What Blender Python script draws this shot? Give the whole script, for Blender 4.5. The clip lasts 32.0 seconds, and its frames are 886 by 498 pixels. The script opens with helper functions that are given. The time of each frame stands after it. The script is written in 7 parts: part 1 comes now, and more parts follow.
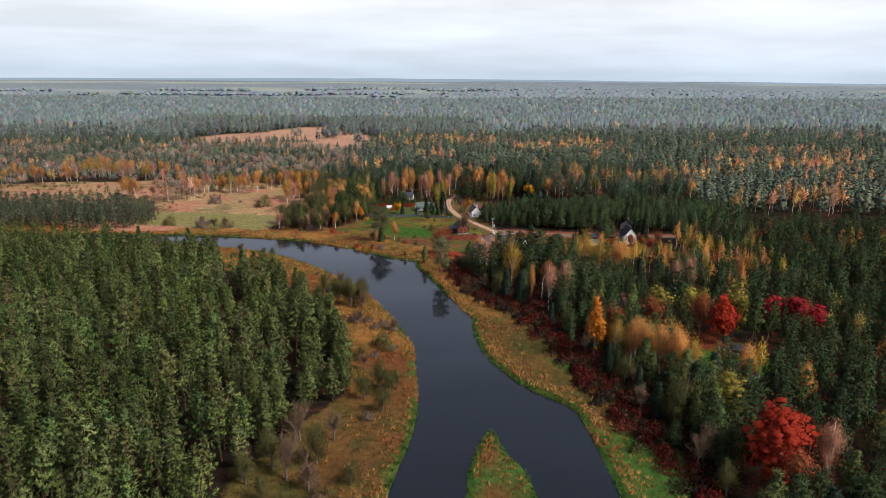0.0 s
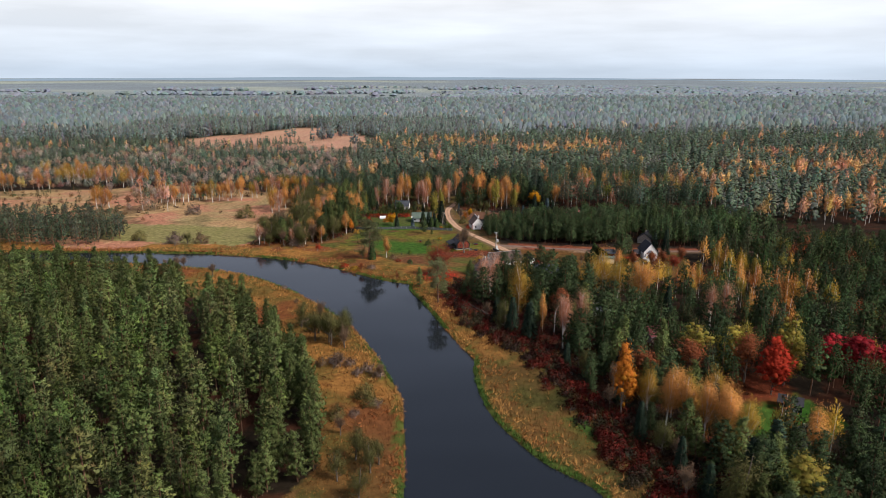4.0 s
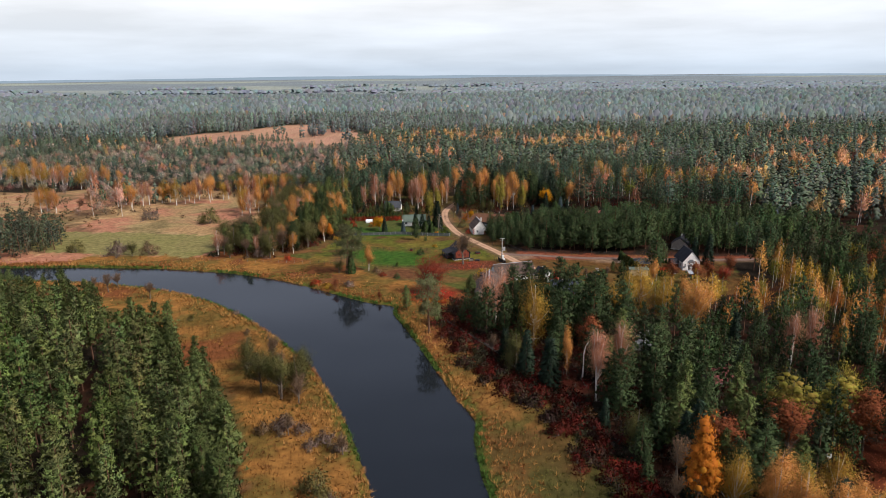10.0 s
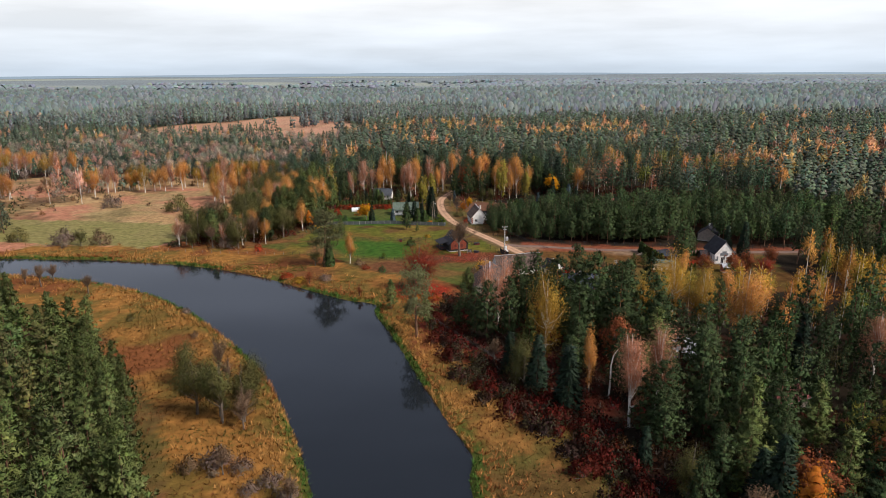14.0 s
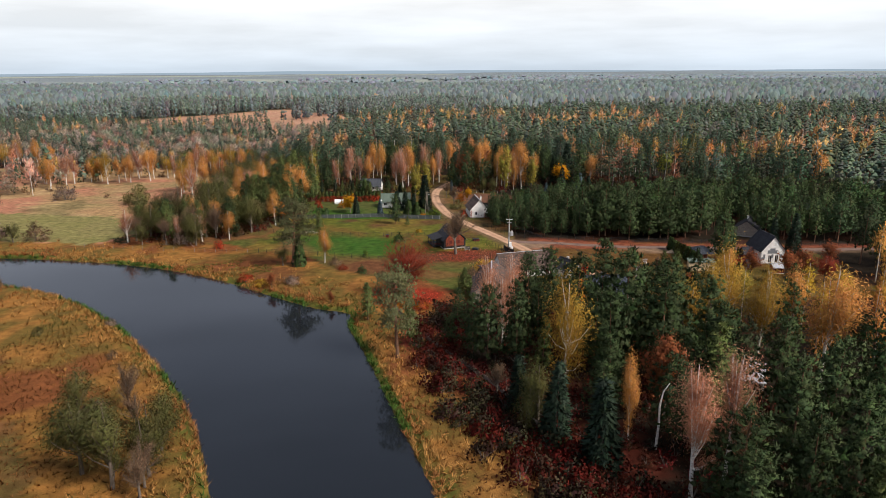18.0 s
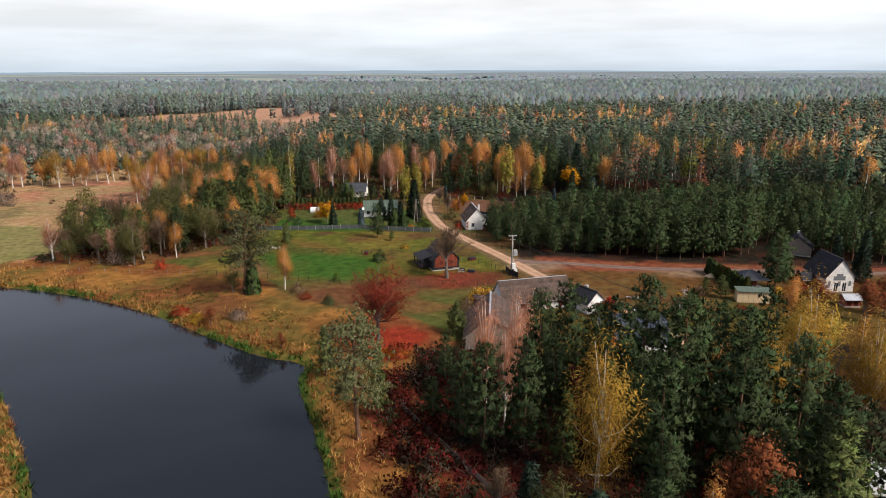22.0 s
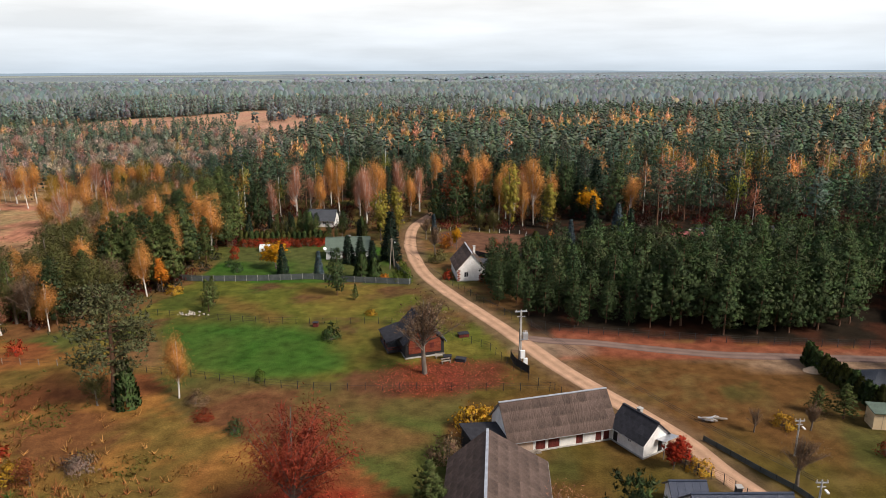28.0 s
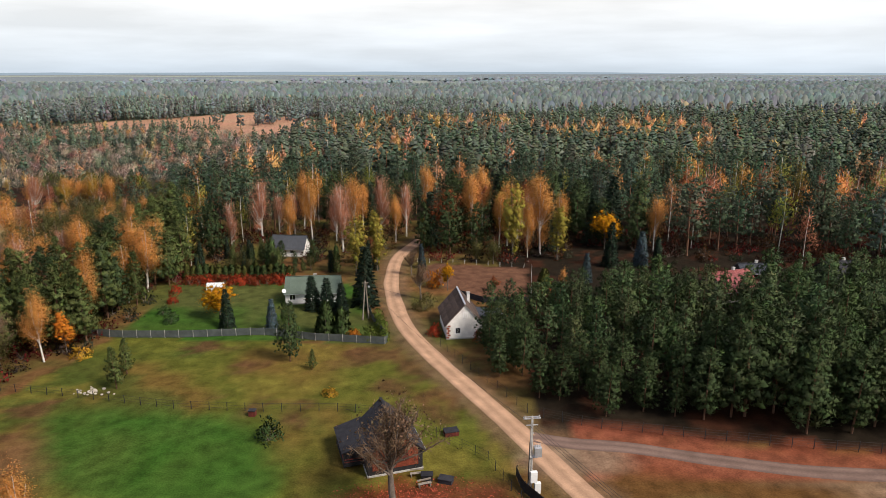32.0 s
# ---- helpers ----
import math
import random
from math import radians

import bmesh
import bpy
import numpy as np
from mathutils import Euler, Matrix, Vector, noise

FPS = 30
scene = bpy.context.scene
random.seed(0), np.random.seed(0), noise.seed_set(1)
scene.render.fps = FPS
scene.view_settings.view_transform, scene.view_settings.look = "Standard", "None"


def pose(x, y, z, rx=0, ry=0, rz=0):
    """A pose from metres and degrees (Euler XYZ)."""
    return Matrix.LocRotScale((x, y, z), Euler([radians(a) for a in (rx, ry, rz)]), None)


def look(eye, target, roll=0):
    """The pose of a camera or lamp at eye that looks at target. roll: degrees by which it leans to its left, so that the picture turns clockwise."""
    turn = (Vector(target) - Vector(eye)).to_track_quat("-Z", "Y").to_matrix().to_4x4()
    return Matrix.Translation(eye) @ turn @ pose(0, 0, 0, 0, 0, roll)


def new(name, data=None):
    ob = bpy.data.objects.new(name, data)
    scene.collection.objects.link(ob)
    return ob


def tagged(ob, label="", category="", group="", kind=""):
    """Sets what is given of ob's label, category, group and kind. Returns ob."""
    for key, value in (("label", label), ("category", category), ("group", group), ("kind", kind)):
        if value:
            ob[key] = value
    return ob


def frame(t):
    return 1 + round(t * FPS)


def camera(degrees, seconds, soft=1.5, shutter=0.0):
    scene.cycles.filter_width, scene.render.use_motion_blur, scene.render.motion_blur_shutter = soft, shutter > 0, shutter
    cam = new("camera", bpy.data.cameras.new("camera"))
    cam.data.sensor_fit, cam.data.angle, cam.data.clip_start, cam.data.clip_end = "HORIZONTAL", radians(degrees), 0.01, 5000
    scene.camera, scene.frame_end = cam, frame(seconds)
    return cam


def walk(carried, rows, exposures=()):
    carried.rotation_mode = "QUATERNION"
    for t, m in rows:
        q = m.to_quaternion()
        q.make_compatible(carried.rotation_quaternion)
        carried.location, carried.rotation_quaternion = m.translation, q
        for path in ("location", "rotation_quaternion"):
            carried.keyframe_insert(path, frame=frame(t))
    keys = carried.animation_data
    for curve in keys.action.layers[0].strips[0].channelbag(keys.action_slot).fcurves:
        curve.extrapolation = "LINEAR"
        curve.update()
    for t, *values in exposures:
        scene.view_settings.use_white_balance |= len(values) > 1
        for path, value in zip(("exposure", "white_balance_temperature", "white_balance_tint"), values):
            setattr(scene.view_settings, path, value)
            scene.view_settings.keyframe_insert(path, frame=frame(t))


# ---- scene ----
# t, x, y, z, pitch, roll, yaw of the drone
PATH = [
    (0, 0.00, 0.00, 82.73, 75.14, -0.44, 0.01),
    (1, 0.48, 9.10, 82.66, 75.12, -0.39, 0.07),
    (2, 0.99, 18.19, 82.57, 75.09, -0.34, 0.11),
    (3, 1.55, 27.32, 82.46, 75.04, -0.28, 0.13),
    (4, 2.11, 36.62, 82.39, 75.00, -0.14, 0.14),
    (5, 2.62, 46.18, 82.34, 75.00, 0.13, 0.17),
    (6, 3.18, 55.69, 81.88, 75.03, 0.36, 0.21),
    (7, 3.86, 64.83, 80.57, 75.06, 0.39, 0.24),
    (8, 4.51, 73.61, 78.40, 75.06, 0.35, 0.26),
    (9, 5.01, 82.08, 75.55, 75.01, 0.41, 0.28),
    (10, 5.41, 90.35, 72.40, 74.96, 0.46, 0.30),
    (11, 5.81, 98.49, 69.30, 74.96, 0.41, 0.31),
    (12, 6.20, 106.55, 66.27, 74.96, 0.32, 0.30),
    (13, 6.58, 114.58, 63.23, 74.94, 0.27, 0.29),
    (14, 7.04, 122.70, 60.27, 74.92, 0.25, 0.28),
    (15, 7.65, 131.00, 57.52, 74.90, 0.22, 0.32),
    (16, 8.26, 139.39, 54.99, 74.89, 0.21, 0.36),
    (17, 8.75, 147.78, 52.68, 74.86, 0.25, 0.39),
    (18, 9.23, 156.21, 50.56, 74.84, 0.29, 0.40),
    (19, 9.82, 164.75, 48.64, 74.84, 0.26, 0.42),
    (20, 10.46, 173.35, 47.24, 74.86, 0.20, 0.44),
    (21, 11.08, 181.96, 46.62, 74.88, 0.15, 0.46),
    (22, 11.67, 190.66, 46.45, 74.89, 0.11, 0.48),
    (23, 12.23, 199.48, 46.34, 74.89, 0.10, 0.50),
    (24, 12.84, 208.25, 46.23, 74.88, 0.12, 0.54),
    (25, 13.55, 216.77, 46.14, 74.88, 0.18, 0.59),
    (26, 14.25, 225.07, 46.06, 74.89, 0.23, 0.63),
    (27, 14.82, 233.25, 46.00, 74.91, 0.23, 0.62),
    (28, 15.30, 241.41, 45.97, 74.92, 0.19, 0.60),
    (29, 15.78, 249.62, 45.99, 74.92, 0.12, 0.59),
    (30, 16.26, 257.89, 45.99, 74.93, 0.04, 0.58),
    (31, 16.78, 266.18, 45.92, 74.96, -0.01, 0.58),
    (32, 17.32, 274.50, 45.82, 75.01, -0.05, 0.59),
]
cam = camera(67.0, 32.0, soft=0.6)
walk(cam, [(t, pose(*row)) for t, *row in PATH], exposures=[(0, 0.0, 6150, 13), (10, 0.0, 6250, 13), (19, 0.06, 6400, 12), (32, 0.06, 6500, 12)])

# ---------------------------------------------------------------- sky and sun
SUN_AZ, SUN_EL = radians(122), radians(44)   # clockwise from +y: to the right, behind the drone
world = bpy.data.worlds.new("overcast_sky")
scene.world = world
world.use_nodes = True
wn, wl = world.node_tree.nodes, world.node_tree.links
wn.clear()
w_out, w_bg = wn.new("ShaderNodeOutputWorld"), wn.new("ShaderNodeBackground")
w_sky = wn.new("ShaderNodeTexSky")
w_sky.sky_type, w_sky.sun_disc = "NISHITA", False
w_sky.sun_elevation, w_sky.sun_rotation = SUN_EL, SUN_AZ
w_co, w_sep = wn.new("ShaderNodeTexCoord"), wn.new("ShaderNodeSeparateXYZ")
w_ramp = wn.new("ShaderNodeValToRGB")
wl.new(w_co.outputs["Generated"], w_sep.inputs[0])
wl.new(w_sep.outputs["Z"], w_ramp.inputs[0])
els = w_ramp.color_ramp.elements
els[0].position, els[0].color = 0.0, (0.60, 0.69, 0.77, 1)
els[1].position, els[1].color = 0.20, (0.62, 0.66, 0.74, 1)
for pos, col in ((0.012, (0.68, 0.76, 0.83, 1)), (0.045, (0.80, 0.85, 0.89, 1)), (0.085, (0.89, 0.90, 0.89, 1)), (0.12, (0.97, 0.95, 0.91, 1)), (0.40, (0.40, 0.45, 0.56, 1)), (0.62, (0.25, 0.29, 0.39, 1)), (1.0, (0.26, 0.30, 0.38, 1))):
    e = els.new(pos)
    e.color = col
w_map = wn.new("ShaderNodeMapping")
w_map.inputs["Scale"].default_value = (2.2, 2.2, 16.0)
w_noise = wn.new("ShaderNodeTexNoise")
w_noise.inputs["Scale"].default_value, w_noise.inputs["Detail"].default_value = 1.6, 6.0
w_cloud = wn.new("ShaderNodeMapRange")
w_cloud.inputs["From Min"].default_value, w_cloud.inputs["From Max"].default_value = 0.35, 0.68
w_cloud.inputs["To Min"].default_value, w_cloud.inputs["To Max"].default_value = 0.86, 1.10
w_mul = wn.new("ShaderNodeMixRGB")
w_mul.blend_type, w_mul.inputs[0].default_value = "MULTIPLY", 1.0
w_dim = wn.new("ShaderNodeMixRGB")
w_dim.blend_type, w_dim.inputs[0].default_value = "MULTIPLY", 1.0
w_dim.inputs[2].default_value = (0.08, 0.08, 0.08, 1)
w_mix = wn.new("ShaderNodeMixRGB")
w_mix.inputs[0].default_value = 0.12
wl.new(w_co.outputs["Generated"], w_map.inputs[0])
wl.new(w_map.outputs[0], w_noise.inputs["Vector"])
wl.new(w_noise.outputs["Fac"], w_cloud.inputs[0])
wl.new(w_ramp.outputs[0], w_mul.inputs[1])
wl.new(w_cloud.outputs[0], w_mul.inputs[2])
wl.new(w_sky.outputs[0], w_dim.inputs[1])
wl.new(w_mul.outputs[0], w_mix.inputs[1])
wl.new(w_dim.outputs[0], w_mix.inputs[2])
wl.new(w_mix.outputs[0], w_bg.inputs[0])
w_bg.inputs[1].default_value = 1.14
wl.new(w_bg.outputs[0], w_out.inputs[0])
sun = new("sun", bpy.data.lights.new("sun", "SUN"))
sun.data.energy, sun.data.angle, sun.data.color = 4.8, radians(20), (1.0, 0.92, 0.82)
SUN_WAY = Vector((math.sin(SUN_AZ) * math.cos(SUN_EL), math.cos(SUN_AZ) * math.cos(SUN_EL), math.sin(SUN_EL)))
sun.matrix_world = look(SUN_WAY * 400, (0, 0, 0))


# ---------------------------------------------------------------- materials
def mat(name, col=(0.5, 0.5, 0.5), rough=0.9, metal=0.0, vary=0.35, scale=2.0, fine=14.0, bump=0.0, attr="", leafy=0.0, obj=0.0, island=0.0, spec=0.3, warp=(1, 1, 1)):
    """A procedural surface: colour (or the attribute), coarse and fine variation, relief."""
    m = bpy.data.materials.new(name)
    m.use_nodes = True
    n, l = m.node_tree.nodes, m.node_tree.links
    b = n["Principled BSDF"]
    b.inputs["Roughness"].default_value, b.inputs["Metallic"].default_value = rough, metal
    b.inputs["Specular IOR Level"].default_value = spec
    co, mp = n.new("ShaderNodeTexCoord"), n.new("ShaderNodeMapping")
    mp.inputs["Scale"].default_value = warp
    l.new(co.outputs["Object"], mp.inputs[0])
    value = None
    for sc, det, amount in ((scale, 4.0, vary), (fine, 3.0, vary * 0.7)):
        t = n.new("ShaderNodeTexNoise")
        t.inputs["Scale"].default_value, t.inputs["Detail"].default_value = sc, det
        l.new(mp.outputs[0], t.inputs["Vector"])
        r = n.new("ShaderNodeMapRange")
        r.inputs["From Min"].default_value, r.inputs["From Max"].default_value = 0.28, 0.72
        r.inputs["To Min"].default_value, r.inputs["To Max"].default_value = 1 - amount, 1 + amount
        l.new(t.outputs["Fac"], r.inputs[0])
        if value is None:
            value = r.outputs[0]
        else:
            x = n.new("ShaderNodeMath")
            x.operation = "MULTIPLY"
            l.new(value, x.inputs[0]), l.new(r.outputs[0], x.inputs[1])
            value = x.outputs[0]
            if bump:
                bp = n.new("ShaderNodeBump")
                bp.inputs["Strength"].default_value, bp.inputs["Distance"].default_value = bump, 0.08
                l.new(t.outputs["Fac"], bp.inputs["Height"])
                l.new(bp.outputs[0], b.inputs["Normal"])
    for on, node, amount in ((obj, "ShaderNodeObjectInfo", obj), (island, "ShaderNodeNewGeometry", island)):
        if on:
            o = n.new(node)
            r = n.new("ShaderNodeMapRange")
            r.inputs["To Min"].default_value, r.inputs["To Max"].default_value = 1 - amount, 1 + amount
            l.new(o.outputs["Random" if obj and node == "ShaderNodeObjectInfo" else "Random Per Island"], r.inputs[0])
            x = n.new("ShaderNodeMath")
            x.operation = "MULTIPLY"
            l.new(value, x.inputs[0]), l.new(r.outputs[0], x.inputs[1])
            value = x.outputs[0]
    mx = n.new("ShaderNodeMixRGB")
    mx.blend_type, mx.inputs[0].default_value = "MULTIPLY", 1.0
    mx.inputs[1].default_value = (*col, 1)
    if attr:
        a = n.new("ShaderNodeAttribute")
        a.attribute_name = attr
        l.new(a.outputs["Color"], mx.inputs[1])
    l.new(value, mx.inputs[2])
    l.new(mx.outputs[0], b.inputs["Base Color"])
    if leafy:
        tr, ms = n.new("ShaderNodeBsdfTranslucent"), n.new("ShaderNodeMixShader")
        l.new(mx.outputs[0], tr.inputs[0])
        ms.inputs[0].default_value = leafy
        l.new(b.outputs[0], ms.inputs[1]), l.new(tr.outputs[0], ms.inputs[2])
        l.new(ms.outputs[0], n["Material Output"].inputs[0])
    return m


M_GROUND = mat("ground_cover", rough=0.95, vary=0.34, scale=0.5, fine=5.0, bump=0.8, attr="tint", spec=0.05)
M_NEEDLE = mat("needles", rough=0.65, vary=0.22, scale=0.8, fine=6, attr="tint", obj=0.30, island=0.14, leafy=0.06, spec=0.05, bump=1.0)
M_NEEDLE_FAR = mat("distant_needles", rough=0.8, vary=0.12, scale=0.08, fine=0.4, attr="tint", island=0.06, leafy=0.06, spec=0.02)
M_LEAF_FAR = mat("distant_leaves", rough=0.8, vary=0.12, scale=0.08, fine=0.4, attr="tint", island=0.10, leafy=0.2, spec=0.02)
M_LEAF = mat("leaves", rough=0.6, vary=0.2, scale=0.7, fine=5, attr="tint", obj=0.15, island=0.12, leafy=0.25, spec=0.06)
M_BARK = mat("pine_bark", (0.16, 0.085, 0.05), vary=0.4, scale=3, fine=22, bump=0.5, warp=(1, 1, 0.3))
M_GREYBARK = mat("grey_bark", (0.15, 0.12, 0.095), vary=0.4, scale=3, fine=20, bump=0.5, warp=(1, 1, 0.3))
M_BIRCHBARK = mat("birch_bark", (0.62, 0.58, 0.52), vary=0.4, scale=2, fine=9, bump=0.2, warp=(1, 1, 2.5))
M_ROAD = mat("sandy_track", rough=0.95, vary=0.16, scale=0.5, fine=5, bump=0.5, attr="tint", spec=0.1)
M_REED = mat("reeds", rough=0.85, vary=0.2, scale=0.5, fine=3, attr="tint", island=0.4, leafy=0.2, spec=0.1)
M_WATER = bpy.data.materials.new("river_water")
M_WATER.use_nodes = True
wb = M_WATER.node_tree.nodes["Principled BSDF"]
wb.inputs["Base Color"].default_value = (0.010, 0.0125, 0.016, 1)
wb.inputs["Roughness"].default_value, wb.inputs["IOR"].default_value = 0.05, 1.33
wt = M_WATER.node_tree.nodes.new("ShaderNodeTexNoise")
wt.inputs["Scale"].default_value, wt.inputs["Detail"].default_value = 0.7, 3
wq = M_WATER.node_tree.nodes.new("ShaderNodeTexCoord")
wp = M_WATER.node_tree.nodes.new("ShaderNodeBump")
wp.inputs["Strength"].default_value, wp.inputs["Distance"].default_value = 0.07, 0.05
M_WATER.node_tree.links.new(wq.outputs["Object"], wt.inputs["Vector"])
M_WATER.node_tree.links.new(wt.outputs["Fac"], wp.inputs["Height"])
M_WATER.node_tree.links.new(wp.outputs[0], wb.inputs["Normal"])


# ---------------------------------------------------------------- numeric helpers
def vnoise(x, y, size, seed=0):
    """Smooth value noise in 0..1 with cells of that size."""
    x, y = np.asarray(x) / size + seed * 17.3, np.asarray(y) / size + seed * 9.1
    xi, yi = np.floor(x), np.floor(y)
    fx, fy = x - xi, y - yi
    fx, fy = fx * fx * (3 - 2 * fx), fy * fy * (3 - 2 * fy)

    def h(a, b):
        s = np.sin(a * 127.1 + b * 311.7 + seed * 74.7) * 43758.5453
        return s - np.floor(s)
    return (h(xi, yi) * (1 - fx) + h(xi + 1, yi) * fx) * (1 - fy) + (h(xi, yi + 1) * (1 - fx) + h(xi + 1, yi + 1) * fx) * fy


def fbm(x, y, size, seed=0):
    return 0.5 * vnoise(x, y, size, seed) + 0.3 * vnoise(x, y, size * 0.45, seed + 1) + 0.2 * vnoise(x, y, size * 0.2, seed + 2)


def step(a, b, v):
    t = np.clip((v - a) / (b - a), 0, 1)
    return t * t * (3 - 2 * t)


def inside(x, y, poly):
    r = np.zeros(np.shape(x), bool)
    for (x1, y1), (x2, y2) in zip(poly, [*poly[1:], poly[0]]):
        hit = (y1 > y) != (y2 > y)
        r ^= hit & (x < (x2 - x1) * (y - y1) / ((y2 - y1) or 1e-9) + x1)
    return r


def away(x, y, line):
    """Distance to a polyline."""
    r = np.full(np.shape(x), 1e9)
    for (x1, y1), (x2, y2) in zip(line, line[1:]):
        dx, dy = x2 - x1, y2 - y1
        t = np.clip(((x - x1) * dx + (y - y1) * dy) / (dx * dx + dy * dy + 1e-9), 0, 1)
        r = np.minimum(r, np.hypot(x - x1 - t * dx, y - y1 - t * dy))
    return r


def smooth_line(points, n=5):
    p = np.array([points[0], *points, points[-1]], float)
    out = []
    for a, b, c, d in zip(p, p[1:], p[2:], p[3:]):
        for s in np.arange(n) / n:
            out.append(0.5 * (2 * b + (c - a) * s + (2 * a - 5 * b + 4 * c - d) * s * s + (3 * b - a - 3 * c + d) * s ** 3))
    return [tuple(q) for q in (*out, p[-1])]


def fast_mesh(name, v, t, mats, mi=None, tint=None, smooth=False):
    """A mesh of triangles from arrays."""
    me = bpy.data.meshes.new(name)
    me.vertices.add(len(v)), me.loops.add(3 * len(t)), me.polygons.add(len(t))
    me.vertices.foreach_set("co", np.asarray(v, np.float32).ravel())
    me.loops.foreach_set("vertex_index", np.asarray(t, np.int32).ravel())
    me.polygons.foreach_set("loop_start", np.arange(len(t), dtype=np.int32) * 3)
    for m in mats:
        me.materials.append(m)
    if mi is not None:
        me.polygons.foreach_set("material_index", np.asarray(mi, np.int32))
    me.polygons.foreach_set("use_smooth", np.full(len(t), smooth))
    if tint is not None:
        a = me.attributes.new("tint", "FLOAT_COLOR", "POINT")
        c = np.ones((len(v), 4), np.float32)
        c[:, :3] = tint[:, :3]
        a.data.foreach_set("color", c.ravel())
    me.update(calc_edges=True)
    if tint is not None and tint.shape[1] == 6:
        me.normals_split_custom_set_from_vertices(np.ascontiguousarray(tint[:, 3:], dtype=np.float32))
    return me


# ---------------------------------------------------------------- plan of the land
WATER = -0.6
BANK_WEST = smooth_line([(-14, 50), (-12, 95), (-10.4, 118), (-5.7, 151), (-8, 190), (-11, 203), (-18.5, 224), (-30, 248), (-45, 269), (-65, 291), (-90, 308), (-127, 318.5), (-165, 321), (-230, 318), (-340, 296)])
BANK_EAST = smooth_line([(44, 50), (39, 95), (36.7, 118), (35.3, 145), (33, 156), (23, 167), (13.3, 188), (10.3, 211), (10.8, 219), (6.5, 231), (0.5, 249), (-6, 269), (-11.5, 284), (-12.5, 291.5), (-20.6, 295), (-32, 303), (-48, 315), (-68, 325.5), (-90, 332), (-118, 336), (-165, 337), (-230, 335), (-340, 314)])
RIVER = BANK_WEST + BANK_EAST[::-1]
SPIT = smooth_line([(3, 50), (4, 95), (5.1, 118), (6.5, 130), (11.8, 145), (15, 135), (18.3, 128), (20, 118), (22, 95), (24, 50)])
ROAD = smooth_line([(54, 292), (50.8, 303), (47.4, 311), (44.6, 319), (37.4, 331.3), (32.3, 340.5), (25.6, 355), (20.5, 365), (14.6, 377), (9.2, 390.3), (5.6, 407), (4.2, 420), (4.4, 437), (8.7, 454), (16.2, 474), (26, 500), (40, 530)])
SIDE_ROAD = smooth_line([(28, 352), (33, 350.5), (40.2, 349.5), (49.2, 347), (60.5, 344.5), (71.4, 343.6), (85.5, 342.6), (110, 341), (150, 342)])
LAWN = smooth_line([(-39, 355), (-33, 345), (-24, 337.5), (-8.3, 335), (-1, 340), (-4, 350), (-9, 356), (-24, 360), (-37, 359)])
HEATH_NEAR = [(-360, 490), (-297, 492), (-210, 515), (-150, 522), (-100, 470), (-82, 430), (-80, 385), (-90, 352), (-165, 350), (-360, 372)]
HEATH_FAR = [(-340, 830), (-260, 930), (-200, 1040), (-130, 960), (-66, 835), (-100, 735), (-230, 745)]
GREEN_MEADOW = [(-195, 372), (-160, 358), (-95, 350), (-88, 365), (-100, 386), (-140, 394), (-185, 396)]
GARDEN = [(-42, 384.5), (7, 382), (2, 395), (0, 410), (-6, 416), (-43, 415)]
FIELD = [(-52, 338), (16, 334), (26, 345), (8, 381), (-42, 384)]
BROWN_PLOT = [(13, 432), (36, 428), (33, 404), (24, 405), (10, 420)]
YARD = [(22, 298), (38, 296), (52, 300), (110, 300), (112, 346), (75, 348), (50, 351), (30, 354), (22, 342), (14, 320)]
HOUSE_LAWN = [(73, 174), (72, 189), (95, 198), (100, 182), (88, 172)]
PINES_WEST = [(-47, 60), (-44, 120), (-36, 142), (-25, 162), (-27, 180), (-34, 200), (-49, 230), (-68, 250), (-90, 272), (-115, 284), (-165, 298), (-260, 303), (-340, 288), (-340, 60)]
PINES_FAR_BANK = [(-330, 345), (-240, 345), (-168, 349), (-158, 362), (-168, 385), (-205, 398), (-330, 402)]
WOOD_EAST = [(6, 285), (14.5, 250), (27, 231), (36, 212), (43, 186), (46, 168), (51, 142), (58, 115), (62, 60), (260, 60), (340, 345), (112, 342), (110, 298), (52, 298), (38, 293), (20, 292), (14, 298), (6, 296)]
PINE_BLOCK = [(19, 385), (27, 363), (35, 357), (70, 352), (125, 348), (165, 356), (160, 398), (95, 402), (40, 398), (29, 400)]
WOOD_VILLAGE = [(-92, 350), (-62, 348), (-46, 372), (-43, 386), (-44, 425), (-60, 470), (-100, 470), (-84, 430), (-82, 385)]


def wet(x, y):
    """Distance into the water, below zero on land."""
    x, y = np.asarray(x, float), np.asarray(y, float)
    r, close = np.full(x.shape, -99.0), (y < 400) & (np.abs(x) < 400)
    r[close] = bank_distance(x[close], y[close])
    return r


def bank_distance(x, y):
    inn = inside(x, y, RIVER) & ~inside(x, y, SPIT)
    d = np.minimum(np.minimum(away(x, y, BANK_WEST), away(x, y, BANK_EAST)), away(x, y, SPIT))
    return np.where(inn, d, -d)


def land(x, y):
    """Height of the ground away from the river."""
    far = np.hypot(x, y - 250)
    return 0.5 * (fbm(x, y, 60, 3) - 0.5) * step(0, 30, far) + 8 * step(1300, 4300, far) + 14 * step(1500, 4700, far) * fbm(x, y, 1500, 5) + 5 * step(500, 1200, y) * step(0, 300, x)


def mixc(a, b, f):
    return a + (np.asarray(b) - a) * f[..., None]


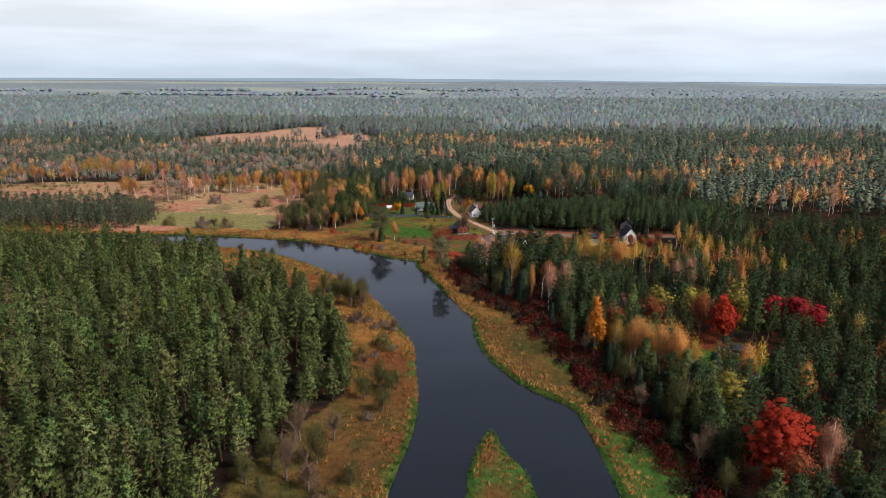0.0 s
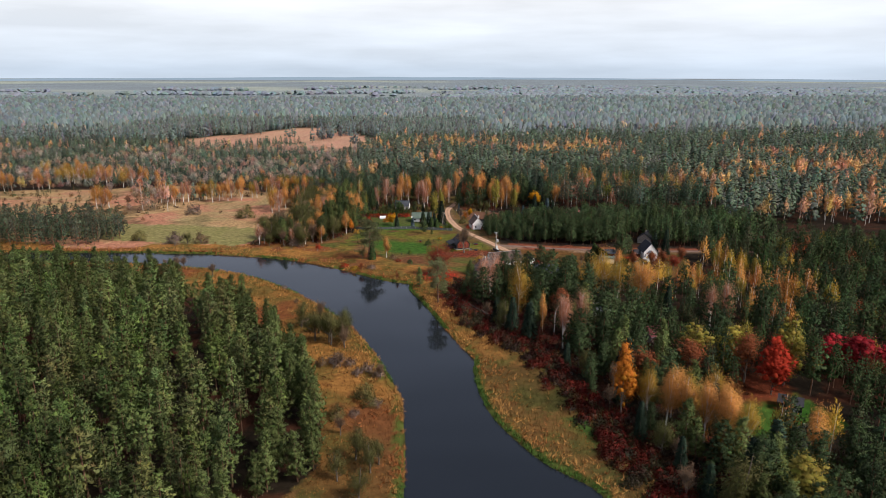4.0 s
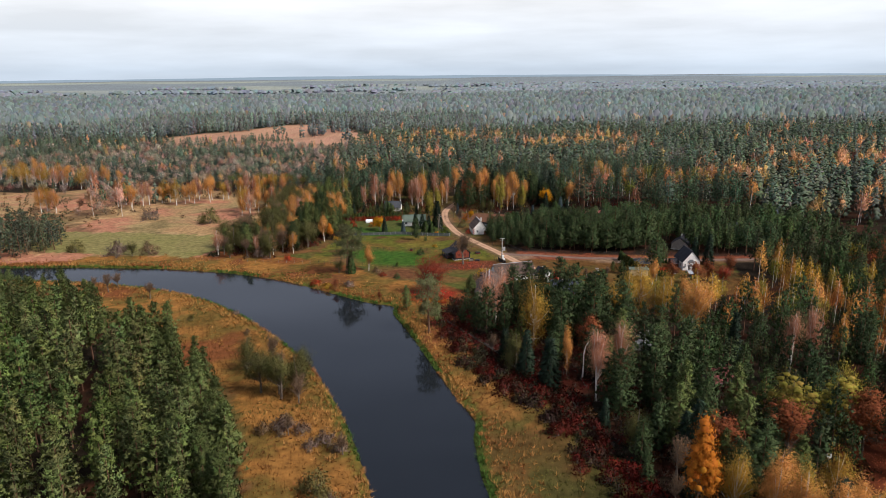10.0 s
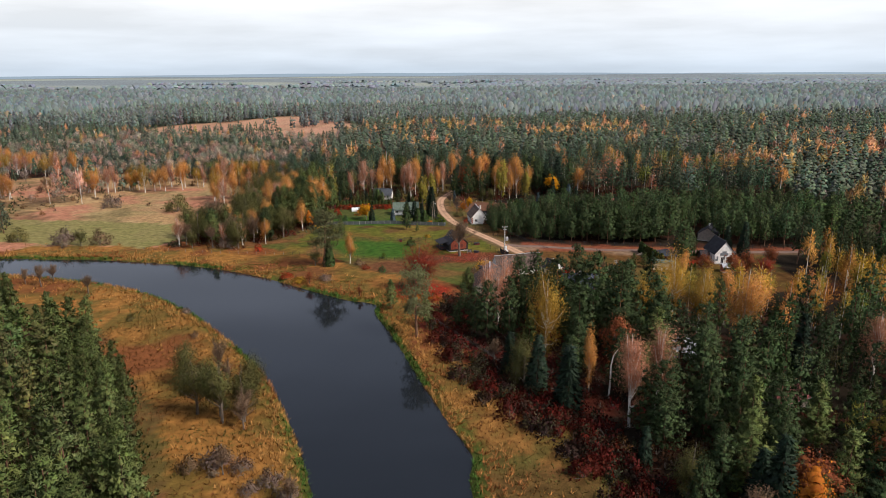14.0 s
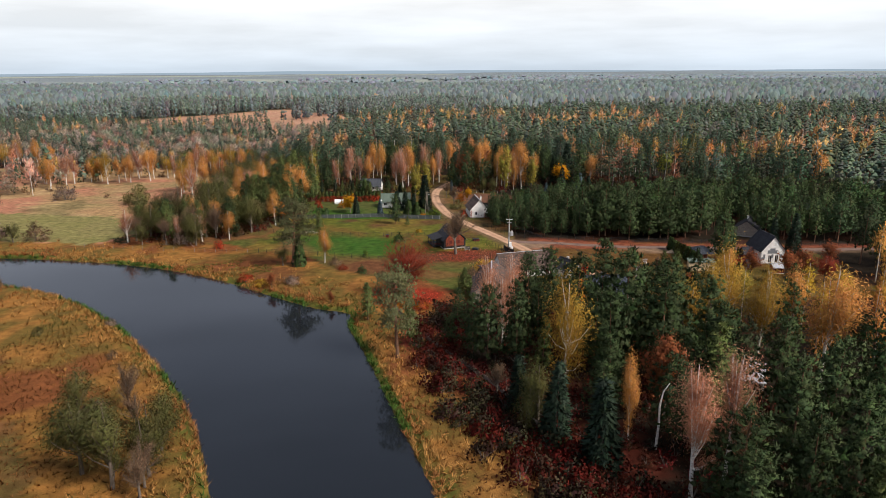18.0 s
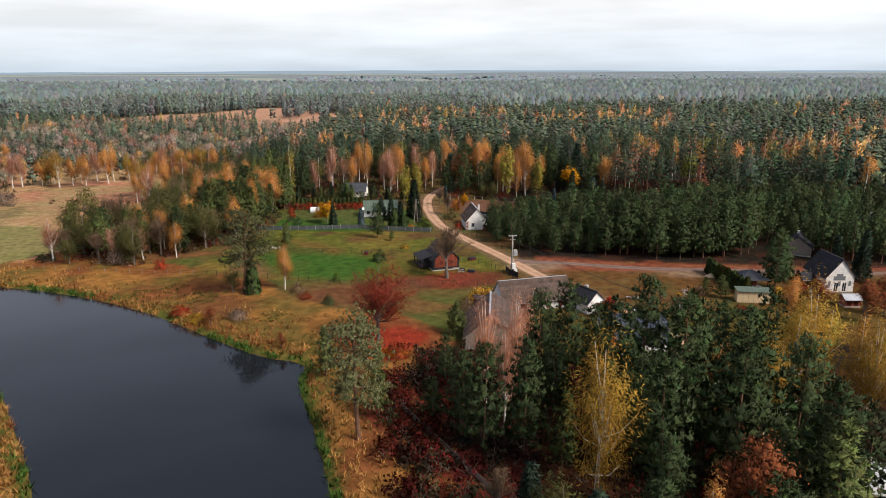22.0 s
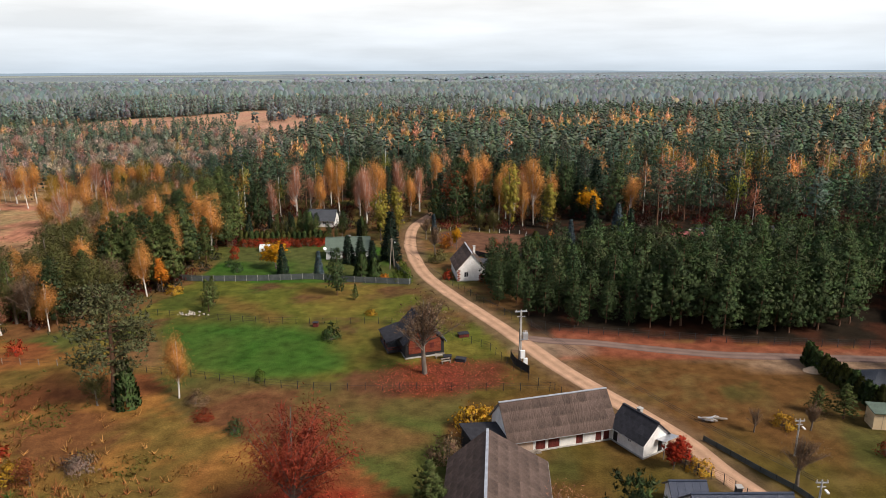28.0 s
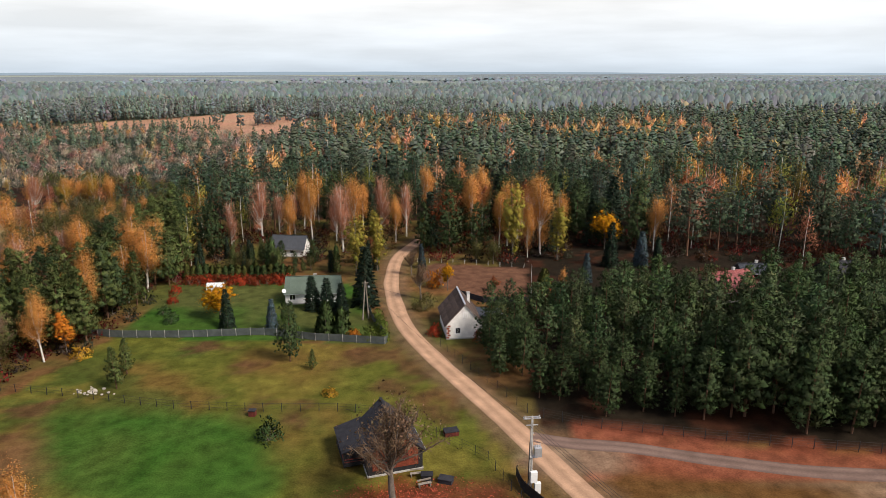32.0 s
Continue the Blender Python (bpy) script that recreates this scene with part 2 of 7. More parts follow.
def ground_tint(x, y, w):
    n1, n2, n3 = fbm(x, y, 26, 1), fbm(x, y, 7, 2), fbm(x, y, 2.5, 4)
    c = np.zeros((*x.shape, 3)) + np.array((0.026, 0.019, 0.012))          # forest floor, darkened to include the shade below the trees
    c = mixc(c, (0.10, 0.032, 0.016), step(0.5, 0.7, n2) * 0.6)
    openland = inside(x, y, FIELD) | inside(x, y, YARD)
    near = (y < 480) & (y > 284) & (x < 30) & (x > -100) & ~inside(x, y, WOOD_EAST)
    grass = mixc(np.zeros((*x.shape, 3)) + np.array((0.135, 0.10, 0.03)), (0.18, 0.095, 0.036), step(0.45, 0.65, n2))
    grass = mixc(grass, (0.085, 0.115, 0.024), step(0.5, 0.68, n1) * 0.75)
    grass = mixc(grass, (0.23, 0.10, 0.04), step(0.6, 0.75, fbm(x, y, 13, 15)) * 0.7)
    shore = (w < 0) & (-w < 34) & ~inside(x, y, PINES_WEST) & ~inside(x, y, WOOD_EAST)
    c = np.where((openland | near | shore)[..., None], grass, c)
    yard = mixc(np.zeros((*x.shape, 3)) + np.array((0.115, 0.085, 0.018)), (0.155, 0.075, 0.024), step(0.4, 0.62, n1))
    yard = mixc(yard, (0.18, 0.12, 0.04), step(0.52, 0.72, n2) * 0.6)
    yard = mixc(yard, (0.07, 0.085, 0.022), step(0.55, 0.7, fbm(x, y, 11, 19)) * 0.6)
    c = np.where(inside(x + 4 * (n2 - .5), y + 4 * (n1 - .5), YARD)[..., None], yard, c)
    plot = mixc(np.zeros((*x.shape, 3)) + np.array((0.13, 0.135, 0.022)), (0.19, 0.12, 0.03), step(0.42, 0.62, n1))
    plot = mixc(plot, (0.07, 0.10, 0.02), step(0.5, 0.65, fbm(x, y, 16, 27)) * 0.7)
    plot = mixc(plot, (0.23, 0.18, 0.035), step(0.55, 0.72, n2) * 0.6)
    plot = mixc(plot, (0.13, 0.055, 0.03), step(0.6, 0.74, fbm(x, y, 8, 33)) * 0.75)
    c = np.where(inside(x + 3 * (n2 - .5), y + 3 * (n1 - .5), FIELD)[..., None], plot, c)
    gold = mixc(np.zeros((*x.shape, 3)) + np.array((0.36, 0.165, 0.042)), (0.19, 0.12, 0.03), step(0.4, 0.6, n2))
    gold = mixc(gold, (0.24, 0.085, 0.03), step(0.52, 0.66, n1))
    brown_bank = mixc(np.zeros((*x.shape, 3)) + np.array((0.13, 0.075, 0.026)), (0.075, 0.075, 0.022), step(0.42, 0.58, n2))
    gold = gold + (brown_bank - gold) * (0.8 * (1 - step(0, 50, y - np.where(x > 0, 195, 150))))[..., None]
    c = np.where((shore & (-w < 24 + 14 * (n1 - 0.5)))[..., None], gold, c)
    east = shore & (x > 3) & (-w < 20)
    c = np.where((east & (y < 185))[..., None], mixc(gold, (0.06, 0.14, 0.025), step(0.38, 0.55, n1)), c)
    c = np.where(((w < 0) & (-w < 1.6 + 2 * n2))[..., None], mixc(c, (0.06, 0.12, 0.02), 0.35 + 0.5 * n1), c)
    # heath tones are raised to include the brightening of distant haze
    heath = mixc(np.zeros((*x.shape, 3)) + np.array((0.45, 0.28, 0.13)), (0.50, 0.22, 0.13), step(0.4, 0.62, n1))
    heath = mixc(heath, (0.54, 0.36, 0.18), step(0.5, 0.75, n2) * 0.7)
    heath = mixc(heath, (0.16, 0.10, 0.05), step(0.55, 0.7, fbm(x, y, 18, 45)) * 0.75)
    heath = mixc(heath, (0.30, 0.27, 0.11), step(0.6, 0.75, fbm(x, y, 40, 47)) * 0.4)
    c = np.where(inside(x + 40 * (fbm(x, y, 60, 48) - .5), y + 30 * (n1 - .5), HEATH_NEAR)[..., None], heath, c)
    c = np.where(inside(x + 70 * (fbm(x, y, 90, 49) - .5), y + 60 * (fbm(x, y, 70, 50) - .5), HEATH_FAR)[..., None], mixc(heath, (0.66, 0.36, 0.25), 0.3 + 0.5 * fbm(x, y, 110, 51)), c)
    c = np.where(inside(x + 6 * (n1 - .5), y + 8 * (n2 - .5), GREEN_MEADOW)[..., None], mixc(np.zeros((*x.shape, 3)) + np.array((0.24, 0.23, 0.07)), (0.30, 0.24, 0.10), n2), c)
    lawn = mixc(np.zeros((*x.shape, 3)) + np.array((0.036, 0.125, 0.014)), (0.075, 0.12, 0.022), n2)
    reach = np.where(inside(x, y, LAWN), 1, -1) * away(x, y, [*LAWN, LAWN[0]]) + 5 * (n2 - 0.5) + 2 * (n3 - 0.5)
    bare = np.hypot((x + 33) / 8, (y - 346) / 7)
    c = mixc(c, (0.22, 0.11, 0.05), (1 - step(0.5, 1.2, bare + 0.8 * (n2 - 0.5))) * 0.8)
    c = c + (lawn - c) * (step(-2.5, 3.5, reach) * 0.95)[..., None]
    c = np.where(inside(x, y, GARDEN)[..., None], mixc(lawn, (0.10, 0.11, 0.03), step(0.4, 0.6, n1)), c)
    c = np.where(inside(x, y, HOUSE_LAWN)[..., None], lawn, c)
    c = np.where(inside(x, y, BROWN_PLOT)[..., None], mixc(np.zeros((*x.shape, 3)) + np.array((0.16, 0.075, 0.045)), (0.20, 0.10, 0.06), n2), c)
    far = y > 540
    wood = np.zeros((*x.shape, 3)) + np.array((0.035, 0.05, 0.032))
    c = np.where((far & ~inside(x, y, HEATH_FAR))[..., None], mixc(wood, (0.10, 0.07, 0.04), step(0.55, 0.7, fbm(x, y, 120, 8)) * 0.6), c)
    # haze painted into the ground colour, paler and bluer with distance
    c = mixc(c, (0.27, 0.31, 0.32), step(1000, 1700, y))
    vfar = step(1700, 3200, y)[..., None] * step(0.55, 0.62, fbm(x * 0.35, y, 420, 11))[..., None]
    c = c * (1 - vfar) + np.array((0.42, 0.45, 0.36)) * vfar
    # fallen leaves
    for lx, ly, lr, col in ((-0.4, 301, 9.5, (0.30, 0.03, 0.015)), (11.5, 336, 8.0, (0.20, 0.045, 0.02)), (18, 337.5, 7.5, (0.17, 0.05, 0.025)), (4, 334.5, 6.5, (0.15, 0.06, 0.03)), (-12, 326, 8, (0.17, 0.065, 0.03)), (-36, 318, 10, (0.19, 0.075, 0.03)), (6, 277, 9, (0.17, 0.03, 0.02)), (16, 258, 10, (0.16, 0.03, 0.02)), (28, 236, 12, (0.15, 0.035, 0.02)), (86, 200, 11, (0.20, 0.05, 0.02)), (62, 350, 3, (0.2, 0.06, 0.03))):
        r = np.hypot(x - lx, y - ly) / lr + 0.7 * (n3 - 0.5)
        c = mixc(c, col, (1 - step(0.6, 1.0, r)) * 0.85 * ((w < -5) * 1.0))
    # edges of the tracks
    dr = np.minimum(away(x, y, ROAD), away(x, y, SIDE_ROAD))
    c = mixc(c, (0.24, 0.15, 0.09), (1 - step(2.0, 4.2, dr + 2 * (n2 - 0.5))) * 0.6)
    verge = (y > 343) & (x > 34) & (dr < 7.5)
    c = mixc(c, (0.30, 0.085, 0.045), verge * (1 - step(3.0, 7.0, dr + 2 * (n2 - 0.5))) * 0.8)
    junction = np.hypot((x - 33) / 7, (y - 347) / 3.5)
    c = mixc(c, (0.34, 0.23, 0.15), (1 - step(0.6, 1.2, junction + n2 - 0.5)) * 0.8)
    end = np.hypot((x - 76) / 14, (y - 340.5) / 4)
    c = mixc(c, (0.34, 0.22, 0.14), (1 - step(0.6, 1.2, end + n2 - 0.5)) * 0.8)
    return c * (0.8 + 0.4 * n3)[..., None] * 0.69


def spread(lo, hi, near, out, grow=1.22):
    """Grid lines: even between lo and hi, then wider out to the horizon."""
    mid = np.arange(lo, hi + 0.01, near)
    tail, s, p = [], near, 0.0
    while p < out:
        s *= grow
        p += s
        tail.append(p)
    tail = np.array(tail)
    return np.concatenate([(lo - tail)[::-1], mid, hi + tail])


gx, gy = spread(-190, 150, 1.35, 4300, 1.12), spread(95, 475, 1.35, 4300, 1.06)
gy = gy[gy > -400]
GX, GY = np.meshgrid(gx, gy)
W = wet(GX, GY)
GZ = np.where(W > 0, WATER - 0.03 - np.minimum(1.6, 0.35 * W), WATER - 0.03 + (0.6 + land(GX, GY)) * step(0, 2.2, -W))
nx, ny = len(gx), len(gy)
idx = np.arange(nx * ny).reshape(ny, nx)
q = np.stack([idx[:-1, :-1], idx[:-1, 1:], idx[1:, 1:], idx[1:, :-1]], -1).reshape(-1, 4)
gt = np.concatenate([q[:, [0, 1, 2]], q[:, [0, 2, 3]]])
gv = np.stack([GX, GY, GZ], -1).reshape(-1, 3)
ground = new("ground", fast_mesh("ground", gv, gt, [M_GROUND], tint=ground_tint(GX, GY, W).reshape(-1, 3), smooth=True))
tagged(ground, "autumn ground of grass, heath and leaf litter", "ground", kind="structure")


def height(x, y):
    w = wet(np.array([x]), np.array([y]))
    return float(np.where(w > 0, WATER, WATER - 0.03 + (0.6 + land(np.array([x]), np.array([y]))) * step(0, 2.2, -w))[0])


def heights(x, y):
    w = wet(x, y)
    return np.where(w > 0, WATER, WATER - 0.03 + (0.6 + land(x, y)) * step(0, 2.2, -w))


wv = np.array([(-345, 45, WATER), (60, 45, WATER), (60, 345, WATER), (-345, 345, WATER)])
water = new("water", fast_mesh("water", wv, [(0, 1, 2), (0, 2, 3)], [M_WATER]))
tagged(water, "dark calm river water reflecting the overcast sky", "river", kind="structure")


def ribbon(name, line, half, label, tone):
    """A worn track: wheel ruts, a raised grassy middle and ragged edges."""
    p = np.array(smooth_line(line, 3))
    d = np.gradient(p, axis=0)
    d /= np.linalg.norm(d, axis=1)[:, None]
    nrm = np.stack([d[:, 1], -d[:, 0]], 1)
    offs = np.array([-1.0, -0.86, -0.62, -0.45, -0.2, 0, 0.2, 0.45, 0.62, 0.86, 1.0])
    hz = np.array([-0.06, 0.05, 0.03, 0.02, 0.06, 0.07, 0.06, 0.02, 0.03, 0.05, -0.06])
    col = np.array([0.62, 0.8, 1.0, 1.05, 0.9, 0.78, 0.9, 1.05, 1.0, 0.8, 0.62])
    k = len(offs)
    w = half * (1 + 0.12 * (vnoise(p[:, 0], p[:, 1], 5, 7) - 0.5))
    xy = p[:, None] + nrm[:, None] * (offs[None, :, None] * w[:, None, None])
    z = heights(xy[..., 0], xy[..., 1]) + hz + 0.02
    v = np.concatenate([xy, z[..., None]], -1).reshape(-1, 3)
    i = np.arange(len(p) * k).reshape(len(p), k)
    f = np.stack([i[:-1, :-1], i[:-1, 1:], i[1:, 1:], i[1:, :-1]], -1).reshape(-1, 4)
    t = np.concatenate([f[:, [0, 1, 2]], f[:, [0, 2, 3]]])
    tint = (np.array(tone) * (col[None, :, None] * (0.85 + 0.3 * fbm(xy[..., 0], xy[..., 1], 3, 6))[..., None])).reshape(-1, 3)
    return tagged(new(name, fast_mesh(name, v, t, [M_ROAD], tint=tint, smooth=True)), label, "road", kind="structure")


ribbon("road", ROAD, 1.75, "sandy dirt road with two worn wheel tracks", (0.46, 0.28, 0.175))
ribbon("road", SIDE_ROAD, 1.4, "dark gravel side track beside the pine block", (0.19, 0.125, 0.10))


# ---------------------------------------------------------------- plants: shapes
def join(parts):
    """Stack (verts, tris, tint, material index) pieces."""
    vs, ts, cs, ms, o = [], [], [], [], 0
    for v, t, c, m in parts:
        if len(v):
            c = np.broadcast_to(c, (len(v), np.shape(c)[-1]))
            if c.shape[1] == 3:
                c = np.concatenate([c, np.zeros((len(v), 3))], 1)
            vs.append(v), ts.append(np.asarray(t) + o), cs.append(c), ms.append(np.full(len(t), m))
            o += len(v)
    return np.concatenate(vs), np.concatenate(ts), np.concatenate(cs), np.concatenate(ms)


def tube(path, radii, sides=5):
    p = np.array(path, float)
    d = np.gradient(p, axis=0)
    d /= np.linalg.norm(d, axis=1)[:, None] + 1e-9
    a = np.cross(d, (0.31, 0.95, 0.05))
    a /= np.linalg.norm(a, axis=1)[:, None] + 1e-9
    b = np.cross(d, a)
    ang = np.arange(sides) / sides * 2 * np.pi
    v = p[:, None] + np.asarray(radii)[:, None, None] * (np.cos(ang)[None, :, None] * a[:, None] + np.sin(ang)[None, :, None] * b[:, None])
    i = np.arange(len(p) * sides).reshape(len(p), sides)
    j = np.roll(i, -1, 1)
    f = np.stack([i[:-1], j[:-1], j[1:], i[1:]], -1).reshape(-1, 4)
    return v.reshape(-1, 3), np.concatenate([f[:, [0, 1, 2]], f[:, [0, 2, 3]]])


def unit(v):
    return v / (np.linalg.norm(v, axis=-1, keepdims=True) + 1e-9)


def puff(v, t, c, n):
    """Soft foliage: turn each spray to face outwards and shade it by the form of its clump."""
    n = unit(n)
    a = v[t]
    g = np.cross(a[:, 1] - a[:, 0], a[:, 2] - a[:, 0])
    wrong = (g * n[t].mean(1)).sum(1) < 0
    t = np.where(wrong[:, None], t[:, [0, 2, 1]], t)
    return v, t, np.concatenate([np.broadcast_to(c, (len(v), 3)), n], 1), 1


def blades(c, d, length, width, nb, fan, rng):
    """Tufts: nb slim triangles from each centre, fanned about d."""
    n = len(c)
    dirs = unit(np.repeat(d, nb, 0) + rng.normal(0, fan, (n * nb, 3)))
    side = unit(np.cross(dirs, rng.normal(0, 1, (n * nb, 3)))) * (width * rng.uniform(0.7, 1.3, (n * nb, 1)) / 2)
    base = np.repeat(c, nb, 0) + rng.normal(0, length * 0.12, (n * nb, 3))
    tip = base + dirs * length * rng.uniform(0.7, 1.25, (n * nb, 1))
    v = np.stack([base - side, base + side, tip], 1).reshape(-1, 3)
    return v, np.arange(len(v)).reshape(-1, 3)


def leaves(c, size, rng, quad=True):
    """Loose leaf sprays: a small bent kite at each centre."""
    n = len(c)
    a = unit(rng.normal(0, 1, (n, 3)))
    b = unit(np.cross(a, rng.normal(0, 1, (n, 3))))
    s = size * rng.uniform(0.6, 1.3, (n, 1))
    if not quad:
        v = np.stack([c - a * s * .6 - b * s * .5, c + a * s * .6 - b * s * .4, c + b * s * .7], 1).reshape(-1, 3)
        return v, np.arange(len(v)).reshape(-1, 3)
    v = np.stack([c - a * s * .6, c - b * s * .4 + (0, 0, 0.1), c + a * s * .6, c + b * s * .4 + (0, 0, 0.1)], 1).reshape(-1, 3)
    i = np.arange(n)[:, None] * 4
    return v, np.concatenate([i + [0, 1, 2], i + [0, 2, 3]])


def shade(tint, n, per, rng, spread_=0.22):
    """One colour a tuft, near the tint."""
    c = np.asarray(tint) * (1 + rng.normal(0, spread_, (n, 1))) * (1 + rng.normal(0, 0.06, (n, 3)))
    return np.repeat(np.clip(c, 0.004, 0.9), per, 0)


def cushions(c, rx, rz, rng):
    """Small lumpy solids of packed shoots, one at each centre."""
    n = len(c)
    base = np.array([(1, 0, -.2), (-.5, .87, -.2), (-.5, -.87, -.2), (0, 0, -.8), (.5, .87, .35), (-1, 0, .35), (.5, -.87, .35), (0, 0, 1)])
    tri = np.array([(3, 1, 0), (3, 2, 1), (3, 0, 2), (0, 1, 4), (1, 5, 4), (1, 2, 5), (2, 6, 5), (2, 0, 6), (0, 4, 6), (4, 5, 7), (5, 6, 7), (6, 4, 7)])
    v = base[None] * rng.uniform(0.78, 1.25, (n, 8, 1)) * np.stack([rx, rx, rz], -1)[:, None]
    a = rng.uniform(0, 6.28, n)
    ca, sa = np.cos(a)[:, None], np.sin(a)[:, None]
    v = np.stack([v[..., 0] * ca - v[..., 1] * sa, v[..., 0] * sa + v[..., 1] * ca, v[..., 2]], -1) + c[:, None]
    return v.reshape(-1, 3), (tri[None] + (np.arange(n) * 8)[:, None, None]).reshape(-1, 3)


def gems(c, rx, rz, rng):
    """Coarser lumps for far crowns, six corners each."""
    n = len(c)
    base = np.array([(1, 0, 0), (-.5, .87, 0), (-.5, -.87, 0), (0, 0, -.6), (0, 0, 1)])
    tri = np.array([(0, 1, 4), (1, 2, 4), (2, 0, 4), (1, 0, 3), (2, 1, 3), (0, 2, 3)])
    v = base[None] * rng.uniform(0.8, 1.2, (n, 5, 1)) * np.stack([rx, rx, rz], -1)[:, None]
    a = rng.uniform(0, 6.28, n)
    ca, sa = np.cos(a)[:, None], np.sin(a)[:, None]
    v = np.stack([v[..., 0] * ca - v[..., 1] * sa, v[..., 0] * sa + v[..., 1] * ca, v[..., 2]], -1) + c[:, None]
    return v.reshape(-1, 3), (tri[None] + (np.arange(n) * 5)[:, None, None]).reshape(-1, 3)


def pine_shape(seed, tint, h=14.0, r=2.4, levels=9, arms=5, pads=2, nb=4, low=0.30, size=1.0, point=0.55, thin=0.13, coarse=False):
    """Scots pine: whorls of boughs, each carrying pads of upturned shoots; a blunt top."""
    rng = np.random.default_rng(seed)
    hubs, fat, az = [], [], rng.uniform(0, 6)
    bend, reach = rng.normal(0, 0.25, 2), rng.uniform(0.72, 1.25, 7)
    for k in range(levels):
        f = low + (0.95 - low) * (k + 0.4) / levels
        u = (f - low) / (1 - low)
        egg = np.sqrt(np.clip(1 - (u * 1.25 - 0.25) ** 2, 0.02, 1))
        prof = (1 - point) * egg + point * np.clip(1.12 * (1 - u), 0.05, 1) ** 0.8
        m = max(3, int(round(arms * (0.45 + 0.65 * prof))))
        az += 1.3
        for j in range(m):
            a = az + 2 * np.pi * j / m + rng.normal(0, 0.25)
            rr = r * prof * rng.uniform(0.7, 1.15) * reach[int(a * 1.1) % 7]
            out = np.array((np.cos(a), np.sin(a), 0))
            lift = f * h + rng.uniform(-0.5, 0.5) * h * (0.95 - low) / levels
            for s in np.linspace(0.98, 0.42, pads) if pads > 1 else (0.74,):
                hubs.append(out * rr * s + (bend[0] * f, bend[1] * f, lift + 0.34 * rr * s * s + rng.normal(0, 0.22)) + rng.normal(0, 0.16, 3))
                fat.append(size * (0.20 + 0.115 * r * prof) * rng.uniform(0.7, 1.3))
    for z, g in ((0.965, 0.30), (0.93, 0.36), (0.90, 0.40)):
        hubs.append(np.array((bend[0], bend[1], z * h)) + rng.normal(0, 0.1, 3)), fat.append(g * size)
    hubs, fat = np.array(hubs), np.array(fat)
    tone = np.clip(shade(tint, len(hubs), 1, rng, 0.13), 0.004, 0.9)
    slope_ = lambda p: unit((p - (0, 0, (0.3 + 0.4 * low) * h)) / (r, r, 0.6 * h)) * 1.25 + (0, 0, 0.1)
    core = fat * (1.0 if coarse else 0.6)
    bv, bt = gems(hubs, core, core * 1.2, rng)
    pieces = [puff(bv, bt, np.repeat(tone, 5, 0), unit(bv - np.repeat(hubs, 5, 0)) * 0.6 + slope_(bv))]
    if nb:
        q = unit(rng.normal(0, 1, (len(hubs) * nb, 3)) + (0, 0, 0.55))
        c = np.repeat(hubs, nb, 0) + q * np.repeat(fat, nb)[:, None] * rng.uniform(0.3, 0.95, (len(q), 1))
        v, t = blades(c, q + (0, 0, 0.7), 0.40 * size, thin * size, 1, 0.35, rng)
        pieces.append(puff(v, t, np.repeat(np.repeat(np.clip(tone * 1.1, 0, 0.9), nb, 0), 3, 0), np.repeat(q, 3, 0) * 0.7 + slope_(v)))
    crown = join(pieces)
    crown = (crown[0], crown[1], crown[2], 1)
    z = np.linspace(0, 0.96, 5)
    tv, tt = tube([(bend[0] * f, bend[1] * f, f * h) for f in z], 0.16 * (1 - z) + 0.03, 5)
    return (tv, tt, (0.5, 0.5, 0.5), 0), crown


def old_pine_shape(seed, tint, h=19.0, clumps=16, spread_=4.2):
    """Old pine: bare lower trunk, crooked limbs, separate flat clumps of needles."""
    rng = np.random.default_rng(seed)
    z = np.linspace(0, 1, 9)
    trunk = np.array([(0.35 * np.sin(2.2 * f), 0.2 * np.sin(3 * f), f * h * 0.95) for f in z])
    bark = [tube(trunk, 0.42 * (1 - z) ** 0.8 + 0.05, 7)]
    c, d = [], []
    for k in range(clumps):
        f = 0.34 + 0.64 * (k + 0.5) / clumps
        base = np.array((0.35 * np.sin(2.2 * f), 0.2 * np.sin(3 * f), f * h * 0.93))
        a = k * 2.4 + rng.normal(0, 0.3)
        rr = spread_ * (0.35 + 0.75 * np.sin(np.pi * min(1, (f - 0.22) / 0.85))) * rng.uniform(0.55, 1.05)
        end = base + np.array((np.cos(a) * rr, np.sin(a) * rr, 0.25 * rr + rng.normal(0, 0.4)))
        mid = (base + end) / 2 + np.array((0, 0, -0.25))
        bark.append(tube([base, mid, end], [0.13, 0.09, 0.04], 4))
        m = 62
        p = rng.normal(0, 1, (m, 3)) * np.array((1.15, 1.15, 0.5)) + end
        c.append(p), d.append(unit((p - end) * (1, 1, 0.4)) * 0.5 + (0, 0, 0.8))
        p = base + (end - base) * rng.uniform(0.4, 0.9, (12, 1)) + rng.normal(0, 0.5, (12, 3))
        c.append(p), d.append(np.tile((0, 0, 1.0), (12, 1)))
    c, d = np.concatenate(c), np.concatenate(d)
    v, t = blades(c, d, 0.5, 0.12, 7, 0.7, rng)
    b = join([(x, y, (0.5, 0.5, 0.5), 0) for x, y in bark])
    g = rng.uniform(0.12, 0.30, len(c))
    lv, lt = gems(c, g, g * 0.8, rng)
    soft = puff(v, t, shade(tint, len(c), 21, rng, 0.15), np.repeat(d, 21, 0) + unit(v - (0, 0, h * 0.6)) * 0.4)
    solid = puff(lv, lt, shade(tint, len(c), 5, rng, 0.15), unit(lv - np.repeat(c, 5, 0)) + (0, 0, 0.4))
    cr = join([soft, solid])
    return (b[0], b[1], (0.5, 0.5, 0.5), 0), (cr[0], cr[1], cr[2], 1)


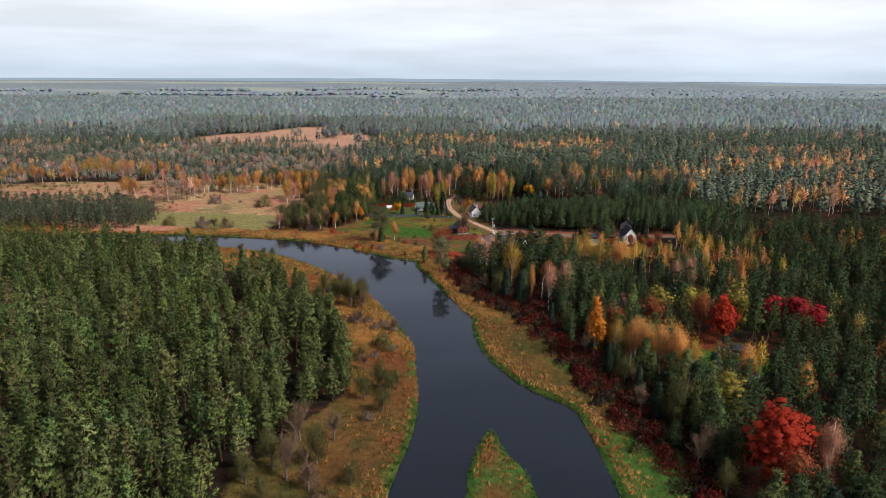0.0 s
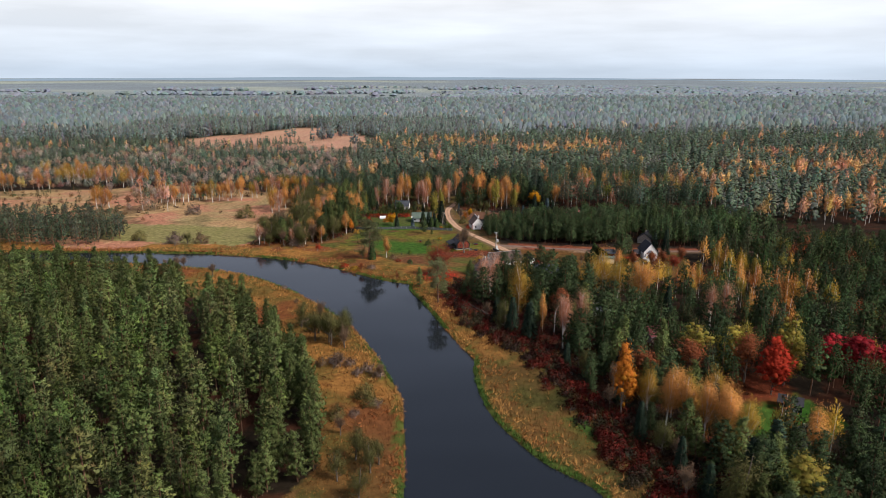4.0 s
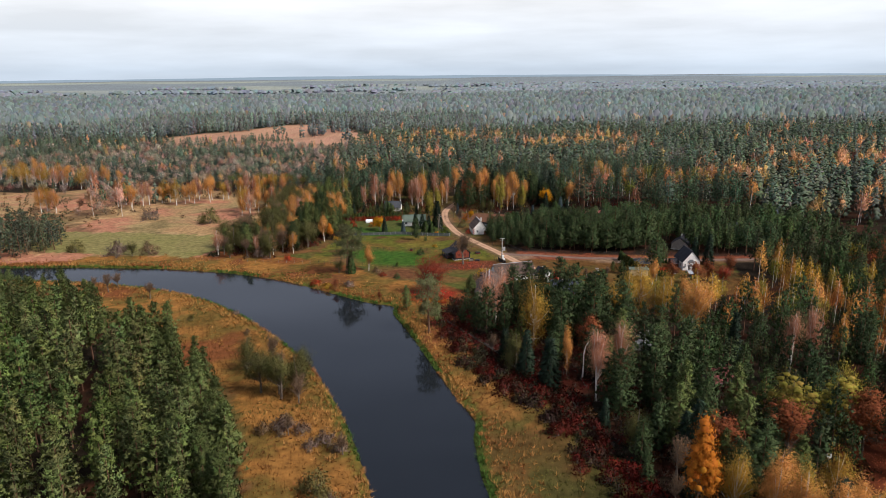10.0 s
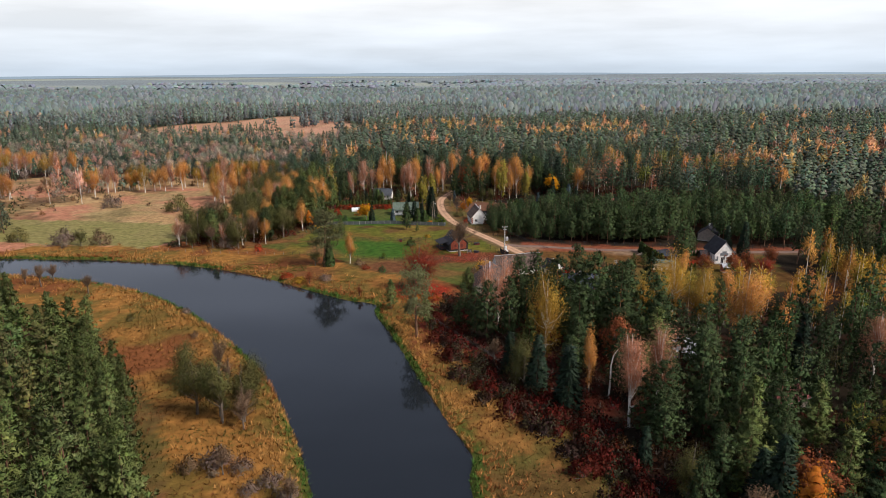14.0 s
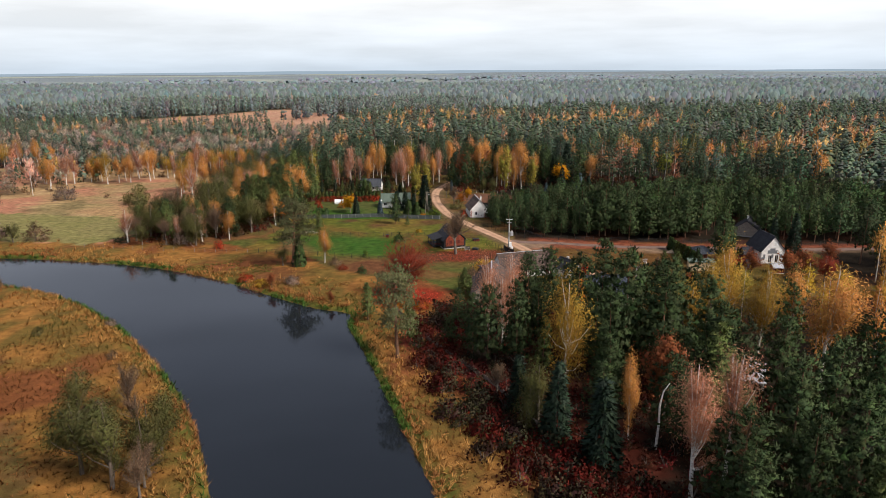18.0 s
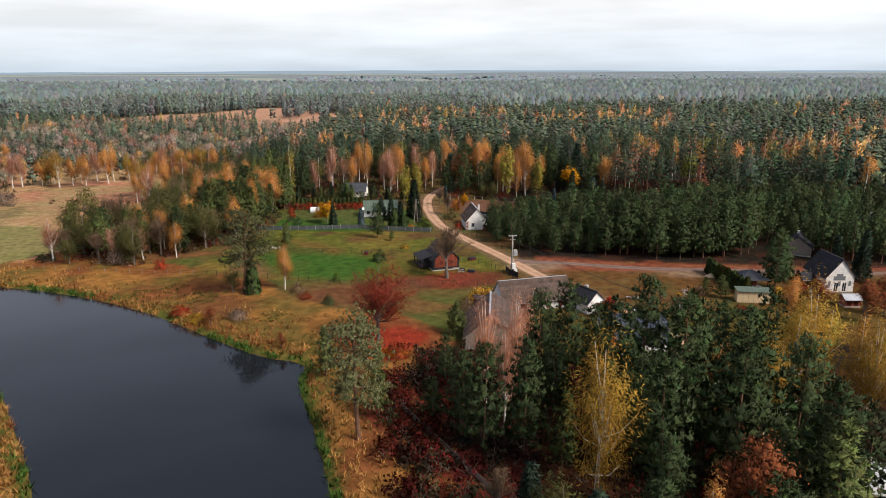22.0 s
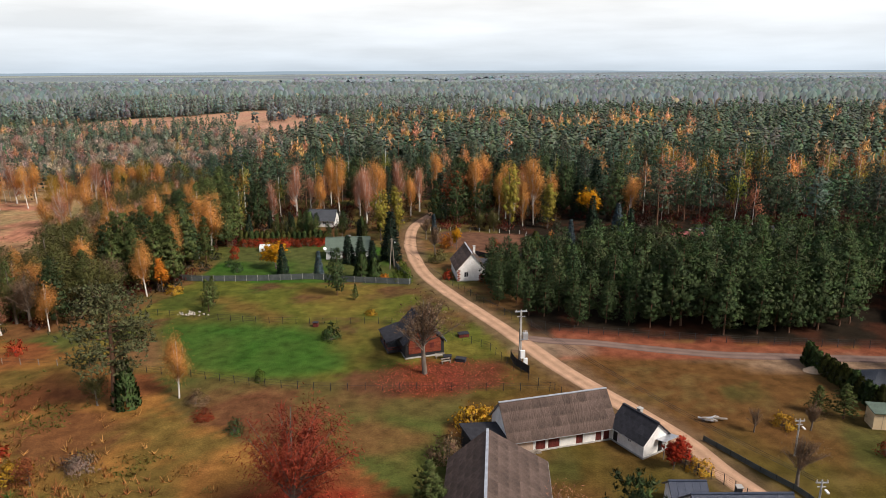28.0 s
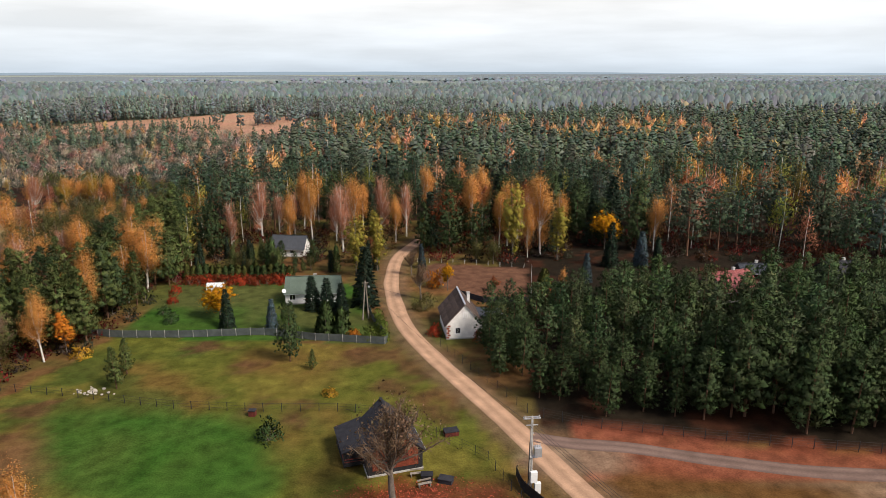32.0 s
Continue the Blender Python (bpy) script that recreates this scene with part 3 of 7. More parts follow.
def spruce_shape(seed, tint, h=12.0, r=2.3, levels=17, arms=11, nb=7, low=0.06):
    """Spruce: a cone of layered, drooping boughs."""
    rng = np.random.default_rng(seed)
    cs, ds = [], []
    for k in range(levels):
        f = low + (0.97 - low) * k / (levels - 1)
        rr0 = r * (1 - f) ** 0.85 + 0.12
        m = max(4, int(arms * (0.35 + rr0 / r)))
        for j in range(m):
            a = k * 0.7 + 2 * np.pi * j / m + rng.normal(0, 0.15)
            rr = rr0 * rng.uniform(0.82, 1.12)
            out = np.array((np.cos(a), np.sin(a), 0))
            for s in (0.45, 0.8):
                cs.append(out * rr * s + np.array((0, 0, f * h - 0.18 * rr * s)))
                ds.append(out + np.array((0, 0, -0.12)))
    cs.append(np.array((0, 0, h * 0.94))), ds.append(np.array((0, 0, 1.0)))
    c, d = np.array(cs), np.array(ds)
    v, t = blades(c, d, 0.24 * r + 0.22, 0.13 * r, nb, 0.45, rng)
    tv, tt = tube([(0, 0, 0), (0, 0, h * 0.5), (0, 0, h * 0.97)], [0.18, 0.1, 0.02], 5)
    return (tv, tt, (0.5, 0.5, 0.5), 0), puff(v, t, shade(tint, len(c), nb * 3, rng), v * (1, 1, 0) + (0, 0, 0.5))


def broad_shape(seed, tint, h=16.0, r=4.2, low=0.22, clusters=90, per=22, size=0.42, wide=0.075, limbs=14, twig=0.0, lean=0.0, quad=True, trunk_r=0.24, taper=1.0, fork=0.12, droop=1.0, stout=0.42, lobes=12, fill=0.0, spray=False):
    """Broadleaf tree: tapered trunk, ascending limbs, sprays of leaves with gaps; twig adds bare twigs."""
    rng = np.random.default_rng(seed)
    zs = np.linspace(0, 1, 7)
    axis = lambda f: np.array((lean * h * f + 0.25 * np.sin(2.5 * f + seed), 0.25 * np.sin(1.8 * f + 2 * seed), f * h * 0.94))
    bark = [tube([axis(f) for f in zs], trunk_r * (1 - zs) ** taper + 0.03, 6)]
    mid, half = h * (1 + low) / 2, h * (1 - low) / 2
    tips = unit(rng.normal(0, 1, (lobes, 3)) + (0, 0, 0.25)) * rng.uniform(0.5, 0.95, (lobes, 1))
    tips = tips[rng.integers(0, lobes, clusters)]
    u = tips * rng.uniform(0.45, 1.0, (clusters, 1)) + rng.normal(0, 0.22, (clusters, 3))
    cen = u / np.maximum(1, np.linalg.norm(u, axis=1, keepdims=True) / 1.08) * (r, r, half) + (lean * mid, 0, mid)
    cen[:, :2] *= (1.0 - 0.35 * step(0.2, 1.0, (cen[:, 2] - mid) / half))[:, None]
    twigs = []
    for k in range(limbs):
        e = cen[rng.integers(clusters)]
        f0 = np.clip(e[2] / h * rng.uniform(0.45, 0.75), fork, 0.85)
        b0 = axis(f0)
        m = b0 * 0.45 + e * 0.55 + (0, 0, -0.05 * h * rng.uniform(0, 1))
        bark.append(tube([b0, m, e], [trunk_r * stout * (1 - f0) + 0.03, trunk_r * stout * 0.52, 0.02], 4))
        if twig:
            n = int(26 * twig)
            s = rng.uniform(0.3, 1, (n, 1))
            p = b0 + (e - b0) * s + rng.normal(0, 0.1, (n, 3))
            twigs.append(blades(p, np.tile(unit(e - b0 + (0, 0, 0.2)), (n, 1)), 0.075 * h, 0.045, 2, 0.8, rng))
    if clusters and per:
        c = np.repeat(cen, per, 0) + rng.normal(0, 1, (clusters * per, 3)) * (wide * h) * (1 / droop ** 0.5, 1 / droop ** 0.5, droop)
        if spray:
            v, t = blades(c, unit(np.repeat(cen - (lean * mid, 0, mid), per, 0) * (1, 1, 0.2)) * 0.5 + (0, 0, -0.5), size * 3.0, size * 0.62, 1, 0.5, rng)
        else:
            v, t = leaves(c, size, rng, quad)
        tone = np.repeat(shade(tint, clusters, 1, rng, 0.13), per * (4 if quad else 3), 0)
    own = np.repeat(np.repeat(cen, per, 0), 4 if quad else 3, 0)
    crown = [puff(v, t, tone, unit(v - own) * 0.6 + unit((v - (lean * mid, 0, mid)) / (r, r, half)) + (0, 0, 0.25))]
    if fill:
        g = fill * wide * h * rng.uniform(0.75, 1.25, clusters)
        fv, ft = cushions(cen, g, g * 0.85, rng)
        crown.append(puff(fv, ft, shade(np.asarray(tint) * 0.92, clusters, 8, rng, 0.12), unit(fv - np.repeat(cen, 8, 0)) + unit((fv - (lean * mid, 0, mid)) / (r, r, half)) * 0.5 + (0, 0, 0.3)))
    crown += [(a, b, np.asarray(tint) * 0.85, 1) for a, b in twigs]
    b = join([(x, y, (0.5, 0.5, 0.5), 0) for x, y in bark])
    cr = join(crown)
    return (b[0], b[1], (0.5, 0.5, 0.5), 0), (cr[0], cr[1], cr[2], 1)


def bush_shape(seed, tint, r=1.5, h=2.0, clusters=36, per=14, size=0.22):
    rng = np.random.default_rng(seed)
    u = unit(rng.normal(0, 1, (clusters, 3)))
    u[:, 2] = np.abs(u[:, 2])
    cen = u * rng.uniform(0.5, 1, (clusters, 1)) * (r, r, h) + (0, 0, 0.1)
    c = np.repeat(cen, per, 0) + rng.normal(0, 0.16 * r, (clusters * per, 3))
    c[:, 2] = np.maximum(c[:, 2], 0.03)
    v, t = leaves(c, size, rng)
    tone = np.repeat(shade(tint, clusters, 1, rng, 0.16), per * 4, 0)
    st = [tube([(0, 0, -0.1), e * 0.5, e], [0.05, 0.03, 0.01], 3) for e in cen[:9]]
    b = join([(x, y, (0.5, 0.5, 0.5), 0) for x, y in st])
    own = np.repeat(np.repeat(cen, per, 0), 4, 0)
    return (b[0], b[1], (0.5, 0.5, 0.5), 0), puff(v, t, tone, unit(v - own) * 0.5 + unit(v / (r, r, h)) + (0, 0, 0.15))


def column_shape(seed, tint, h=4.0, r=0.8, n=330):
    """Clipped thuja or juniper: upright sprays on a slim cone."""
    rng = np.random.default_rng(seed)
    f = rng.uniform(0, 1, n) ** 1.2
    a = rng.uniform(0, 2 * np.pi, n)
    rr = r * np.clip(1.15 * (1 - f) ** 0.6, 0.05, 1) * rng.uniform(0.8, 1.05, n)
    c = np.stack([rr * np.cos(a), rr * np.sin(a), f * h * 0.95], 1)
    d = np.stack([np.cos(a) * 0.4, np.sin(a) * 0.4, np.ones(n)], 1)
    v, t = blades(c, d, 0.45, 0.28, 3, 0.3, rng)
    tv, tt = tube([(0, 0, -0.1), (0, 0, h * 0.5)], [0.08, 0.04], 4)
    return (tv, tt, (0.5, 0.5, 0.5), 0), puff(v, t, shade(tint, n, 9, rng), unit(v * (1, 1, 0)) + (0, 0, 0.3))


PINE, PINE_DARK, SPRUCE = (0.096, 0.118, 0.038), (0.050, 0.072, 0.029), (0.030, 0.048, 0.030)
ORANGE, YELLOW, PINK, LARCH = (0.58, 0.27, 0.075), (0.52, 0.29, 0.04), (0.52, 0.24, 0.14), (0.27, 0.22, 0.04)
RED, CRIMSON, RUST, OLIVE = (0.36, 0.035, 0.015), (0.30, 0.02, 0.025), (0.24, 0.075, 0.03), (0.11, 0.105, 0.035)
KINDS = {
    "pine": (M_BARK, M_NEEDLE, 14.0, [pine_shape(s, PINE, r=2.3 + 0.2 * (s % 3), levels=12 + s % 3, arms=7, pads=3, nb=15, low=0.14, point=0.85, thin=0.12) for s in range(6)], "young Scots pine with upturned grey-green shoots"),
    "dark_pine": (M_BARK, M_NEEDLE, 16.0, [pine_shape(20 + s, PINE_DARK, h=16, r=3.1 + 0.35 * (s % 3), levels=12 + s % 2, arms=8, pads=3, nb=15, low=0.12, point=0.4, size=1.05, thin=0.12) for s in range(6)], "tall dark green Scots pine in mixed woodland"),
    "old_pine": (M_BARK, M_NEEDLE, 19.0, [old_pine_shape(31 + s, (0.125, 0.128, 0.058), clumps=24) for s in range(2)], "old Scots pine with a bare reddish trunk"),
    "spruce": (M_GREYBARK, M_NEEDLE, 12.0, [spruce_shape(40 + s, SPRUCE) for s in range(3)], "dark green spruce with drooping boughs"),
    "blue_spruce": (M_GREYBARK, M_NEEDLE, 9.0, [spruce_shape(45, (0.075, 0.105, 0.115), h=9, r=2.0)], "silvery blue spruce standing in a garden"),
    "orange_birch": (M_BIRCHBARK, M_LEAF, 18.0, [broad_shape(50 + s, ORANGE, h=18, r=2.7, clusters=95, per=62, size=0.155, quad=False, wide=0.042, limbs=22, twig=0.9, trunk_r=0.19, droop=1.6, spray=True) for s in range(4)], "birch with white trunk and orange leaves"),
    "yellow_birch": (M_BIRCHBARK, M_LEAF, 18.0, [broad_shape(60 + s, (0.40, 0.235, 0.04), h=18, r=4.0, low=0.12, clusters=110, per=56, size=0.155, quad=False, wide=0.042, limbs=30, twig=0.9, trunk_r=0.24, droop=1.7, spray=True, fork=0.2, lobes=16) for s in range(3)], "birch with drooping golden yellow leaves"),
    "bare_birch": (M_BIRCHBARK, M_LEAF, 18.0, [broad_shape(70 + s, PINK, h=18, r=3.0, clusters=90, per=34, size=0.12, quad=False, wide=0.05, limbs=40, twig=1.5, trunk_r=0.26, fork=0.22, stout=0.55, spray=True, lobes=18) for s in range(3)], "nearly bare birch with white trunk and pinkish twigs"),
    "maple": (M_GREYBARK, M_LEAF, 16.0, [broad_shape(80 + s, RED, h=16, r=5.0, low=0.14, clusters=210, per=44, size=0.22, quad=False, wide=0.045, fill=1.0, lobes=20) for s in range(2)], "maple with dense scarlet autumn leaves"),
    "crimson_maple": (M_GREYBARK, M_LEAF, 12.0, [broad_shape(85, CRIMSON, h=12, r=4.4, low=0.14, clusters=140, per=42, size=0.2, wide=0.05, quad=False, fill=1.0, lobes=16)], "broad tree with dark crimson leaves"),
    "rust_tree": (M_GREYBARK, M_LEAF, 13.0, [broad_shape(88 + s, RUST, h=13, r=4.0, low=0.16, clusters=105, per=48, size=0.16, quad=False, wide=0.05, twig=0.7, fill=0.6, limbs=24) for s in range(2)], "broadleaf tree with rusty brown-red leaves"),
    "oak": (M_GREYBARK, M_LEAF, 17.0, [broad_shape(92, (0.50, 0.165, 0.02), h=17, r=3.3, clusters=120, per=52, size=0.19, quad=False, wide=0.045, fill=0.9, lobes=16), broad_shape(93, (0.52, 0.24, 0.01), h=14, r=4.2, low=0.2, clusters=120, per=52, size=0.19, quad=False, wide=0.05, fill=0.9, lobes=16)], "tree with glowing orange autumn leaves"),
    "larch": (M_GREYBARK, M_LEAF, 16.0, [broad_shape(96 + s, LARCH, h=16, r=3.2, low=0.12, clusters=120, per=48, size=0.17, quad=False, wide=0.045, limbs=20, twig=0.4, fill=0.8, lobes=16) for s in range(2)], "larch with yellow-green needles"),
    "alder": (M_GREYBARK, M_LEAF, 10.0, [broad_shape(100 + s, OLIVE, h=10, r=3.0, low=0.1, clusters=85, per=34, size=0.15, quad=False, wide=0.06, limbs=26, twig=1.4, spray=True) for s in range(3)], "olive-brown alder thinning its leaves"),
    "bare_tree": (M_GREYBARK, M_LEAF, 11.0, [broad_shape(104 + s, (0.22, 0.14, 0.085), h=11, r=4.2, low=0.34, clusters=90, per=7, size=0.2, wide=0.05, limbs=44, twig=1.6, fork=0.30, trunk_r=0.3) for s in range(2)], "leafless grey-brown tree with fine twigs"),
    "red_alder": (M_GREYBARK, M_LEAF, 14.0, [broad_shape(107, (0.30, 0.055, 0.03), h=14.5, r=5.2, low=0.16, clusters=260, per=26, size=0.12, quad=False, wide=0.035, limbs=60, twig=1.8, fork=0.25, lobes=40, spray=True)], "tree with thinning dull red leaves above a carpet of fallen ones"),
    "bush": (M_GREYBARK, M_LEAF, 2.0, [bush_shape(110, (0.20, 0.13, 0.075), per=24, size=0.16), bush_shape(111, (0.22, 0.16, 0.12), per=24, size=0.16), bush_shape(112, (0.16, 0.14, 0.05), per=24, size=0.16)], "grey-brown leafless bush with fine twigs"),
    "red_bush": (M_GREYBARK, M_LEAF, 2.0, [bush_shape(114, (0.36, 0.05, 0.02)), bush_shape(115, (0.25, 0.05, 0.02))], "shrub with red autumn leaves"),
    "gold_bush": (M_GREYBARK, M_LEAF, 2.0, [bush_shape(116, (0.45, 0.26, 0.03)), bush_shape(117, (0.45, 0.16, 0.02))], "shrub with yellow autumn leaves"),
    "green_bush": (M_GREYBARK, M_NEEDLE, 2.0, [bush_shape(118, (0.05, 0.085, 0.03)), bush_shape(119, (0.09, 0.12, 0.02))], "round evergreen shrub with dense leaves"),
    "thuja": (M_GREYBARK, M_NEEDLE, 4.0, [column_shape(120, (0.05, 0.075, 0.025)), column_shape(121, (0.07, 0.075, 0.02))], "slim evergreen thuja with upright sprays"),
}
NAMES = {"pine": "pine_tree", "dark_pine": "pine_tree", "old_pine": "pine_tree", "spruce": "spruce_tree", "blue_spruce": "spruce_tree", "orange_birch": "birch_tree", "yellow_birch": "birch_tree", "bare_birch": "birch_tree", "maple": "maple_tree", "crimson_maple": "maple_tree", "rust_tree": "broadleaf_tree", "oak": "oak_tree", "larch": "larch_tree", "alder": "alder_tree", "bare_tree": "bare_tree", "red_alder": "alder_tree", "bush": "bush", "red_bush": "bush", "gold_bush": "bush", "green_bush": "bush", "thuja": "thuja"}
MESHES = {}


def plant(kind, x, y, h, group="", label="", variant=None, wide=1.0, z=None):
    """One tree or shrub of its own: an empty at its foot, with trunk and crown."""
    bark, leaf, h0, shapes, words = KINDS[kind]
    k = random.randrange(len(shapes)) if variant is None else variant
    if (kind, k) not in MESHES:
        tr, cr = shapes[k]
        MESHES[kind, k] = fast_mesh("trunk", tr[0], tr[1], [bark], smooth=True), fast_mesh("crown", cr[0], cr[1], [leaf], tint=cr[2], smooth=True)
    root = new(NAMES[kind])
    for nm, me in zip(("stem" if "bush" in kind else "trunk", "crown"), MESHES[kind, k]):
        new(nm, me).parent = root
    s = h / h0
    root.matrix_basis = Matrix.LocRotScale((x, y, (height(x, y) if z is None else z) - 0.05), Euler((random.gauss(0, 0.02), random.gauss(0, 0.02), random.uniform(0, 6.28))), (s * wide, s * wide, s))
    return tagged(root, label or words, "bush" if "bush" in kind else "tree", group)


def mass(name, shapes, xs, ys, hs, h0s, which, mats, label, category, tints=None, seed=0, wides=None, vary=0.2):
    """Many plants in one mesh: stacked copies of the shapes, turned, scaled and toned."""
    rng = np.random.default_rng(seed)
    vs, ts, cs, ms, o = [], [], [], [], 0
    zs = heights(xs, ys)
    for k, sh in enumerate(shapes):
        sel = np.nonzero(which == k)[0]
        if not len(sel):
            continue
        v, t, c, m = join(sh)
        a = rng.uniform(0, 6.28, len(sel))
        s = hs[sel] / h0s[k]
        w = s * (1 if wides is None else wides[sel]) * rng.uniform(0.85, 1.15, len(sel))
        ca, sa = np.cos(a), np.sin(a)
        X = (v[None, :, 0] * ca[:, None] - v[None, :, 1] * sa[:, None]) * w[:, None] + xs[sel][:, None]
        Y = (v[None, :, 0] * sa[:, None] + v[None, :, 1] * ca[:, None]) * w[:, None] + ys[sel][:, None]
        Z = v[None, :, 2] * s[:, None] + zs[sel][:, None] - 0.05
        vs.append(np.stack([X, Y, Z], -1).reshape(-1, 3))
        ts.append((t[None] + (np.arange(len(sel)) * len(v))[:, None, None]).reshape(-1, 3) + o)
        tone = (1 + rng.normal(0, vary, (len(sel), 1, 1))) * (1 + rng.normal(0, 0.07, (len(sel), 1, 3)))
        if tints is not None:
            tone = tone * tints[sel][:, None, :]
        nx_, ny_ = c[None, :, 3] * ca[:, None] - c[None, :, 4] * sa[:, None], c[None, :, 3] * sa[:, None] + c[None, :, 4] * ca[:, None]
        cs.append(np.concatenate([np.clip(c[None, :, :3] * tone, 0.003, 0.9), np.stack([nx_, ny_, np.broadcast_to(c[None, :, 5], nx_.shape)], -1)], -1).reshape(-1, 6))
        ms.append(np.tile(m, len(sel)))
        o += len(v) * len(sel)
    return tagged(new(name, fast_mesh(name, np.concatenate(vs), np.concatenate(ts), mats, np.concatenate(ms), np.concatenate(cs), smooth=True)), label, category, kind="stuff")


def scatter(x0, x1, y0, y1, cell, seed, jitter=0.42):
    rng = np.random.default_rng(seed)
    a, b = np.meshgrid(np.arange(x0, x1, cell), np.arange(y0, y1, cell))
    a = a + (np.arange(a.shape[0]) % 2)[:, None] * cell / 2
    return a.ravel() + rng.uniform(-jitter, jitter, a.size) * cell, b.ravel() + rng.uniform(-jitter, jitter, a.size) * cell, rng


def seen(x, y):
    """The wedge of land that the flight overlooks, with a margin."""
    return np.abs(x - 8) < 0.70 * (y + 15) + 14


# ---------------------------------------------------------------- woods
def lump_shape(seed, tint, h=16.0, r=3.0, rings=3, sides=6, conic=0.8, up=0.9):
    """A far tree: a ragged stack of rings."""
    rng = np.random.default_rng(seed)
    v, t = [], []
    for k in range(rings):
        f = 0.05 + 0.80 * k / (rings - 1)
        rr = r * (1 - (max(0.0, f - 0.3) / 0.72) ** 2 * conic)
        for j in range(sides):
            a = 2 * np.pi * (j + 0.5 * (k % 2)) / sides
            g = rr * rng.uniform(0.4, 1.35)
            v.append((g * np.cos(a), g * np.sin(a), f * h + rng.normal(0, 0.05 * h)))
    v.append((0, 0, h))
    for k in range(rings - 1):
        for j in range(sides):
            a, b = k * sides + j, k * sides + (j + 1) % sides
            t += [(a, b, b + sides), (a, b + sides, a + sides)]
    for j in range(sides):
        t.append(((rings - 1) * sides + j, (rings - 1) * sides + (j + 1) % sides, rings * sides))
    v = np.array(v, float)
    tone = np.asarray(tint) * (1 + rng.normal(0, 0.15, (len(v), 1)))
    return puff(v, np.array(t), tone, v * (1, 1, 0) / r + (0, 0, up))


def mid_birch(seed, tint, h=18.0, r=2.4, n=110, size=0.85, lobes=9):
    """A birch or alder at middle distance: a pale stem and a plume of hanging sprays."""
    rng = np.random.default_rng(seed)
    tips = unit(rng.normal(0, 1, (lobes, 3)) + (0, 0, 0.3)) * rng.uniform(0.45, 0.95, (lobes, 1))
    u = tips[rng.integers(0, lobes, n)] * rng.uniform(0.3, 1, (n, 1)) + rng.normal(0, 0.2, (n, 3))
    c = u * (r, r, h * 0.42) + (0, 0, h * 0.56)
    c[:, :2] *= (1.15 - 0.75 * step(0.55, 1.0, c[:, 2] / h))[:, None]
    v, t = blades(c, unit(c * (1, 1, 0)) * 0.45 + (0, 0, 0.9), size * 1.9, size * 0.52, 1, 0.3, rng)
    tv, tt = tube([(0, 0, 0), (0.2, 0, h * 0.5), (0.1, 0.1, h * 0.92)], [0.09, 0.07, 0.03], 4)
    return [(tv, tt, (0.5, 0.5, 0.5), 0), puff(v, t, shade(tint, n, 3, rng, 0.13), unit((v - (0, 0, 0.5 * h)) / (r, r, 0.42 * h)) + rng.normal(0, 0.12, v.shape) + (0, 0, 0.3))]


def not_built(x, y):
    """Land free of roads and house plots."""
    ok = (away(x, y, ROAD) > 4.5) & (away(x, y, SIDE_ROAD) > 3.5) & (wet(x, y) < -2.5)
    for hx, hy, hr in HOUSE_SPOTS:
        ok &= np.hypot(x - hx, y - hy) > hr
    return ok


HOUSE_SPOTS = [(90, 187, 12), (86, 201, 7), (44, 297, 8), (97, 356, 7), (160, 400, 8), (133, 378, 8), (81, 421, 8), (104, 418, 8), (62, 222, 6), (50, 240, 4), (-24, 442, 8), (98, 328, 12), (18, 388, 8), (-11, 407, 8), (118, 336, 8), (70, 120, 9), (95, 172, 8), (57, 439, 10), (61, 428, 8), (48, 415, 6)]

# plantation on the west bank, regular rows
x, y, rng = scatter(-330, -10, 62, 304, 5.2, 1, 0.46)
keep = inside(x, y, PINES_WEST) & seen(x, y) & (away(x, y, [(-36, 157), (-55, 188), (-72, 218), (-96, 284)]) > 2.0) & (np.hypot(x + 52, y - 124) > 6)
x, y = x[keep], y[keep]
hs = 13.2 + 3.0 * vnoise(x, y, 18, 3) + rng.normal(0, 1.4, len(x))
edge = away(x, y, PINES_WEST[1:11])
order = np.argsort(edge + np.where(y < 135, 30, 0))
own, rest = order[:64], order[64:]
for i in own:
    plant("pine", x[i], y[i], hs[i], "pines of the plantation", wide=random.uniform(0.9, 1.15))
near = rest[(edge[rest] < 75)]
back = rest[(edge[rest] >= 75)]
mass("pine_plantation", [pine_shape(200 + s, PINE, levels=9, arms=6, pads=2, nb=10, low=0.30, point=0.85, thin=0.16, size=1.15) for s in range(5)], x[near], y[near], hs[near], [14.0] * 5, rng.integers(0, 5, len(near)), [M_BARK, M_NEEDLE], "dense young pine plantation on the river bank", "forest", seed=2, vary=0.27, wides=rng.uniform(0.95, 1.3, len(near)))
mass("pine_plantation", [pine_shape(210 + s, PINE, levels=8, arms=5, pads=1, nb=8, low=0.3, point=0.7, size=1.5, thin=0.16) for s in range(4)], x[back], y[back], hs[back], [14.0] * 4, rng.integers(0, 4, len(back)), [M_BARK, M_NEEDLE], "dense young pine plantation behind the river bank", "forest", seed=3)
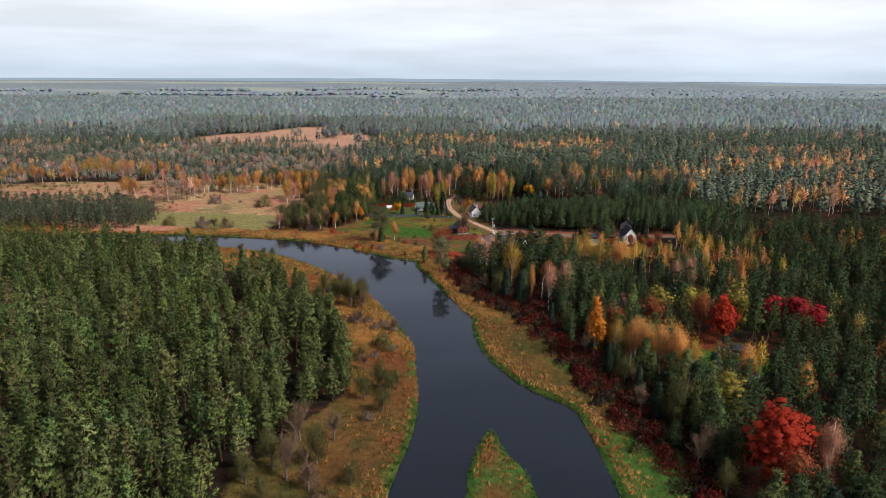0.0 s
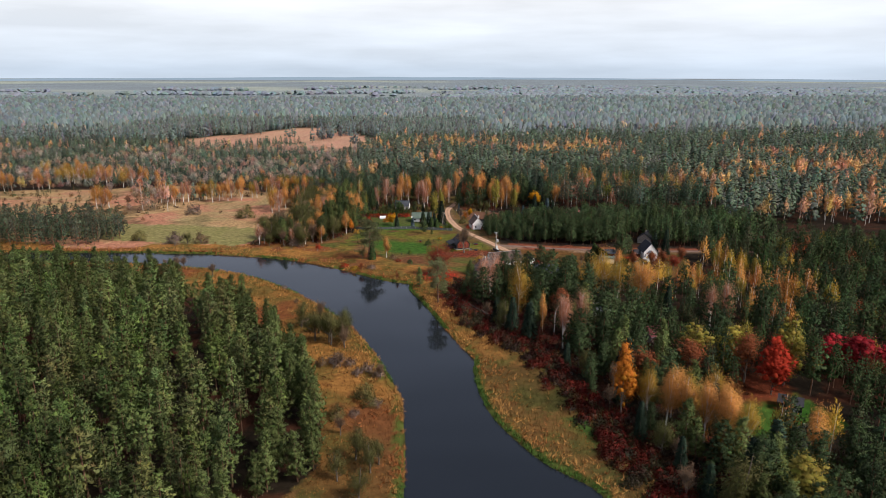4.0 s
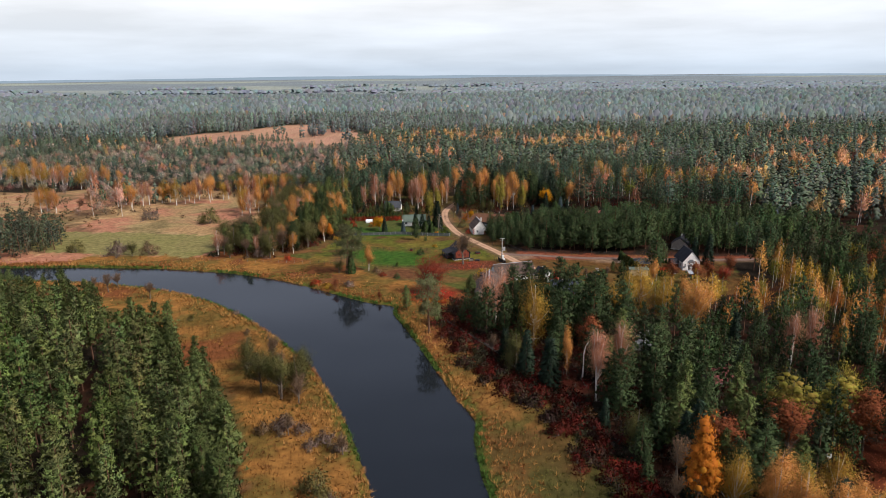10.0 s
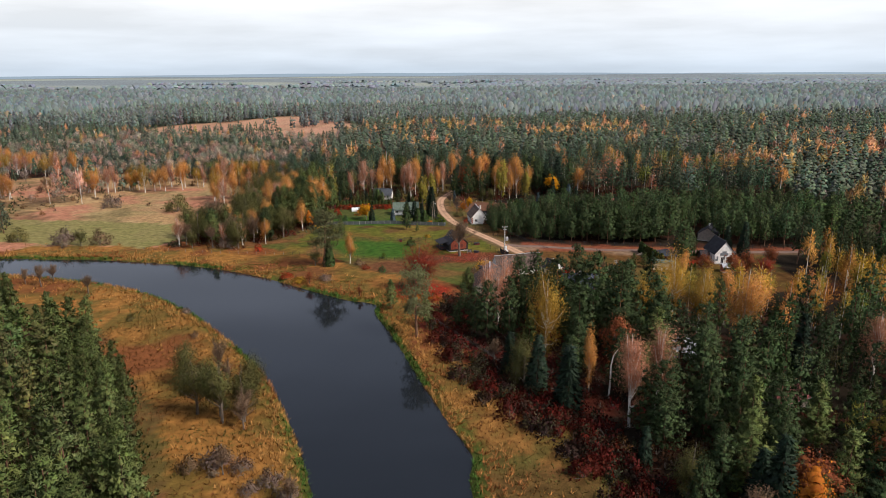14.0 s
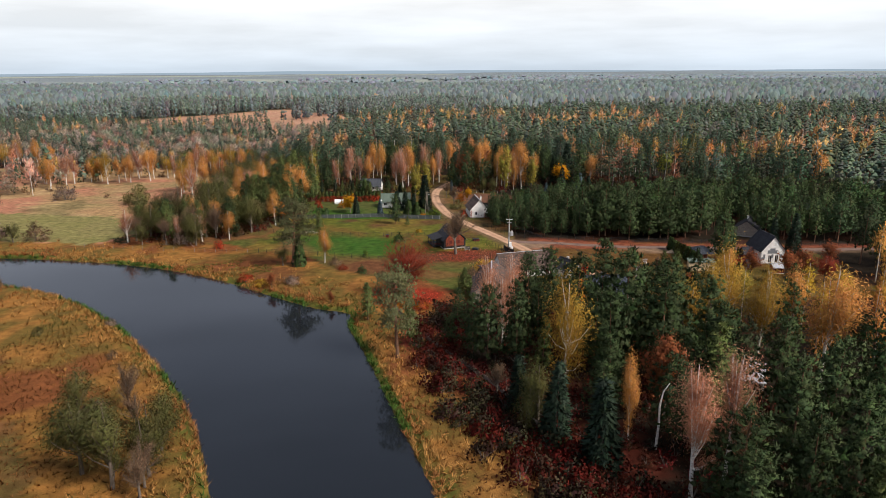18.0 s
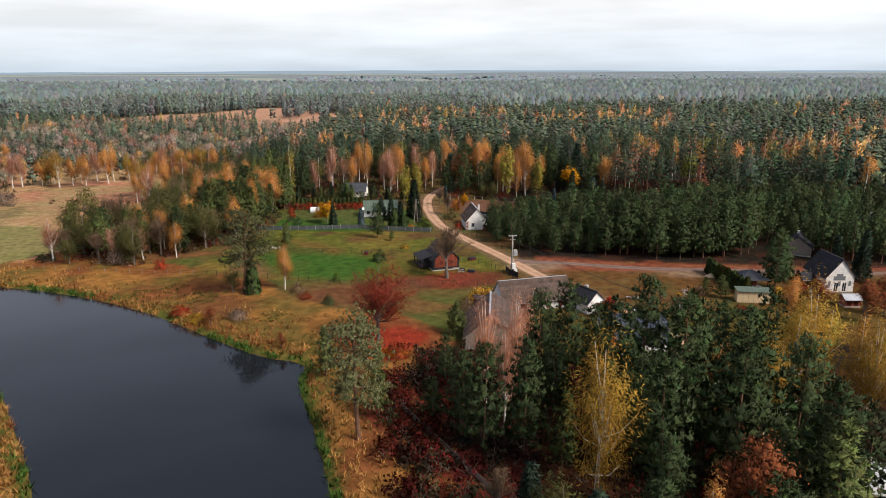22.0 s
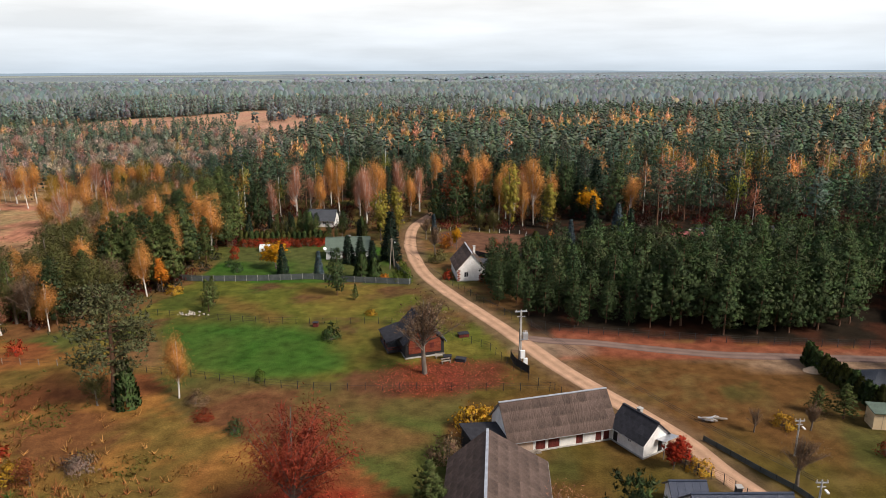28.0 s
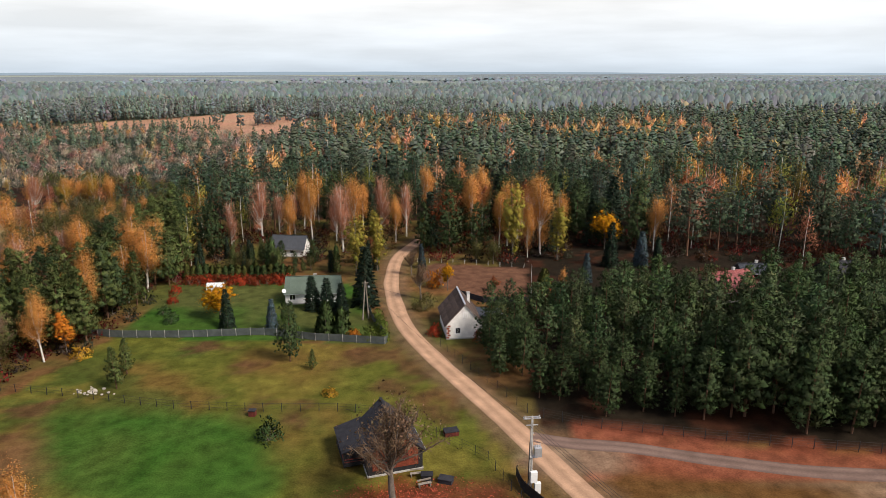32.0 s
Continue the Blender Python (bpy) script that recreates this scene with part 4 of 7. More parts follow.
# brown and green scrub between plantation and bank
for bx, by, k, h in ((-38, 132, "alder", 8), (-33, 137, "bare_tree", 8), (-42, 126, "bare_tree", 7), (-29, 128, "bare_tree", 5), (-18, 148, "bush", 2.5), (-20, 158, "alder", 7), (-17, 166, "alder", 8), (-15, 171, "bush", 2.5), (-27, 122, "bush", 3), (-24, 116, "bush", 3), (-35, 115, "alder", 6), (-50, 116, "pine", 8),
                     (-31, 236, "alder", 8.5), (-34, 231, "alder", 9), (-29, 229, "bare_tree", 7), (-38, 238, "alder", 8), (-36, 243, "bare_tree", 6), (-25, 214, "bush", 2.5), (-22, 208, "bush", 2.2), (-29, 217, "bush", 2.2), (-33, 214, "bush", 2.6), (-16, 207, "bush", 2.4), (-44, 246, "bush", 3), (-93, 299, "bare_tree", 6), (-110, 306, "bare_tree", 7), (-116, 308, "bare_tree", 5), (-60, 284, "bush", 1.6), (-52, 268, "bush", 1.4), (-72, 279, "bush", 1.5), (-20, 185, "bush", 2), (-15, 190, "bush", 2.2),
                     (-38.4, 231.6, "alder", 11), (-33, 228.6, "alder", 12), (-29.4, 231.6, "alder", 9), (-15.4, 206, "bare_tree", 5), (-27.5, 213, "bare_tree", 4.8), (-18.6, 194, "bush", 4), (-16.4, 190.5, "bush", 3.5), (-39.6, 248, "bare_tree", 8), (-32.3, 122.7, "bare_tree", 11), (-36.3, 126.8, "alder", 10), (-32.6, 138, "bare_tree", 10), (-27, 129, "alder", 9), (-26.8, 119, "bare_tree", 8), (-18.5, 121, "alder", 7), (-24.7, 138.3, "bare_tree", 8), (-13.5, 160.8, "alder", 8), (-14.5, 151.7, "alder", 8), (-12, 164, "alder", 6.5), (-30, 237.5, "alder", 9), (-44.8, 243.8, "alder", 9.5), (-28.4, 226.5, "bare_tree", 6.5), (-29, 214.7, "bush", 3.5), (-19.4, 210, "bush", 2.8), (-108.8, 310, "bare_tree", 6), (-40, 121, "alder", 8), (-22, 176, "bare_tree", 5), (-24, 184, "bush", 3)):
    plant(k, bx, by, h, "scrub of the river bank")

# pines across the bend
x, y, rng = scatter(-330, -155, 345, 402, 4.6, 4)
keep = inside(x, y, PINES_FAR_BANK) & seen(x, y)
x, y = x[keep], y[keep]
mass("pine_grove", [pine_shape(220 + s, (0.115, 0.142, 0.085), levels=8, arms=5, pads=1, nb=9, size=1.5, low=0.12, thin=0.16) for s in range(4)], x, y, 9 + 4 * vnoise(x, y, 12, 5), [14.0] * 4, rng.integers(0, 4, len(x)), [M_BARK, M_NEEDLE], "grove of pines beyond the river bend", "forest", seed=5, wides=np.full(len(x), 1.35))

# pine block beside the side track
x, y, rng = scatter(18, 170, 346, 404, 3.9, 6, 0.33)
keep = inside(x, y, PINE_BLOCK) & not_built(x, y) & (rng.uniform(0, 1, len(x)) < 0.86)
x, y = x[keep], y[keep]
hs = (10.2 + 4 * vnoise(x, y, 14, 6) + rng.normal(0, 1.5, len(x))) * (0.62 + 0.38 * step(26, 58, x))
edge = away(x, y, PINE_BLOCK[:5])
order = np.argsort(edge + np.maximum(0, x - 90))
for i in order[:36]:
    plant("dark_pine", x[i], y[i], hs[i], "pines beside the side track", "dark pine at the edge of a dense block", wide=random.uniform(0.95, 1.2))
rest = order[36:]
mass("pine_block", [pine_shape(230 + s, PINE_DARK, h=14, r=2.7, levels=10, arms=6, pads=2, nb=11, low=0.24, point=0.55, size=1.15, thin=0.15) for s in range(4)], x[rest], y[rest], hs[rest], [14.0] * 4, rng.integers(0, 4, len(rest)), [M_BARK, M_NEEDLE], "dense block of dark pines beside the side track", "forest", seed=6, wides=rng.uniform(0.9, 1.35, len(rest)))

# mixed wood on the east bank
x, y, rng = scatter(5, 330, 62, 346, 5.4, 7)
keep = inside(x, y, WOOD_EAST) & not_built(x, y) & seen(x, y) & ~inside(x, y, HOUSE_LAWN) & ~((x < 40) & (y > 279)) & ~((x > 48) & (x < 112) & (y > 284))
NAMED = [("maple", 69, 121, 19.5, 1.15), ("bare_birch", 78, 119, 17.5, 1), ("oak", 45.5, 184, 20, 0.72), ("larch", 72, 208, 17.5, 1.1), ("larch", 80, 208, 17, 1.05), ("larch", 94, 202, 22, 0.8), ("maple", 88, 197, 16, 0.85), ("rust_tree", 84, 204, 15, 1), ("crimson_maple", 116, 207, 13, 1.15), ("crimson_maple", 110, 210, 12, 1), ("crimson_maple", 122, 204, 11, 1),
         ("orange_birch", 55, 180, 15, 1.1), ("orange_birch", 58, 176, 16, 1.1), ("orange_birch", 61, 172, 16, 1.1), ("orange_birch", 64, 168, 16.5, 1.15), ("yellow_birch", 67, 165, 15, 1), ("orange_birch", 66, 172, 15, 1), ("yellow_birch", 60, 180, 14, 1), ("yellow_birch", 52, 185, 13, 1), ("spruce", 71, 160, 13, 1.3), ("dark_pine", 77, 155, 14, 1), ("orange_birch", 80, 162, 14.5, 1.2), ("dark_pine", 86, 157, 15, 1), ("orange_birch", 92, 154, 13, 1), ("dark_pine", 83, 148, 16, 1.1),
         ("bare_birch", 38.8, 227, 18.5, 1), ("bare_birch", 44.3, 231, 18, 1), ("yellow_birch", 28, 255, 19.5, 1), ("orange_birch", 34, 239, 13.5, 0.6), ("dark_pine", 51, 229, 18, 1.1), ("dark_pine", 55, 222, 17, 1.1), ("dark_pine", 49, 221, 15, 1), ("pine", 66, 219, 13, 1.3), ("spruce", 74, 240, 16, 0.8), ("orange_birch", 70, 256, 21, 1.2), ("bare_birch", 88, 240, 17, 0.9), ("bare_birch", 94, 243, 17, 0.9),
         ("yellow_birch", 57, 272, 17, 1), ("yellow_birch", 52, 268, 14, 1), ("yellow_birch", 62, 277, 18, 1.1), ("orange_birch", 46, 270, 14, 1), ("yellow_birch", 66, 270, 16, 1.1), ("orange_birch", 74, 275, 14, 1.0),
         ("dark_pine", 32, 268, 20, 1), ("dark_pine", 37, 272, 21, 1), ("dark_pine", 40, 265, 21.5, 1.1), ("dark_pine", 44, 258, 20, 1.1), ("dark_pine", 47, 266, 20, 1), ("dark_pine", 53, 262, 18, 1), ("dark_pine", 50, 250, 17, 1.1), ("dark_pine", 58, 248, 16, 1.1), ("dark_pine", 62, 240, 16, 1), ("dark_pine", 36, 258, 17, 1), ("dark_pine", 33, 280, 15, 1), ("dark_pine", 26, 274, 13, 1), ("dark_pine", 47, 278, 15, 1), ("dark_pine", 52, 284, 14, 1), ("spruce", 24, 240, 12, 1.1), ("spruce", 29, 233, 13, 1.2), ("spruce", 20, 249, 9, 1.2), ("rust_tree", 41, 246, 14, 0.8),
         ("dark_pine", 25, 281, 17, 0.9), ("dark_pine", 30, 287, 16, 0.9), ("bare_birch", 17, 276, 18, 0.8), ("bare_birch", 20.5, 277, 18, 0.7), ("bare_birch", 19, 271, 15, 0.8), ("bare_birch", 24, 287, 15, 0.8), ("dark_pine", 13.5, 270, 12, 0.85), ("dark_pine", 16, 265, 15, 0.95), ("dark_pine", 21, 264, 16, 0.9), ("dark_pine", 11, 285, 8, 0.9), ("old_pine", 0, 268, 17.5, 0.8), ("pine", 2, 274, 10, 1.1), ("oak", 36, 286, 9, 1), ("red_bush", 3, 293.5, 2.5, 1.2)]
named_xy = np.array([(a[1], a[2]) for a in NAMED])
x, y = x[keep], y[keep]
clear = np.min(np.hypot(x[:, None] - named_xy[:, 0], y[:, None] - named_xy[:, 1]), 1) > 4.2
clear &= ~((x < 66) & (y > 205) & (rng.uniform(0, 1, len(x)) < 0.35))
x, y = x[clear], y[clear]
for k, bx, by, h, w in NAMED:
    plant(k, bx, by, h, "trees of the east bank wood", variant=0 if k == "oak" else None, wide=w)
pick = rng.uniform(0, 1, len(x))
birchy = fbm(x, y, 45, 21)
kind = np.where(birchy + 0.25 * (pick - 0.5) > 0.60, 1, 0)
kind = np.where((kind == 0) & (pick > 0.90), 2, kind)
front = away(x, y, WOOD_EAST[:8])
kind = np.where((kind == 0) & (pick < 0.14), 3, kind)
kind = np.where((x < 66) & (y > 205), 0, kind)
order = np.argsort(front + np.abs(x - 50) * 0.25)
for i in order[:96]:
    k = (("dark_pine", "pine", "dark_pine"), ("orange_birch", "yellow_birch", "bare_birch"), ("rust_tree", "larch", "alder"), ("spruce",))[kind[i]]
    if front[i] < 7:
        k = ("alder", "bare_tree", "dark_pine", "spruce")
        plant(random.choice(k), x[i], y[i], random.uniform(6, 10), "trees of the east bank wood")
    else:
        plant(random.choice(k), x[i], y[i], random.uniform(9.5, 16.5), "trees of the east bank wood", wide=random.uniform(1.0, 1.35))
rest = order[96:]
con = rest[(kind[rest] == 0) | (kind[rest] == 3)]
lea = rest[(kind[rest] == 1)]
oth = rest[(kind[rest] == 2)]
mass("mixed_wood", [pine_shape(240 + s, PINE_DARK, h=15, r=2.9, levels=9, arms=6, pads=2, nb=9, low=0.26, point=0.5, size=1.2, thin=0.16) for s in range(4)], x[con], y[con], rng.uniform(8, 17, len(con)), [15.0] * 4, rng.integers(0, 4, len(con)), [M_BARK, M_NEEDLE], "dark pines of the mixed wood on the east bank", "forest", seed=7)
mass("birch_wood", [mid_birch(250 + s, c, n=560, size=0.38) for s, c in enumerate((ORANGE, YELLOW, LARCH, (0.50, 0.20, 0.05)))], x[lea], y[lea], rng.uniform(11, 16, len(lea)), [18.0] * 4, rng.integers(0, 4, len(lea)), [M_BIRCHBARK, M_LEAF], "orange birches among the pines of the east bank", "forest", seed=8, wides=np.full(len(lea), 1.25))
mass("broadleaf_wood", [mid_birch(255 + s, c, n=420, size=0.38, r=3.6, h=13) for s, c in enumerate((RUST, LARCH, OLIVE))], x[oth], y[oth], rng.uniform(9, 14, len(oth)), [13.0] * 3, rng.integers(0, 3, len(oth)), [M_GREYBARK, M_LEAF], "rusty and yellow broadleaf trees of the east bank", "forest", seed=9)

# wood between meadow and gardens
x, y, rng = scatter(-102, -40, 348, 470, 5.0, 10)
keep = inside(x, y, WOOD_VILLAGE) & not_built(x, y)
x, y = x[keep], y[keep]
for i in range(len(x)):
    near_meadow = x[i] < -66 or y[i] < 372
    k = random.choice(("orange_birch", "bare_birch", "alder", "alder", "alder", "bare_tree", "pine", "dark_pine")) if near_meadow else random.choice(("dark_pine", "pine", "pine", "pine", "orange_birch"))
    plant(k, x[i], y[i], random.uniform(8, 13) if near_meadow else random.uniform(11, 16), "trees between meadow and gardens", wide=random.uniform(1.0, 1.4))
for bx, by, k, h in ((-150, 359, "bush", 5), (-129, 353, "bush", 6), (-123, 352, "alder", 7), (-117, 354, "bush", 5), (-88, 352, "bare_tree", 8), (-82, 349, "alder", 8), (-76, 351, "bare_tree", 8), (-70, 350, "bush", 5), (-58, 345, "red_bush", 2.2), (-112, 411, "bush", 7), (-145, 421, "bush", 6)):
    plant(k, bx, by, h, "bushes of the meadow")

# junipers and young pines on the heath, birches along its north edge
x, y, rng = scatter(-350, -85, 376, 520, 6.5, 11, 0.5)
keep = inside(x, y, HEATH_NEAR) & seen(x, y) & (fbm(x, y, 42, 12) + rng.normal(0, 0.10, len(x)) > 0.535) & (y > 400)
x, y = x[keep], y[keep]
j = rng.uniform(0, 1, len(x))
mass("heath_shrubs", [pine_shape(260, PINE_DARK, h=4, r=2.0, levels=4, arms=4, pads=1, nb=3, low=0.05, size=1.3), [*bush_shape(261, (0.16, 0.09, 0.06), r=2.0, h=3.4, clusters=20, per=6, size=0.42)], [*bush_shape(262, (0.26, 0.13, 0.05), r=2.0, h=3.4, clusters=20, per=6, size=0.42)]], x, y, np.where(j > 0.45, rng.uniform(1.5, 3.5, len(x)), rng.uniform(2, 4.5, len(x))), [4.0, 4.0, 4.0], np.where(j < 0.45, 0, np.where(j < 0.75, 1, 2)), [M_BARK, M_NEEDLE], "scattered junipers and brown shrubs on the heath", "shrubs", seed=12)
HEATH_BIRCHES = [(-256, 536, 30, 16), (-292, 560, 20, 12), (-230, 520, 24, 8), (-171, 452, 16, 9), (-153, 463, 18, 9), (-134, 474, 16, 8), (-107, 487, 16, 12), (-205, 440, 9, 5), (-95, 440, 10, 18), (-300, 500, 30, 8)]
rng = np.random.default_rng(63)
for bx, by, rx_, ry_ in HEATH_BIRCHES:
    for k in range(int(4 + rx_ * ry_ / 45)):
        a, q = rng.uniform(0, 6.28), math.sqrt(rng.uniform(0, 1))
        plant(("orange_birch", "bare_birch", "orange_birch", "yellow_birch")[rng.integers(4)], bx + rx_ * q * math.cos(a), by + ry_ * q * math.sin(a), rng.uniform(10, 15.5), "birches on the heath", wide=1.15)

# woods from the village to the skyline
# the _MID sets are paler than the _FINE ones: haze painted into their tints
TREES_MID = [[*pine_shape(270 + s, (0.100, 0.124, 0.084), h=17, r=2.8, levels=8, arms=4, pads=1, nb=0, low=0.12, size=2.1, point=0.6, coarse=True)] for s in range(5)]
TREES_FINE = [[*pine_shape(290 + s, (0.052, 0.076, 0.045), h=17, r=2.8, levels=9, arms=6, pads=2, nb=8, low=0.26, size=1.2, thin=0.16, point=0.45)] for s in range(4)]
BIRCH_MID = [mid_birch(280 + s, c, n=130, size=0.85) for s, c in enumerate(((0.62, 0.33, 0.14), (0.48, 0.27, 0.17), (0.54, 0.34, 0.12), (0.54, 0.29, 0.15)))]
BIRCH_FINE = [mid_birch(330 + s, c, n=420, size=0.38) for s, c in enumerate(((0.48, 0.20, 0.06), (0.38, 0.17, 0.09), (0.30, 0.22, 0.05), (0.40, 0.18, 0.07), (0.17, 0.17, 0.035), (0.34, 0.14, 0.08)))]
BROAD_FINE = [mid_birch(340 + s, c, n=380, size=0.42, r=3.4, h=12) for s, c in enumerate(((0.15, 0.11, 0.06), (0.22, 0.10, 0.045), (0.13, 0.13, 0.035), (0.19, 0.18, 0.035)))]
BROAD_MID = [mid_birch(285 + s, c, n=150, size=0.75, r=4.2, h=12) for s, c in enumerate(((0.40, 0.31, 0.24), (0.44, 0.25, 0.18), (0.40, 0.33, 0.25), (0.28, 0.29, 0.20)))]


def far_free(x, y):
    near_ = inside(x, y, HEATH_NEAR) & ((fbm(x, y, 46, 53) < 0.63) | (y < 425))
    far_ = inside(x, y, HEATH_FAR) & (fbm(x, y, 55, 52) < 0.68)
    return ~near_ & ~far_ & not_built(x, y) & ~inside(x, y, BROWN_PLOT) & ~inside(x, y, GARDEN) & ~inside(x, y, PINE_BLOCK) & ~inside(x, y, WOOD_VILLAGE) & ~inside(x, y, PINES_FAR_BANK) & seen(x, y)


def sort_kinds(x, y, rng):
    """0 pine, 1 birch, 2 broadleaf, by patches."""
    west = step(-30, -110, x) * step(770, 720, y)
    b = fbm(x, y * 1.2, 48, 37)
    for px, py, prx, pry in BIRCH_STANDS:
        b = b + 0.30 * (1 - step(0.5, 1.15, np.hypot((x - px) / prx, (y - py) / pry)))
    k = np.where(b + rng.normal(0, 0.07, len(x)) > 0.71, 1, 0)
    k = np.where((k == 0) & (rng.uniform(0, 1, len(x)) < 0.045), 1, k)
    k = np.where((k == 0) & (rng.uniform(0, 1, len(x)) < 0.09), 2, k)
    k = np.where((rng.uniform(0, 1, len(x)) < west * 0.85) & (k != 1), np.where(fbm(x, y, 55, 39) > 0.6, 0, 2), k)
    k = np.where((y > 1000) & (k == 1) & (rng.uniform(0, 1, len(x)) < 0.65), 0, k)
    return k


BIRCH_STANDS = [(-70, 535, 26, 30), (130, 478, 70, 18), (290, 552, 95, 26), (220, 400, 50, 26), (-265, 545, 60, 22), (-140, 478, 55, 14), (32, 706, 30, 30), (-2, 578, 22, 22), (88, 660, 26, 26), (147, 686, 34, 30), (-41, 678, 30, 24), (220, 837, 60, 30), (36, 452, 14, 14), (94, 430, 22, 12), (-20, 490, 24, 16)]
x, y, rng = scatter(-520, 560, 400, 800, 7.4, 13, 0.46)
keep = far_free(x, y) & ((y > 440) | (x > 100) | (x < -40)) & ((y > 425) | (x > 160) | (x < -330)) & ~((x > -50) & (x < 45) & (y < 427))
x, y = x[keep], y[keep]
k = sort_kinds(x, y, rng)
order = np.argsort(np.hypot(x - 15, y - 430))
for i in order[:60]:
    plant((random.choice(("dark_pine", "dark_pine", "spruce")), random.choice(("orange_birch", "bare_birch")), random.choice(("alder", "larch", "rust_tree")))[k[i]], x[i], y[i], random.uniform(13, 19), "trees of the village wood")
rest = order[60:]
c0, c1, c2 = (rest[k[rest] == j] for j in range(3))
low_west = 1 - 0.42 * step(-40, -110, x) * step(440, 500, y)
close = (y < 530) & (np.abs(x - 15) < 150)
n0, n1, n2 = (q[close[q]] for q in (c0, c1, c2))
c0, c1, c2 = (q[~close[q]] for q in (c0, c1, c2))
tall = rng.uniform(13, 20, len(x)) * low_west
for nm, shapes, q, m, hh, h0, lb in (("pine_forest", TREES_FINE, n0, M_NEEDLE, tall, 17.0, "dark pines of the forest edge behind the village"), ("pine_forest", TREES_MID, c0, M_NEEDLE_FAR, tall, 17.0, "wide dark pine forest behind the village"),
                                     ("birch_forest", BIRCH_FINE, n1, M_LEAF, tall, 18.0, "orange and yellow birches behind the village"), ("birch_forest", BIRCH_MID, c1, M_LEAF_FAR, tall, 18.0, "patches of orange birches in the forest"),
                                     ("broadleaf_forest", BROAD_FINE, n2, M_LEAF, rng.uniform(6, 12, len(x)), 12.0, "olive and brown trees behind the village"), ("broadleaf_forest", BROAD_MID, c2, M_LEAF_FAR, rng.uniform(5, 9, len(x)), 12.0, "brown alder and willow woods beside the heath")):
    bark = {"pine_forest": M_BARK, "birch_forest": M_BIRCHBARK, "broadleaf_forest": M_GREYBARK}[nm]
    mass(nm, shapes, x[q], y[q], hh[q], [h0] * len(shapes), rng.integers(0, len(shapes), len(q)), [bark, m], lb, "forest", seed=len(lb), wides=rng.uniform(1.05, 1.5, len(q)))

# far tree tints have distance haze painted in: paler and greyer than near trees
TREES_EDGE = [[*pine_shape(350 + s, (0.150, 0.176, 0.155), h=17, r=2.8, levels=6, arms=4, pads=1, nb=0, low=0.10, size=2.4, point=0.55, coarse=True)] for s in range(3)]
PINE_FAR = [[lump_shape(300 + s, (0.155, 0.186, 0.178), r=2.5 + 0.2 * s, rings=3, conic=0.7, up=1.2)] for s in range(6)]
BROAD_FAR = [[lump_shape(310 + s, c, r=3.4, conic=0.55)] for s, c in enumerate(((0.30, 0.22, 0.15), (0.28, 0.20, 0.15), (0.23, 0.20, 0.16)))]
x, y, rng = scatter(-900, 950, 800, 1100, 7.6, 17, 0.48)
x2, y2, _ = scatter(-1200, 1300, 1100, 1750, 11.5, 18, 0.48)
x, y = np.concatenate([x, x2]), np.concatenate([y, y2])
keep = far_free(x, y)
x, y = x[keep], y[keep]
k = sort_kinds(x, y, rng)
edge_ = np.nonzero((y < 905) & (rng.uniform(0, 1, len(x)) < 0.8) | (y < 1090) & (np.abs(x + 180) < 230))[0]
mass("pine_forest", TREES_EDGE, x[edge_], y[edge_], rng.uniform(12, 19, len(edge_)), [17.0] * 3, rng.integers(0, 3, len(edge_)), [M_BARK, M_NEEDLE_FAR], "grey-green pines behind the far heath, haze in their tint", "forest", seed=22, wides=rng.uniform(0.9, 1.3, len(edge_)))
keep = (y > 890) & ~((y < 1090) & (np.abs(x + 180) < 230))
x, y, k = x[keep], y[keep], k[keep]
c0, c1 = np.nonzero(k == 0)[0], np.nonzero(k > 0)[0]
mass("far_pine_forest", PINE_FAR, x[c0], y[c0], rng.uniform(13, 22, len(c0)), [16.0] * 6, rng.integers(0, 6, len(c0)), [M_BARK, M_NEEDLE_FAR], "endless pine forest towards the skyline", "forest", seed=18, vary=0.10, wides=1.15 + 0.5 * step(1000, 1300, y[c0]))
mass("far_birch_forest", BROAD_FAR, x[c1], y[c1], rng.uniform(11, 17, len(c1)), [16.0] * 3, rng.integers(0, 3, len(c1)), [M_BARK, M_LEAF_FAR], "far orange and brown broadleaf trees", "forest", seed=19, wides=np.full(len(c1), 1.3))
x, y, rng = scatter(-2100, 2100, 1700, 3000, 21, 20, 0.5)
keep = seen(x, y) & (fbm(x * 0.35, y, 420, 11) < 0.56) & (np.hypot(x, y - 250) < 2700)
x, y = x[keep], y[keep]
# pale blue-grey tint stands in for the haze over the skyline trees
mass("skyline_forest", [[lump_shape(320 + s, (0.215, 0.250, 0.262), r=9, rings=3, sides=6, conic=0.5, up=2.2)] for s in range(4)], x, y, rng.uniform(10, 14.5, len(x)), [16.0] * 4, rng.integers(0, 4, len(x)), [M_BARK, M_NEEDLE_FAR], "forest along the skyline with haze in its tint", "forest", seed=21, vary=0.06, wides=rng.uniform(0.9, 1.5, len(x)))

# reeds and tall grass along the banks
def soft_grass(v, t, c, rng):
    """Blades that catch the light like the sward they belong to."""
    v, t, c, _ = puff(v, t, c, rng.normal(0, 0.28, v.shape) + (0, 0, 1))
    return v, t, [M_REED], None, c


